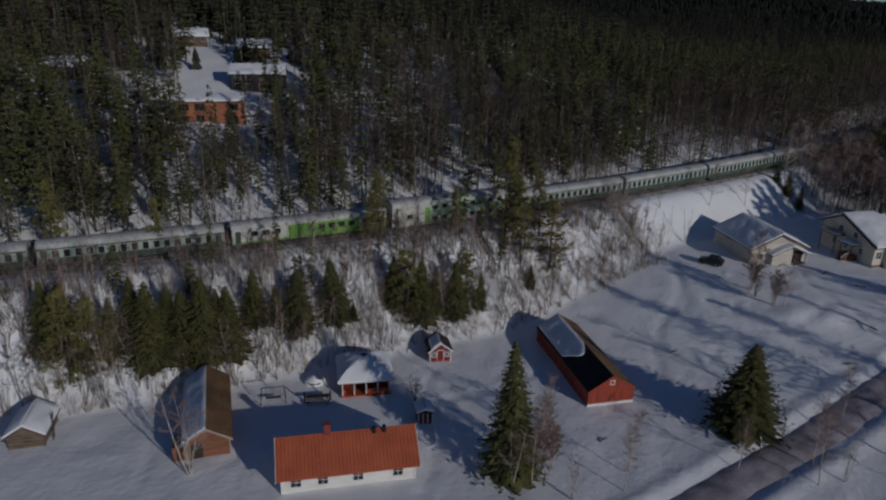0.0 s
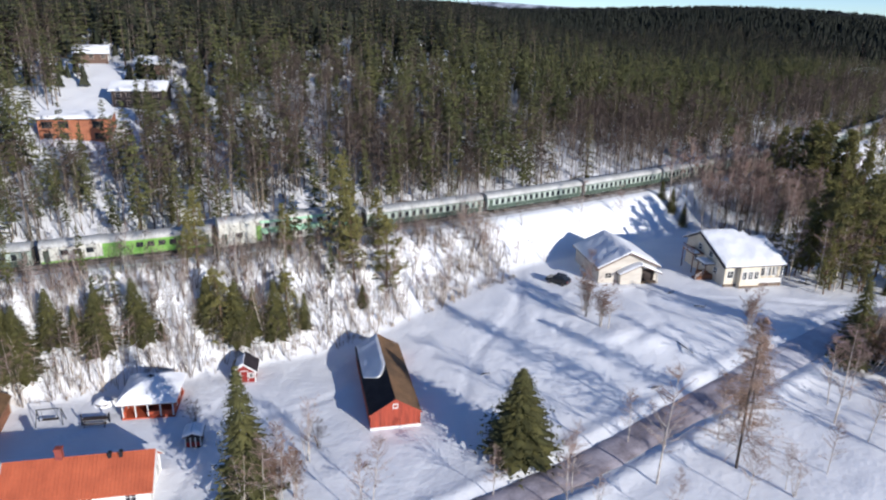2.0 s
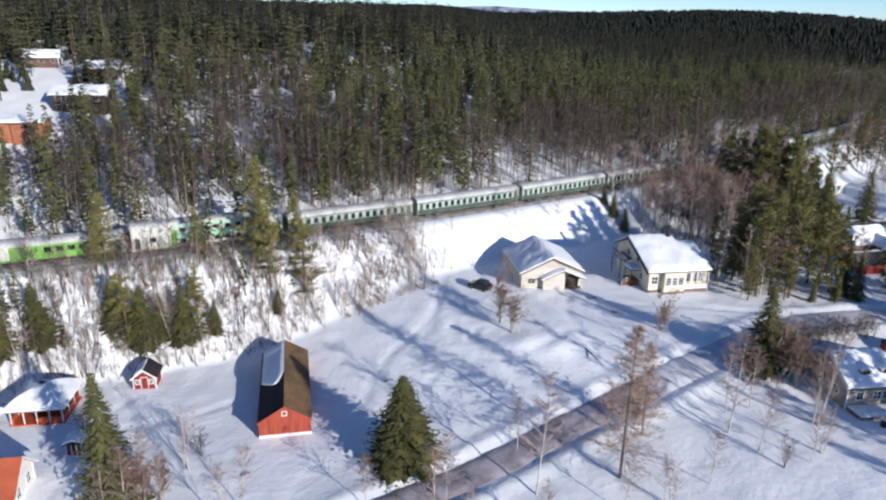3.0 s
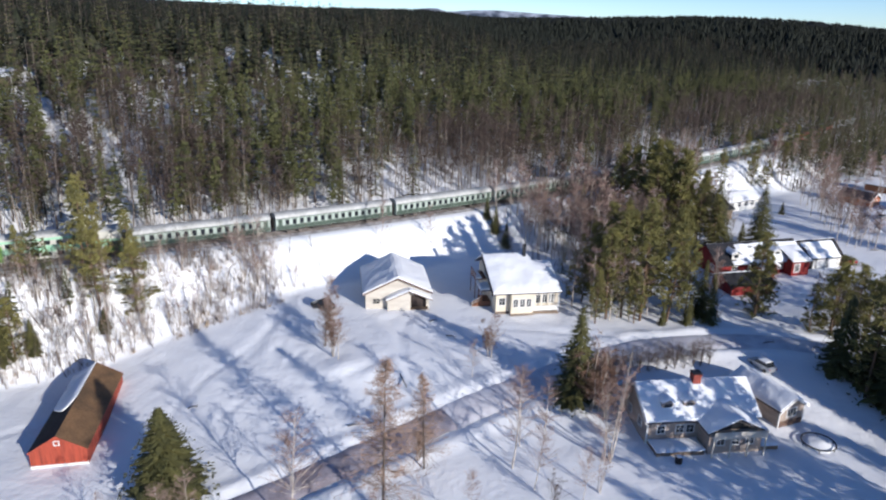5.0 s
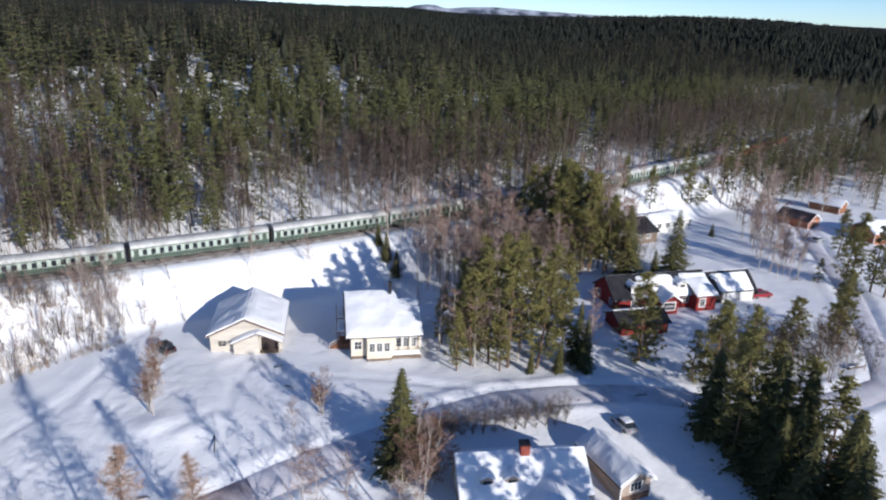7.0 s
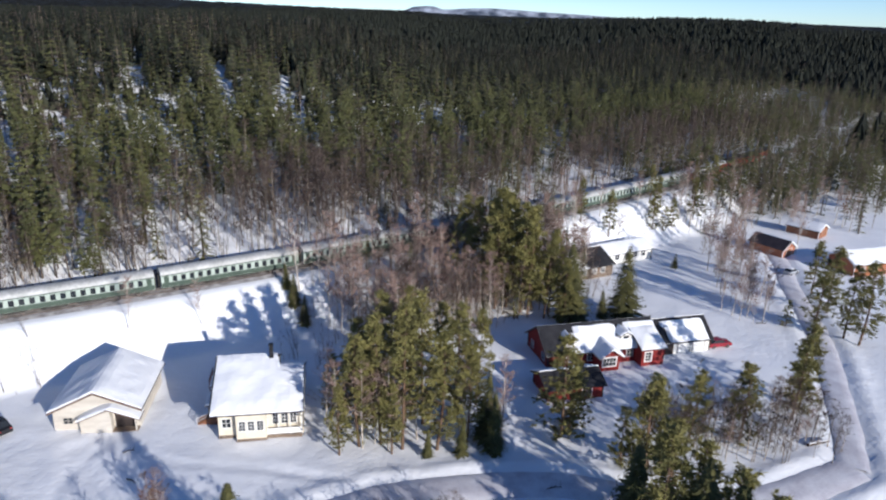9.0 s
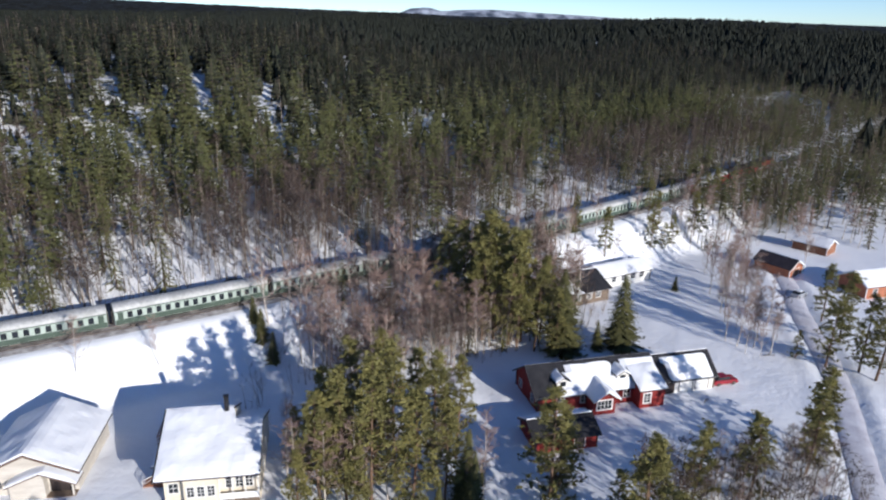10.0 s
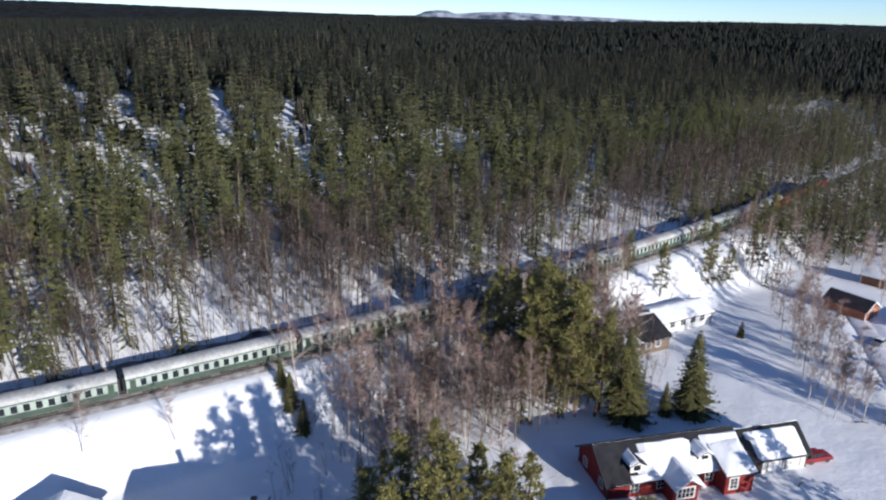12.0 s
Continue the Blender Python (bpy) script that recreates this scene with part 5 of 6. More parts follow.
# white house: one broad snowy slope towards the road
wz = 0.5
white = thing("white_house", pose(105.0, 117.0, wz, 0, 0, 3), "white two-storey house with a broad snow-covered roof", "house")
for x0, x1, side_profile in ((-5.7, 2.0, [(-7.2, -1.2), (7.0, -1.2), (7.0, 5.0), (1.2, 7.7), (-7.2, 4.45)]), (2.0, 5.7, [(-7.2, -1.2), (6.9, -1.2), (6.9, 3.4), (-0.8, 6.9), (-7.2, 4.45)])):
    v, f = prism(side_profile, x0, x1)
    part("wall", ([(y, x, z) for x, y, z in v], [q[::-1] for q in f]), HOUSE_CREAM, white)
part("bay_wall", box(-3.2, 0.8, -8.3, -7.15, -1.0, 4.0), HOUSE_CREAM, white)
part("plinth", join(box(-5.76, -3.2, -7.27, -7.1, -1.0, 0.35), box(-3.26, 0.86, -8.36, -8.2, -1.0, 0.3)), GREY_TIMBER, white)
part("bay_step", box(0.8, 5.6, -8.0, -7.15, -1.0, 0.5), GREY_TIMBER, white, "veranda floor")
part("veranda_rail", join(box(0.9, 5.6, -8.0, -7.94, 0.6, 1.5), *[box(0.85 + 1.55 * i, 0.97 + 1.55 * i, -8.02, -7.9, 0.5, 4.0) for i in range(4)]), WHITE_TRIM, white)


def white_place(u, v, x0=-6.6, x1=2.0, y1=1.5, lift=0.1):
    yy = -8.35 + (y1 + 8.35) * v
    return (x0 + (x1 - x0) * u, yy, 4.5 + (yy + 7.2) * 0.39 + lift)


part("roof_slope", slab(lambda u, v: white_place(u, v), 0.2), DARK_ROOF, white)
part("roof_slope", slab(lambda u, v: white_place(u, v, 2.02, 5.9, -0.6), 0.2), DARK_ROOF, white)
part("snow_cover", lump_grid(40, 18, lambda u, v: white_place(u, v, -6.5, 5.85, 1.48 - 2.1 * sm((u - 0.69) / 0.025), 0.11), 0.55, 2.0, 0.05), ROOF_SNOW, white, "smooth deep snow on the roof")
for back in ([(-6.6, 1.5, 7.85), (2.1, 1.5, 7.85), (2.1, 7.6, 4.9), (-6.6, 7.6, 4.9)], [(2.1, -0.6, 7.1), (5.9, -0.6, 7.1), (5.9, 7.5, 3.4), (2.1, 7.5, 3.4)]):
    part("roof_slope", ([*back, *[(x, y, z - 0.2) for x, y, z in back]], [(0, 1, 2, 3), (7, 6, 5, 4), (0, 4, 5, 1), (1, 5, 6, 2), (2, 6, 7, 3), (3, 7, 4, 0)]), DARK_ROOF, white)
for u in (-2.4, -1.2, 0.0):
    ob = window(white, 11.4, 16.6, "front", u, 1.6, 0.8, 1.4, (1, 2))
for u in (2.0, 3.2, 4.4):
    window(white, 11.4, 14.4, "front", u, 1.8, 0.8, 1.5, (1, 2))
window(white, 11.4, 14.4, "front", -4.6, 1.6, 1.1, 1.3)
for u, zz in ((-4.0, 1.4), (0.0, 1.4), (3.0, 1.4), (-2.0, 4.0), (2.0, 4.2)):
    window(white, 11.4, 14.4, "left", u, zz, 1.0, 1.1)
for u in (-3.0, 2.0):
    window(white, 11.4, 14.4, "right", u, 1.4, 1.0, 1.1)
chimney(white, 1.2, 0.6, 7.2, 10.2, 0.55, DARK_METAL, False)
for x0, x1, y1, z0, z1 in ((-6.5, 2.0, 1.5, 4.92, 7.87), (2.2, 5.85, -0.6, 3.42, 7.12)):
    part("snow_cover", lump_grid(14, 10, lambda u, v, x0=x0, x1=x1, y1=y1, z0=z0, z1=z1: (x1 - (x1 - x0) * u, 7.5 + (y1 - 7.5) * v, z0 + (z1 - z0) * v), 0.5, 6.0 + x0, 0.05), ROOF_SNOW, white, "smooth deep snow on the rear roof")
part("entry_porch", join(box(-7.6, -5.8, -3.6, -0.6, -0.6, 0.9), box(-7.5, -7.35, -3.5, -3.35, 0.9, 3.0), box(-7.5, -7.35, -0.85, -0.7, 0.9, 3.0)), LOG_WALL, white, "brown timber porch")
part("porch_roof", box(-7.9, -5.75, -3.9, -0.3, 3.0, 3.15), DARK_ROOF, white)
part("snow_cover", lump_grid(6, 8, lambda u, v: (-7.85 + 2.05 * u, -3.85 + 3.5 * v, 3.16), 0.45, 8.0), ROOF_SNOW, white, "snow on the porch roof")
part("stairs", join(*[box(-7.6 - 0.32 * (i + 1), -7.6 - 0.32 * i, -3.4, -1.9, -0.6, 0.75 - 0.17 * i) for i in range(5)]), LOG_WALL, white)
for i in range(7):
    part("baluster", box(-7.62 - 0.26 * i, -7.56 - 0.26 * i, -3.48, -3.42, 0.7 - 0.14 * i, 1.75 - 0.14 * i), LOG_WALL, white)
for i in range(9):
    part("balcony_baluster", box(-7.9, -7.84, 0.45 + 0.5 * i, 0.51 + 0.5 * i, 3.8, 4.7), LOG_WALL, white)
part("balcony_rail", box(-7.92, -7.82, 0.4, 4.6, 4.7, 4.8), LOG_WALL, white)
for yy in (0.5, 4.4):
    part("balcony_post", box(-7.9, -7.76, yy, yy + 0.14, -0.6, 3.6), LOG_WALL, white)
part("stair_rail", join(rod((-7.6, -3.45, 1.8), (-9.2, -3.45, 0.95), 0.05), rod((-7.6, -3.45, 1.3), (-9.2, -3.45, 0.45), 0.04), rod((-9.2, -3.45, -0.3), (-9.2, -3.45, 0.95), 0.05)), WHITE_TRIM, white)
part("bargeboard", ([(-6.72, -8.4, 3.85), (-6.6, -8.4, 3.85), (-6.6, 1.5, 7.7), (-6.72, 1.5, 7.7), (-6.72, -8.4, 4.3), (-6.6, -8.4, 4.3), (-6.6, 1.5, 8.15), (-6.72, 1.5, 8.15)], [(0, 3, 2, 1), (4, 5, 6, 7), (0, 1, 5, 4), (1, 2, 6, 5), (2, 3, 7, 6), (3, 0, 4, 7)]), DARK_METAL, white)
part("balcony_floor", box(-7.95, -5.72, 0.4, 4.6, 3.6, 3.8), LOG_WALL, white)
part("snow_cover", lump_grid(6, 10, lambda u, v: (-7.85 + 1.2 * u, 0.4 + 4.2 * v, 3.82), 0.4, 9.0), ROOF_SNOW, white, "snow on the balcony")

# big timber villa
villa = gable_house("timber_villa", 120.4, 77.2, 91, 8.6, 15.0, 3.3, 6.2, BEIGE_WALL, DARK_ROOF, "large beige timber villa with balcony gable under deep snow", "house", (0.5, 0.5), 0.5, WHITE_TRIM)
for u in (5.6, 3.0, 1.6):
    window(villa, 8.6, 15.0, "left", u, 1.2, 1.0, 1.1)
for u in (-2.0, 1.5):
    window(villa, 8.6, 15.0, "back", u, 1.2, 1.0, 1.1)
for yy in (4.6, 1.6):
    dm = part("dormer", prism([(yy - 0.75, 4.0), (yy + 0.75, 4.0), (yy + 0.75, 5.0), (yy, 5.5), (yy - 0.75, 5.0)], 0, 2.4), BEIGE_WALL, villa)
    dm.data.transform(Matrix.Rotation(radians(90), 4, "Z") @ Matrix.Scale(-1, 4, (0, 1, 0)))
    dm.data.transform(Matrix.Translation((-3.4, 0, 0)))
    dm.data.flip_normals()
chimney(villa, -0.3, -0.4, 5.4, 7.6, 1.1, CHIMNEY_BRICK)
wing = part("front_wing", prism([(-3.6, -1.0), (3.6, -1.0), (3.6, 3.0), (0, 4.7), (-3.6, 3.0)], -2.6, 4.0), BEIGE_WALL, villa)
WING = Matrix.Translation((-4.6, -3.2, 0)) @ Matrix.Rotation(radians(-90), 4, "Z")
wing.data.transform(WING)
for s in (-1, 1):
    ge = moved(slab(roof_slope(7.2, 6.6, 3.0, 4.7, s, 0.5, 0.16), 0.15), Matrix.Translation((0, 0.7, 0)))
    part("roof_slope", moved(ge, WING), DARK_ROOF, villa)
    ge = moved(lump_grid(12, 10, roof_slope(7.2, 6.6, 3.0, 4.7, s, 0.46, 0.17), 0.4, 55 + s), Matrix.Translation((0, 0.7, 0)))
    part("snow_cover", moved(ge, WING), ROOF_SNOW, villa, "thick snow on the gable roof")
balcony = part("balcony", moved(join(box(-3.6, 3.6, -3.7, -2.6, 2.5, 2.7), box(-3.6, 3.6, -3.72, -3.66, 2.7, 3.5)), WING), CREAM_WALL, villa)
for i in range(4):
    part("balcony_post", moved(box(-3.6 + 2.35 * i, -3.45 + 2.35 * i, -3.65, -3.5, -0.8, 3.6 if i in (1, 2) else 3.1), WING), CREAM_WALL, villa)
part("balcony_glass", moved(prism([(-2.2, 3.25), (2.2, 3.25), (0, 4.3)], -2.66, -2.61), WING), GLASS, balcony)
for u in (-2.0, 0.0, 2.0):
    window(villa, 7.2, 5.2, "front", u, 1.0, 1.0, 1.1, shift=WING)
for x0, x1, y0, y1 in ((-10.4, -4.0, -2.6, 0.2), (3.9, 6.3, -2.4, -0.4)):
    part("terrace", moved(box(x0, x1, y0, y1, -0.6, 0.3), WING), GREY_TIMBER, villa)
    part("snow_cover", moved(lump_grid(10, 6, lambda u, v, x0=x0, x1=x1, y0=y0, y1=y1: (x0 - 0.1 + (x1 - x0 + 0.2) * u, y0 - 0.1 + (y1 - y0 + 0.1) * v, 0.3), 0.35, 12 + x0), WING), ROOF_SNOW, villa, "snow heaped on the terrace")
annex = gable_house("villa_annex", 133.6, 80.0, 17, 4.5, 9.0, 2.4, 3.8, BEIGE_WALL, DARK_ROOF, "beige timber annex with a long snowy roof", "annex", (0.5, 0.5), 0.5, WHITE_TRIM)
window(annex, 4.5, 9.0, "front", 0, 0.9, 1.6, 1.2, (2, 0))
part("plinth", box(-2.3, 2.3, -4.57, -4.45, -0.8, 0.35), BROWN_TRIM, annex)

for yy in (4.6, 1.6):
    part("dormer_snow", lump_grid(6, 6, lambda u, v, yy=yy: (-3.6 + 2.0 * u, yy - 0.95 + 1.9 * v, 5.15 + 0.45 * (1 - abs(2 * v - 1))), 0.3, yy), ROOF_SNOW, villa, "cap of snow on the dormer")
    part("dormer_window", box(-3.46, -3.4, yy - 0.5, yy + 0.5, 4.25, 4.95), GLASS, villa)
    part("dormer_side", box(-3.3, -1.8, yy + 0.75, yy + 0.82, 4.0, 5.1), BROWN_TRIM, villa)

# red house with its garage wing
red = gable_house("red_house", 160.4, 133.9, 98.5, 9.0, 21.0, 2.9, 6.0, RED_BOARD, BLACK_ROOF, "long red timber house with black roof and sliding snow", "house", (0.5, 0), 0.55, DARK_ROOF,
                  (lambda u, v: 0.03 if u > 0.8 - 0.12 * v + 0.05 * noise.noise((v * 5, 1, 0)) or v > 0.84 + 0.08 * noise.noise((u * 9, 2, 0)) or (0.27 < u < 0.36 and v > 0.3) else 1.0, None))
for u in (6.5, 2.5, -0.5, -5.0):
    window(red, 9.0, 21.0, "left", u, 1.0, 1.1, 1.2)
for u in (-2.5, 2.5):
    window(red, 9.0, 21.0, "back", u, 1.0, 1.1, 1.2)
RED_PORCH = Matrix.Translation((-5.3, 0.2, 0)) @ Matrix.Rotation(radians(-90), 4, "Z")
pw = part("porch_wall", moved(prism([(-1.9, -0.8), (1.9, -0.8), (1.9, 2.6), (0, 3.9), (-1.9, 2.6)], -1.7, 2.8), RED_PORCH), RED_BOARD, red)
for s in (-1, 1):
    part("roof_slope", moved(slab(roof_slope(3.8, 4.6, 2.6, 3.9, s, 0.4, 0.5), 0.12), RED_PORCH), WHITE_TRIM, red)
    part("snow_cover", moved(lump_grid(8, 8, roof_slope(3.8, 4.6, 2.6, 3.9, s, 0.36, 0.51), 0.4, 71 + s), RED_PORCH), ROOF_SNOW, red, "snow on the porch gable")
window(red, 3.8, 3.4, "front", 0, 0.9, 2.4, 1.5, (3, 1), t=0.2, shift=RED_PORCH)
BAY = Matrix.Translation((-5.3, -8.3, 0)) @ Matrix.Rotation(radians(-90), 4, "Z")
part("bay_wall", moved(box(-2.2, 2.2, -1.4, 3.0, -0.8, 3.2), BAY), RED_BOARD, red)
part("roof_slope", moved(([(-2.5, -1.8, 3.2), (2.5, -1.8, 3.2), (2.5, 4.2, 5.4), (-2.5, 4.2, 5.4), (-2.5, -1.8, 3.05), (2.5, -1.8, 3.05), (2.5, 4.2, 5.25), (-2.5, 4.2, 5.25)], [(0, 1, 2, 3), (7, 6, 5, 4), (0, 4, 5, 1), (1, 5, 6, 2), (2, 6, 7, 3), (3, 7, 4, 0)]), BAY), DARK_ROOF, red)
part("snow_cover", moved(lump_grid(8, 10, lambda u, v: (-2.45 + 4.9 * u, -1.75 + 5.2 * v, 3.22 + 1.9 * v), 0.4, 77), BAY), ROOF_SNOW, red, "snow on the bay roof")
window(red, 4.4, 2.8, "front", -0.9, 0.9, 1.1, 1.6, (1, 2), t=0.2, shift=BAY)
for yy in (6.0, -4.4):
    at = Matrix.Translation((-5.3, yy, 0)) @ Matrix.Rotation(radians(-90), 4, "Z")
    dm = part("dormer", moved(prism([(-1.0, 3.3), (1.0, 3.3), (1.0, 4.75), (0, 5.25), (-1.0, 4.75)], 1.5, 4.2), at), WHITE_WALL, red, "white boarded dormer with dark cheeks")
    part("cheek", moved(join(box(-1.06, -1.0, 1.55, 4.2, 3.3, 4.8), box(1.0, 1.06, 1.55, 4.2, 3.3, 4.8)), at), BLACK_ROOF, dm)
    for sd in (-1, 1):
        eaves = [(sd * 1.35, 1.2, 4.65), (sd * 1.35, 4.6, 4.65), (0, 4.6, 5.4), (0, 1.2, 5.4)]
        part("dormer_roof", moved(([*eaves, *[(x, y, z - 0.1) for x, y, z in eaves]], [(0, 1, 2, 3), (7, 6, 5, 4), (0, 4, 5, 1), (1, 5, 6, 2), (2, 6, 7, 3), (3, 7, 4, 0)]), at), BLACK_ROOF, dm)
        if sd < 0 or yy < 0:
            part("dormer_snow", moved(lump_grid(6, 8, lambda u, v, sd=sd: (sd * (1.3 - 1.25 * u), 1.25 + 3.2 * v, 4.68 + 0.7 * u), 0.28, yy + sd, 0.03), at), ROOF_SNOW, dm)
    part("dormer_window", moved(box(-0.5, 0.5, 1.46, 1.52, 3.85, 4.65), at), GLASS, dm)
wing2 = gable_house("garage_wing", 176.2, 136.2, 98.5, 7.2, 11.6, 2.6, 5.4, WHITE_WALL, BLACK_ROOF, "white garage wing with black roof and a slab of snow", "garage", (0.45, 0.2), 0.5, BROWN_TRIM,
                    (lambda u, v: 0.03 if u > 0.66 + 0.1 * v or v > 0.8 or v < 0.1 or u < 0.06 else 1.0, None))
for u in (-3.5, -0.5):
    door(wing2, 7.2, 11.6, "left", u, 2.4, 2.0, WHITE_TRIM, BROWN_TRIM)
# dark sheet on the wall, painting the shade inside an open bay
part("bay_shade_panel", box(-3.64, -3.58, 1.6, 4.8, 0.0, 2.1), DARK_WOOD, wing2)
shed = gable_house("red_shed", 152.2, 120.8, 98, 6.0, 9.4, 2.2, 3.6, RED_BOARD, BLACK_ROOF, "dark-roofed red shed half hidden by pines", "shed", (0.0, 0.3), 0.45, DARK_ROOF, (lambda u, v: 0.05, None))
door(shed, 6.0, 9.4, "left", -2.0, 1.6, 1.9, DARK_WOOD)

# the farther houses of the village
mid = gable_house("grey_bungalow", 183.6, 184.2, 112, 7.0, 14.5, 2.5, 4.0, WHITE_WALL, DARK_ROOF, "low pale bungalow with a snow roof", "house", (0.4, 0.4), 0.5, BROWN_TRIM)
for u in (-4.5, -1.8, 1.0, 4.0):
    window(mid, 7.0, 14.5, "left", u, 0.9, 1.3, 1.2)
mid2 = gable_house("dark_bungalow", 169.6, 175.2, 112, 11.0, 13.0, 2.5, 5.0, GREY_TIMBER, BLACK_ROOF, "grey bungalow with black roof half under snow", "house", (0.25, 0.35), 0.5, None, (lambda u, v: 1.0 if u > 0.55 + 0.15 * v else 0.04, None))
for u in (-3.5, -1.0, 2.0):
    window(mid2, 11.0, 13.0, "left", u, 0.8, 1.2, 1.1)
s1 = gable_house("brick_shed", 226.6, 188.0, 28, 5.6, 9.4, 2.3, 4.0, BRICK, DARK_ROOF, "orange brick shed with snow on its roof", "shed", (0.0, 0.35), 0.4, WHITE_TRIM)
s2 = gable_house("dark_shed", 246.0, 203.0, 35, 6.0, 9.0, 2.3, 3.8, LOG_WALL, DARK_ROOF, "dark brown shed under snow", "shed", (0.35, 0.35), 0.4, WHITE_TRIM)
s3 = gable_house("orange_house", 242.0, 174.0, 100, 8.0, 13.0, 3.0, 5.2, BRICK, DARK_ROOF, "orange brick house behind pines", "house", (0.35, 0.35), 0.5, WHITE_TRIM)
door(s1, 5.6, 9.4, "front", 0, 2.4, 2.0, LOG_WALL)
for u in (-4, 0, 4):
    window(s3, 8.0, 13.0, "left", u, 1.0, 1.2, 1.2)

# houses on the wooded hill
hb = gable_house("brick_house", -26.9, 158.2, 97, 7.6, 14.0, 4.7, 5.5, BRICK, DARK_ROOF, "two-storey orange brick house with flat snowy roof on the hill", "house", (0.55, 0.55), 0.5, WHITE_TRIM, corner=False, z=19.5)
for u in (-4.8, 2.0, 5.2):
    window(hb, 7.6 + (1.1 if u < 0 else 0), 14.0, "left", u, 0.5, 1.5, 1.2, trim=BROWN_TRIM)
    window(hb, 7.6 + (1.1 if u < 0 else 0), 14.0, "left", u, 2.9, 1.9, 1.3, (2, 0), trim=BROWN_TRIM)
part("drain_pipe", rod((-3.9, -1.0, 0.0), (-3.9, -1.0, 4.4), 0.07), DARK_METAL, hb)
part("projection", box(-4.35, -3.7, -6.9, -1.2, -1.0, 4.4), BRICK, hb)
hd = gable_house("dark_timber_house", -18.4, 178.3, 91, 8.0, 12.0, 4.6, 6.2, DARK_WOOD, DARK_ROOF, "dark two-storey timber house with snowy roof among trees", "house", (0.5, 0.5), 0.6, WHITE_TRIM, corner=False, z=23.3)
for u in (-4.0, -1.0, 2.0, 4.5):
    window(hd, 8.0, 12.0, "left", u, 1.0, 1.2, 1.2, trim=BEIGE_WALL)
    window(hd, 8.0, 12.0, "left", u, 3.2, 1.2, 1.0, trim=BEIGE_WALL)
for hx, hy, rzz, lab in ((-39.6, 210.5, 104, "dark brown cottage deep in the woods with snow on it"), (-22.0, 205.0, 96, "small dark cottage with snowy roof in the woods"), (-61.5, 176.5, 84, "low house with broad snowy roof among trees")):
    hh = gable_house("cottage", hx, hy, rzz, 6.0, 8.5, 2.2, 3.8, BROWN_TRIM, DARK_ROOF, lab, "cottage", (0.5, 0.5), 0.5, WHITE_TRIM)
    for u in (-3.0, 0.0, 3.0):
        window(hh, 6.0, 8.5, "left", u, 0.8, 1.0, 1.0, trim=BEIGE_WALL)

# ---- railway ----
TRAIN_GREY = material("coach_pale_grey", (0.4, 0.46, 0.4), (0.28, 0.33, 0.28), 0.3, 0.45, detail=(0.2, 3.0))
TRAIN_DARK = material("coach_dark_green", (0.07, 0.1, 0.075), (0.045, 0.065, 0.05), 0.4, 0.45, detail=(0.2, 3.0))
TRAIN_GREEN = material("coach_bright_green", (0.21, 0.42, 0.09), (0.15, 0.33, 0.065), 0.3, 0.4)
TRAIN_TEAL = material("coach_mint", (0.35, 0.62, 0.42), (0.28, 0.52, 0.36), 0.3, 0.4)
TRAIN_WHITE = material("coach_white", (0.6, 0.59, 0.52), (0.47, 0.46, 0.41), 0.3, 0.45, detail=(0.2, 3.0))
TRAIN_RED = material("locomotive_red", (0.38, 0.04, 0.035), (0.29, 0.032, 0.028), 0.4, 0.4)
CARRIER_GREEN = material("carrier_green", (0.03, 0.4, 0.16), (0.025, 0.32, 0.13), 0.4, 0.45)
COACH_ROOF = material("frosted_coach_roof", (0.5, 0.5, 0.48), (0.36, 0.36, 0.34), 0.25, 0.6, detail=(0.4, 2.0))
UNDER = material("underframe_grime", (0.05, 0.045, 0.04), (0.03, 0.027, 0.025), 1.0, 0.8)
STEEL = material("rail_steel", (0.2, 0.17, 0.15), (0.12, 0.1, 0.09), 1.0, 0.45, metal=0.7)
BALLAST = material("dirty_snow_ballast", (0.52, 0.5, 0.49), (0.24, 0.22, 0.21), 0.8, 0.9, 0.4, (0.4, 5.0))


def track_strip(s0, s1, lift, x0=-150, x1=330, step=3.0, z=None):
    verts, faces = [], []
    n = int((x1 - x0) / step)
    for i in range(n + 1):
        x = x0 + i * step
        k = float(slope(x))
        q = math.hypot(1, k)
        for s in (s0, s1):
            verts.append((x - s * k / q, float(track_y(x)) + s / q, TRACK_Z + lift))
    faces = [(2 * i, 2 * i + 2, 2 * i + 3, 2 * i + 1) for i in range(n)]
    return verts, faces


bed_v, bed_f = join(track_strip(-2.4, -1.4, 0.1), track_strip(-1.4, 1.4, 0.22), track_strip(1.4, 2.4, 0.1))
for i, (x, y, z) in enumerate(bed_v):
    d = behind(x, y)
    bed_v[i] = (x, y, TRACK_Z + (0.24 if abs(d) < 1.6 else 0.02))
bed = new("railway_bed", mesh_of("railway_bed", bed_v, bed_f, [BALLAST]))
tagged(bed, "dirty snow and ballast of the railway line", "railway", kind="structure")
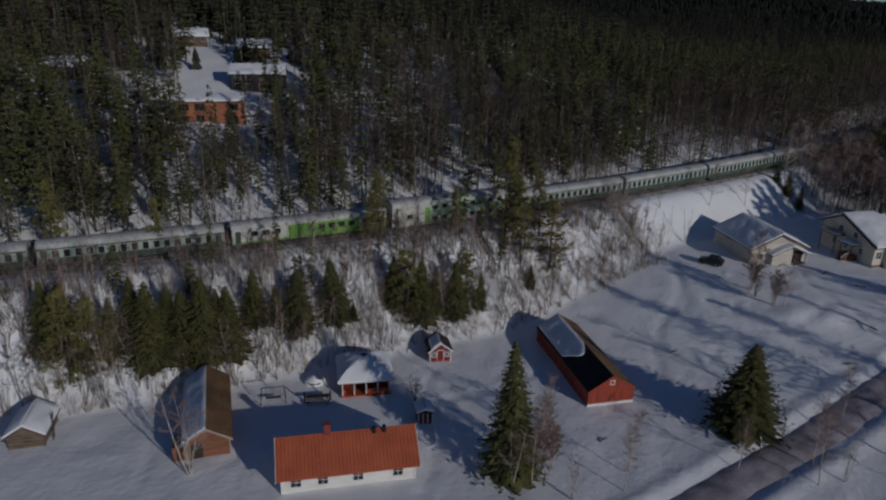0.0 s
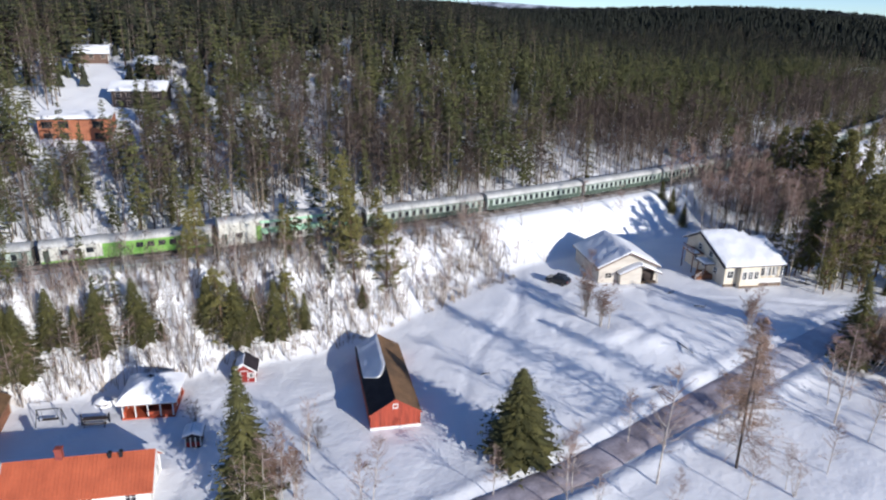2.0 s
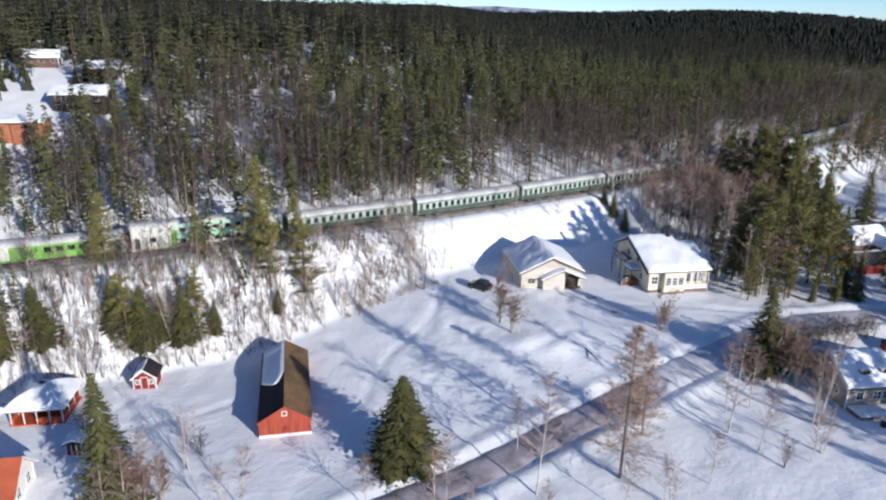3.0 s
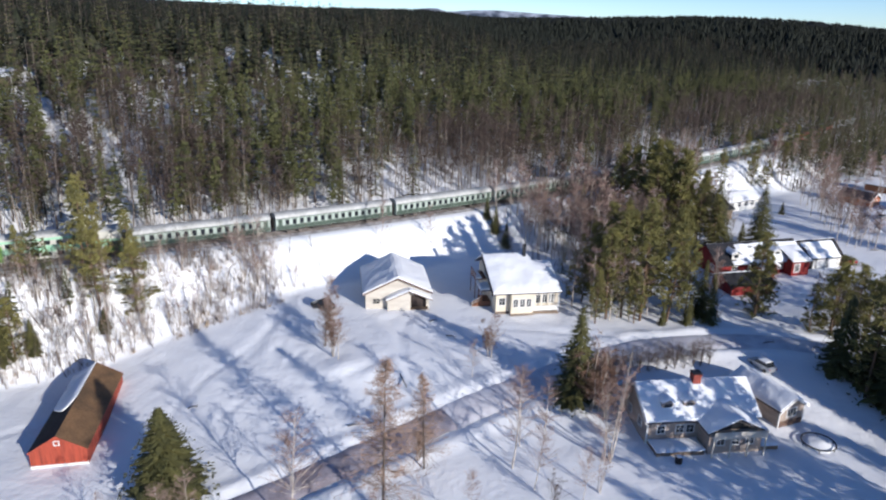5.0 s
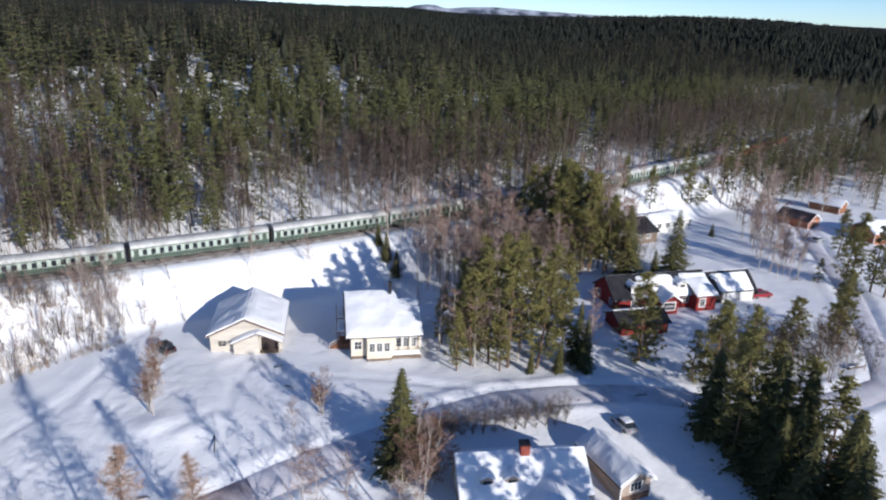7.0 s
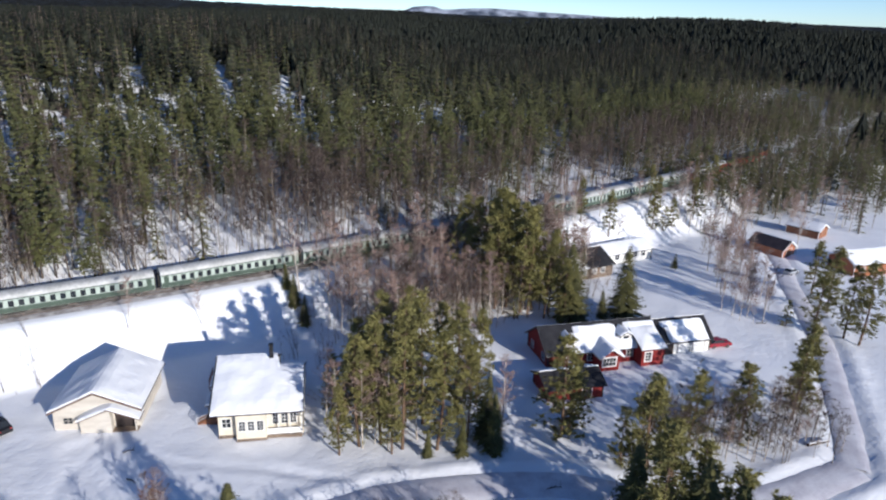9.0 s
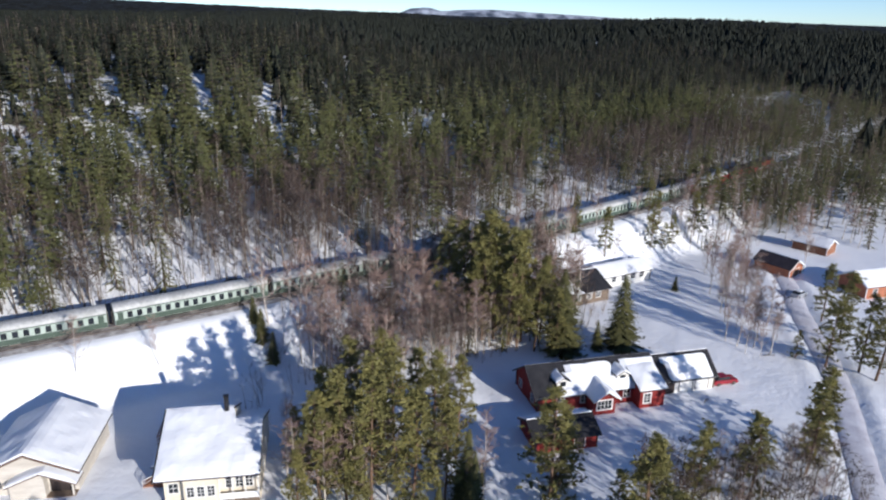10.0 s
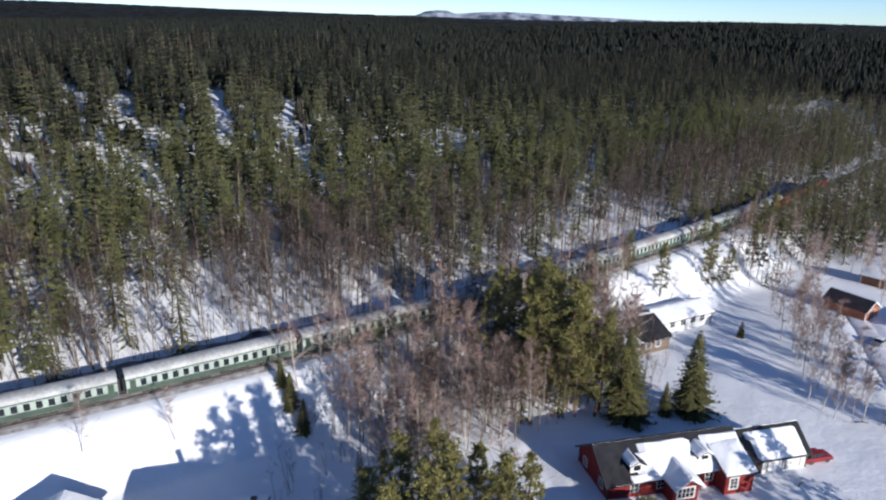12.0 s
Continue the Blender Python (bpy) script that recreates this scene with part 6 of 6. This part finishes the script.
# strip of brown earth and dead grass, widened and darkened for the train's shadow
VERGE_AND_SHADE = material("verge_and_shade", (0.42, 0.37, 0.34), (0.1, 0.072, 0.056), 0.3, 0.95, 0.4, (0.5, 3.0))
vv, vf = [], []
for i in range(241):
    x = -130 + 1.5 * i
    k = float(slope(x))
    q = math.hypot(1, k)
    for j in range(5):
        s = 2.3 + (2.0 + 0.8 * noise.noise((x * 0.12, 3, 8))) * j
        px, py = x - s * k / q, float(track_y(x)) + s / q
        vv.append((px, py, hz(px, py) + 0.14 + 0.12 * noise.noise((px * 0.7, py * 0.7, 1)) - 0.3 * (j == 4)))
vf = [(5 * i + j, 5 * i + j + 5, 5 * i + j + 6, 5 * i + j + 1) for i in range(240) for j in range(4)]
verge = new("railway_verge", mesh_of("railway_verge", vv, vf, [VERGE_AND_SHADE], smooth=True))
tagged(verge, "brown earth and dead grass beside the railway, darkened for train shadow", "verge", kind="structure")
for s in (-0.76, 0.76):
    lo, hi = track_strip(s - 0.05, s + 0.05, 0.25), track_strip(s - 0.04, s + 0.04, 0.4)
    n = len(lo[0]) // 2
    fs = list(hi[1])
    rail = join(lo, hi)
    k = len(lo[0])
    rail[1].extend([(2 * i, 2 * i + 2, k + 2 * i + 2, k + 2 * i) for i in range(n - 1)] + [(2 * i + 1, k + 2 * i + 1, k + 2 * i + 3, 2 * i + 3) for i in range(n - 1)])
    part("rail", rail, STEEL, bed)

HALF = 1.58


def coach_profile(low, top, shoulder):
    """The cross-section of a coach, from the sill up over the roof."""
    pts = [(-HALF + 0.05, low), (HALF - 0.05, low), (HALF, low + 0.3), (HALF, shoulder)]
    for i in range(1, 8):
        a = math.pi * i / 8
        pts.append((HALF * math.cos(a), shoulder + (top - shoulder) * math.sin(a) ** 0.7))
    return pts + [(-HALF, shoulder), (-HALF, low + 0.3)]


def bogie(coach, y):
    ob = part("bogie", join(box(-1.2, -1.0, y - 1.9, y + 1.9, 0.5, 0.85), box(1.0, 1.2, y - 1.9, y + 1.9, 0.5, 0.85), box(-1.0, 1.0, y - 0.4, y + 0.4, 0.55, 0.9)), UNDER, coach)
    for dy in (-1.25, 1.25):
        part("wheelset", join(rod((-0.85, y + dy, 0.46), (-0.7, y + dy, 0.46), 0.46, None, 14), rod((0.7, y + dy, 0.46), (0.85, y + dy, 0.46), 0.46, None, 14), rod((-0.7, y + dy, 0.46), (0.7, y + dy, 0.46), 0.09)), STEEL, ob)


def coach(name, length, low, top, shoulder, side, roof, rows, label, patches=(), category="railway coach", skirt=None):
    """A coach along local y at rail height. rows: window rows (z, height, width, y places); patches: livery fields (y0, y1, z0, z1, material)."""
    ob = thing(name, pose(0, 0, -60), label, category, "coaches of the train")
    h = length / 2 - 0.35
    prof = coach_profile(low, top, shoulder)
    part("body", prism([p for p in prof if p[1] <= shoulder + 0.01], -h, h), side, ob)
    part("roof", prism([(-HALF + 0.01, shoulder - 0.04), (HALF - 0.01, shoulder - 0.04)] + [(x * 1.01, z + 0.02) for x, z in prof if z >= shoulder], -h - 0.04, h + 0.04), roof, ob)
    part("underframe", join(box(-1.35, 1.35, -h + 0.4, h - 0.4, low - 0.12, low), box(-1.2, 1.2, -5.0, -1.0, 0.4, low - 0.12), box(-1.2, 1.2, 0.5, 5.0, 0.45, low - 0.12)), skirt or UNDER, ob)
    part("gangway", box(-0.6, 0.6, h, h + 0.33, low + 0.1, low + 2.3), UNDER, ob)
    part("gangway", box(-0.6, 0.6, -h - 0.33, -h, low + 0.1, low + 2.3), UNDER, ob)
    for y in (-h + 4.0, h - 4.0):
        bogie(ob, y)
    for y0, y1, z0, z1, mat in patches:
        part("livery_field", box(-HALF - 0.012, -HALF + 0.02, y0, y1, z0, z1), mat, ob)
        part("livery_field", box(HALF - 0.02, HALF + 0.012, y0, y1, z0, z1), mat, ob)
    for z, wh, ww, ys in rows:
        for y in ys:
            for s in (-1, 1):
                a, b = sorted((s * (HALF - 0.02), s * (HALF + 0.022)))
                part("window", box(a, b, y - ww / 2, y + ww / 2, z, z + wh), GLASS, ob)
    for y in (-h + 0.9, h - 0.9):
        for s in (-1, 1):
            a, b = sorted((s * (HALF - 0.02), s * (HALF + 0.03)))
            part("door", join(box(a, b, y - 0.42, y + 0.42, low + 0.15, low + 2.15)), TRAIN_DARK, ob)
    return ob


spread_ys = [-10.5 + 1.5 * i for i in range(15)]
grey = coach("passenger_coach", 26.4, 0.95, 4.25, 3.35, TRAIN_GREY, COACH_ROOF, [(1.95, 1.05, 0.8, spread_ys)], "pale grey and dark green passenger coach with frosted roof", [(-12.8, 12.8, 1.0, 1.85, TRAIN_DARK), (-12.8, 12.8, 3.15, 3.33, TRAIN_DARK)])
green = coach("restaurant_coach", 26.4, 0.95, 4.3, 3.45, TRAIN_WHITE, COACH_ROOF, [(2.1, 0.85, 1.1, (-9.4, -7.6, -5.8, 1.5, 3.2, 4.9, 6.6, 9.2, 11.0))], "white and bright green restaurant coach", [(-4.0, 8.0, 1.3, 3.35, TRAIN_GREEN), (-12.8, 12.8, 0.98, 1.28, TRAIN_GREEN)])
double = coach("double_deck_sleeper", 26.4, 0.6, 5.2, 4.55, TRAIN_WHITE, COACH_ROOF, [(1.15, 0.75, 0.95, [-4.6 + 1.9 * i for i in range(8)]), (3.2, 0.75, 0.95, [-4.6 + 1.9 * i for i in range(8)]), (1.9, 0.8, 1.1, (-9.5, 11.0))],
               "two-storey white and green sleeping coach with frosted roof", [(-6.0, 12.6, 1.95, 3.1, TRAIN_TEAL), (-6.0, 6.0, 3.98, 4.4, TRAIN_TEAL), (9.8, 12.7, 0.7, 1.8, TRAIN_GREEN), (-6.6, -5.6, 0.8, 3.6, TRAIN_GREEN)])
redwhite = coach("generator_coach", 26.4, 0.95, 4.3, 3.45, TRAIN_WHITE, COACH_ROOF, [(2.1, 0.8, 1.0, [-6.0 + 2.0 * i for i in range(7)])], "white coach with red ends and skirt", [(-12.8, -8.0, 1.3, 3.35, TRAIN_RED), (8.0, 12.8, 1.3, 3.35, TRAIN_RED), (-12.8, 12.8, 0.98, 1.28, TRAIN_RED)])
loco = coach("locomotive", 19.0, 0.9, 4.3, 3.5, TRAIN_RED, UNDER, [(2.3, 0.8, 1.2, (-7.2, 7.2)), (2.4, 0.6, 0.9, (-3.0, 0.0, 3.0))], "red and grey electric locomotive", [(-6.0, 6.0, 1.2, 1.9, TRAIN_GREY)], "locomotive")
part("roof_gear", join(box(-0.5, 0.5, -4.0, 4.0, 4.3, 4.55), rod((-0.8, -4.5, 4.5), (0.8, -4.5, 4.5), 0.05), rod((0, -6.5, 4.4), (0, -4.5, 5.0), 0.05), rod((-0.8, -4.5, 5.0), (0.8, -4.5, 5.0), 0.05)), DARK_METAL, loco)


def car(name, m, paint, label, snowy=0.0, category="car"):
    """A parked car along local y."""
    ob = thing(name, m, label, category)
    body = [(-2.15, 0.3), (2.15, 0.3), (2.2, 0.62), (2.05, 0.82), (0.95, 0.95), (-1.9, 1.0), (-2.2, 0.85)]
    v, f = prism(body, -0.88, 0.88)
    part("body", ([(y, x, z) for x, y, z in v], [q[::-1] for q in f]), paint, ob)
    v, f = prism([(1.0, 0.94), (0.35, 1.42), (-1.2, 1.45), (-1.85, 0.98)], -0.76, 0.76)
    part("cabin_glass", ([(y, x, z) for x, y, z in v], [q[::-1] for q in f]), GLASS, ob)
    part("roof_panel", box(-0.7, 0.7, -1.2, 0.35, 1.44, 1.49, 0.02), paint, ob)
    for s in (-1, 1):
        for y in (-1.35, 1.35):
            wh = part("wheel", rod((s * 0.68, y, 0.32), (s * 0.9, y, 0.32), 0.32, None, 14), DARK_METAL, ob)
            part("rim", rod((s * 0.9, y, 0.32), (s * 0.915, y, 0.32), 0.19, None, 10), STEEL, wh)
        part("headlight", box(s * 0.62 - 0.17, s * 0.62 + 0.17, 2.1, 2.2, 0.62, 0.75), WHITE_TRIM, ob)
        part("tail_light", box(s * 0.68 - 0.12, s * 0.68 + 0.12, -2.21, -2.15, 0.7, 0.85), TRAIN_RED, ob)
    if snowy:
        part("snow_cover", lump_grid(6, 8, lambda u, v: (-0.68 + 1.36 * u, -1.2 + 1.5 * v, 1.5), snowy, 3.0, 0.02), ROOF_SNOW, ob, "snow on the car's roof")
    return ob


CAR_BLACK = material("black_car_paint", (0.015, 0.016, 0.018), (0.012, 0.012, 0.014), 1.0, 0.2, spec=0.6)
CAR_SILVER = material("silver_car_paint", (0.5, 0.52, 0.54), (0.42, 0.44, 0.46), 1.0, 0.3, metal=0.5)
CAR_RED = material("red_car_paint", (0.28, 0.02, 0.03), (0.22, 0.016, 0.024), 1.0, 0.25, spec=0.6)


def on_track(x):
    return Vector((x, float(track_y(x)), TRACK_Z + 0.4))


def next_along(x, length):
    """The place on the line one vehicle farther on."""
    a, step = on_track(x), math.copysign(0.02, length)
    b = x
    while (on_track(b) - a).length < abs(length):
        b += step
    return b


def vehicle_pose(xa, xb):
    a, b = on_track(min(xa, xb)), on_track(max(xa, xb))
    return Matrix.Translation((a + b) / 2) @ Matrix.Rotation(math.atan2(b.y - a.y, b.x - a.x) - math.pi / 2, 4, "Z")


used = {}
vehicles = []


def couple(ob, xa, xb):
    m = vehicle_pose(xa, xb)
    if ob.name in used:
        keep = ob.matrix_basis.copy()
        c = copy_thing(ob, m)
        return c
    used[ob.name] = True
    ob.matrix_basis = m
    return ob


START = 8.2
x = START
for ob, ln in ((double, 26.75), *[(grey, 26.75)] * 8, (redwhite, 26.75), (loco, 19.4), (loco, 19.4)):
    x2 = next_along(x, ln)
    couple(ob, x, x2)
    x = x2
x = START
for ob, ln in ((green, 26.75), (grey, 26.75), (grey, 26.75), (grey, 26.75)):
    x2 = next_along(x, -ln)
    couple(ob, x, x2)
    x = x2
for i in range(2):
    x2 = next_along(x, -26.75)
    m = vehicle_pose(x, x2)
    cc = thing("car_carrier", m, "white and green car-carrying wagon loaded with cars", "railway wagon", "wagons of the train")
    part("lower_side", join(box(-1.58, -1.5, -13.0, 13.0, 0.7, 1.9), box(1.5, 1.58, -13.0, 13.0, 0.7, 1.9)), CARRIER_GREEN, cc)
    part("upper_side", join(box(-1.57, -1.5, -13.0, 13.0, 1.9, 3.2), box(1.5, 1.57, -13.0, 13.0, 1.9, 3.2)), TRAIN_WHITE, cc)
    part("upper_deck", box(-1.5, 1.5, -13.0, 13.0, 2.6, 2.75), UNDER, cc)
    part("lower_deck", box(-1.5, 1.5, -13.0, 13.0, 0.75, 0.9), UNDER, cc)
    for j in range(14):
        for s in (-1, 1):
            part("rail_post", box(s * 1.52 - 0.04, s * 1.52 + 0.04, -12.9 + 1.98 * j, -12.8 + 1.98 * j, 3.2, 3.9), TRAIN_WHITE, cc)
    part("top_rail", join(box(-1.56, -1.48, -13.0, 13.0, 3.85, 3.95), box(1.48, 1.56, -13.0, 13.0, 3.85, 3.95)), TRAIN_WHITE, cc)
    for y in (-9.0, 9.0):
        bogie(cc, y)
    for j in range(5):
        car("carried_car", m @ pose(0, -10.2 + 5.1 * j, 2.76), (CAR_SILVER, CAR_BLACK, CAR_RED)[(i + j) % 3], "snow-dusted car carried on the wagon's upper deck", 0.1)
    x = x2

# cars in the yards
car("parked_car", pose(69.3, 113.5, hz(69.3, 113.5), 0, 0, 48) @ Matrix.Diagonal((1.05, 1.0, 1.25, 1.0)), CAR_BLACK, "black car parked in the snowy yard", 0.0)
car("parked_car", pose(138.2, 88.9, hz(138.2, 88.9) - 0.05, 0, 0, 15), CAR_SILVER, "silver car parked on the snow by the villa", 0.12)
car("parked_car", pose(185.0, 135.0, hz(185.0, 135.0), 0, 0, -80) @ Matrix.Scale(1.1, 4), CAR_RED, "dark red car parked beside the garage wing", 0.0)
car("parked_car", pose(222.0, 171.5, hz(222, 171.5), 0, 0, -60), CAR_SILVER, "silver car standing on the lane", 0.1)


# small things poking out of the snow
def fallen_branch(x, y, rz, size):
    ob = thing("fallen_branch", pose(x, y, hz(x, y), 0, 0, rz), "dark fallen branch half sunk in the snow", "branch", "fallen branches")
    part("limb", join(rod((-size, 0, 0.1), (0.1 * size, 0.1, 0.22), 0.09, 0.07), rod((0.1 * size, 0.1, 0.22), (size, -0.15, 0.12), 0.07, 0.03)), DARK_BARK, ob)
    for i in range(6):
        a = -0.7 * size + 1.5 * size * i / 5
        part("twig", rod((a, 0.02, 0.16), (a + 0.35 * size, 0.5 * size * (1 if i % 2 else -1), 0.35 + 0.05 * i), 0.03, 0.012, 4), DARK_BARK, ob)
    return ob


for x, y, rz, size in ((88.4, 107.2, 20, 0.7), (90.7, 100.8, -35, 0.9), (51.5, 90.4, 15, 0.7), (75.0, 81.3, 5, 0.9), (143.5, 96.2, 10, 1.0), (179.4, 129.5, 40, 0.7), (198.8, 144.0, -10, 1.0), (33.0, 71.5, 30, 0.6)):
    fallen_branch(x, y, rz, size)
fence_pole = thing("fallen_pole", pose(82.0, 88.9, hz(82.0, 88.9), 0, 0, 5), "dark wooden pole lying in the snow", "pole")
part("shaft", rod((-0.25, 2.7, 0.2), (0.25, -2.7, 0.3), 0.09, 0.07, 8), DARK_WOOD, fence_pole)
felled = thing("felled_log", pose(184.5, 103.7, hz(184.5, 103.7) + 0.1, 0, 0, 11), "dark felled log lying by the roadside", "log")
part("trunk", rod((-1.9, 0, 0.2), (1.9, 0, 0.25), 0.26, 0.2, 10), DARK_BARK, felled)
part("snow_cover", lump_grid(10, 4, lambda u, v: (-1.8 + 3.6 * u, -0.16 + 0.32 * v, 0.4), 0.12, 5.0, 0.02), ROOF_SNOW, felled)
for x, y, r in ((115.6, 68.5, 0.45), (174.7, 88.1, 0.8)):
    bin_ob = thing("garden_barrel", pose(x, y, hz(x, y)), "dark garden barrel capped with snow", "barrel", "garden barrels")
    part("drum", join(rod((0, 0, -0.1), (0, 0, 0.9), r, r * 0.95, 14), rod((0, 0, 0.5), (0, 0, 0.56), r * 1.04, None, 14)), DARK_WOOD, bin_ob)
    part("snow_cover", lump_grid(6, 6, lambda u, v, r=r: ((2 * u - 1) * r * 0.7, (2 * v - 1) * r * 0.7, 0.9), 0.15, x, 0.02), ROOF_SNOW, bin_ob)
sledge = thing("kick_sled", pose(116.1, 109.8, hz(116.1, 109.8), 0, 0, 40), "wooden sled with a heap of snow on its seat", "sled")
for sd in (-1, 1):
    part("runner", join(rod((sd * 0.35, -1.0, 0.08), (sd * 0.35, 0.9, 0.08), 0.04), rod((sd * 0.35, 0.9, 0.08), (sd * 0.35, 1.2, 0.35), 0.04)), DARK_METAL, sledge)
    part("upright", rod((sd * 0.35, -0.2, 0.08), (sd * 0.35, -0.35, 1.0), 0.035), DARK_WOOD, sledge)
part("handlebar", rod((-0.42, -0.35, 1.0), (0.42, -0.35, 1.0), 0.035), DARK_WOOD, sledge)
part("seat", box(-0.4, 0.4, -0.15, 0.85, 0.42, 0.5), DARK_WOOD, sledge)
part("snow_cover", lump_grid(6, 6, lambda u, v: (-0.4 + 0.8 * u, -0.15 + v, 0.5), 0.3, 2.0, 0.03), ROOF_SNOW, sledge)
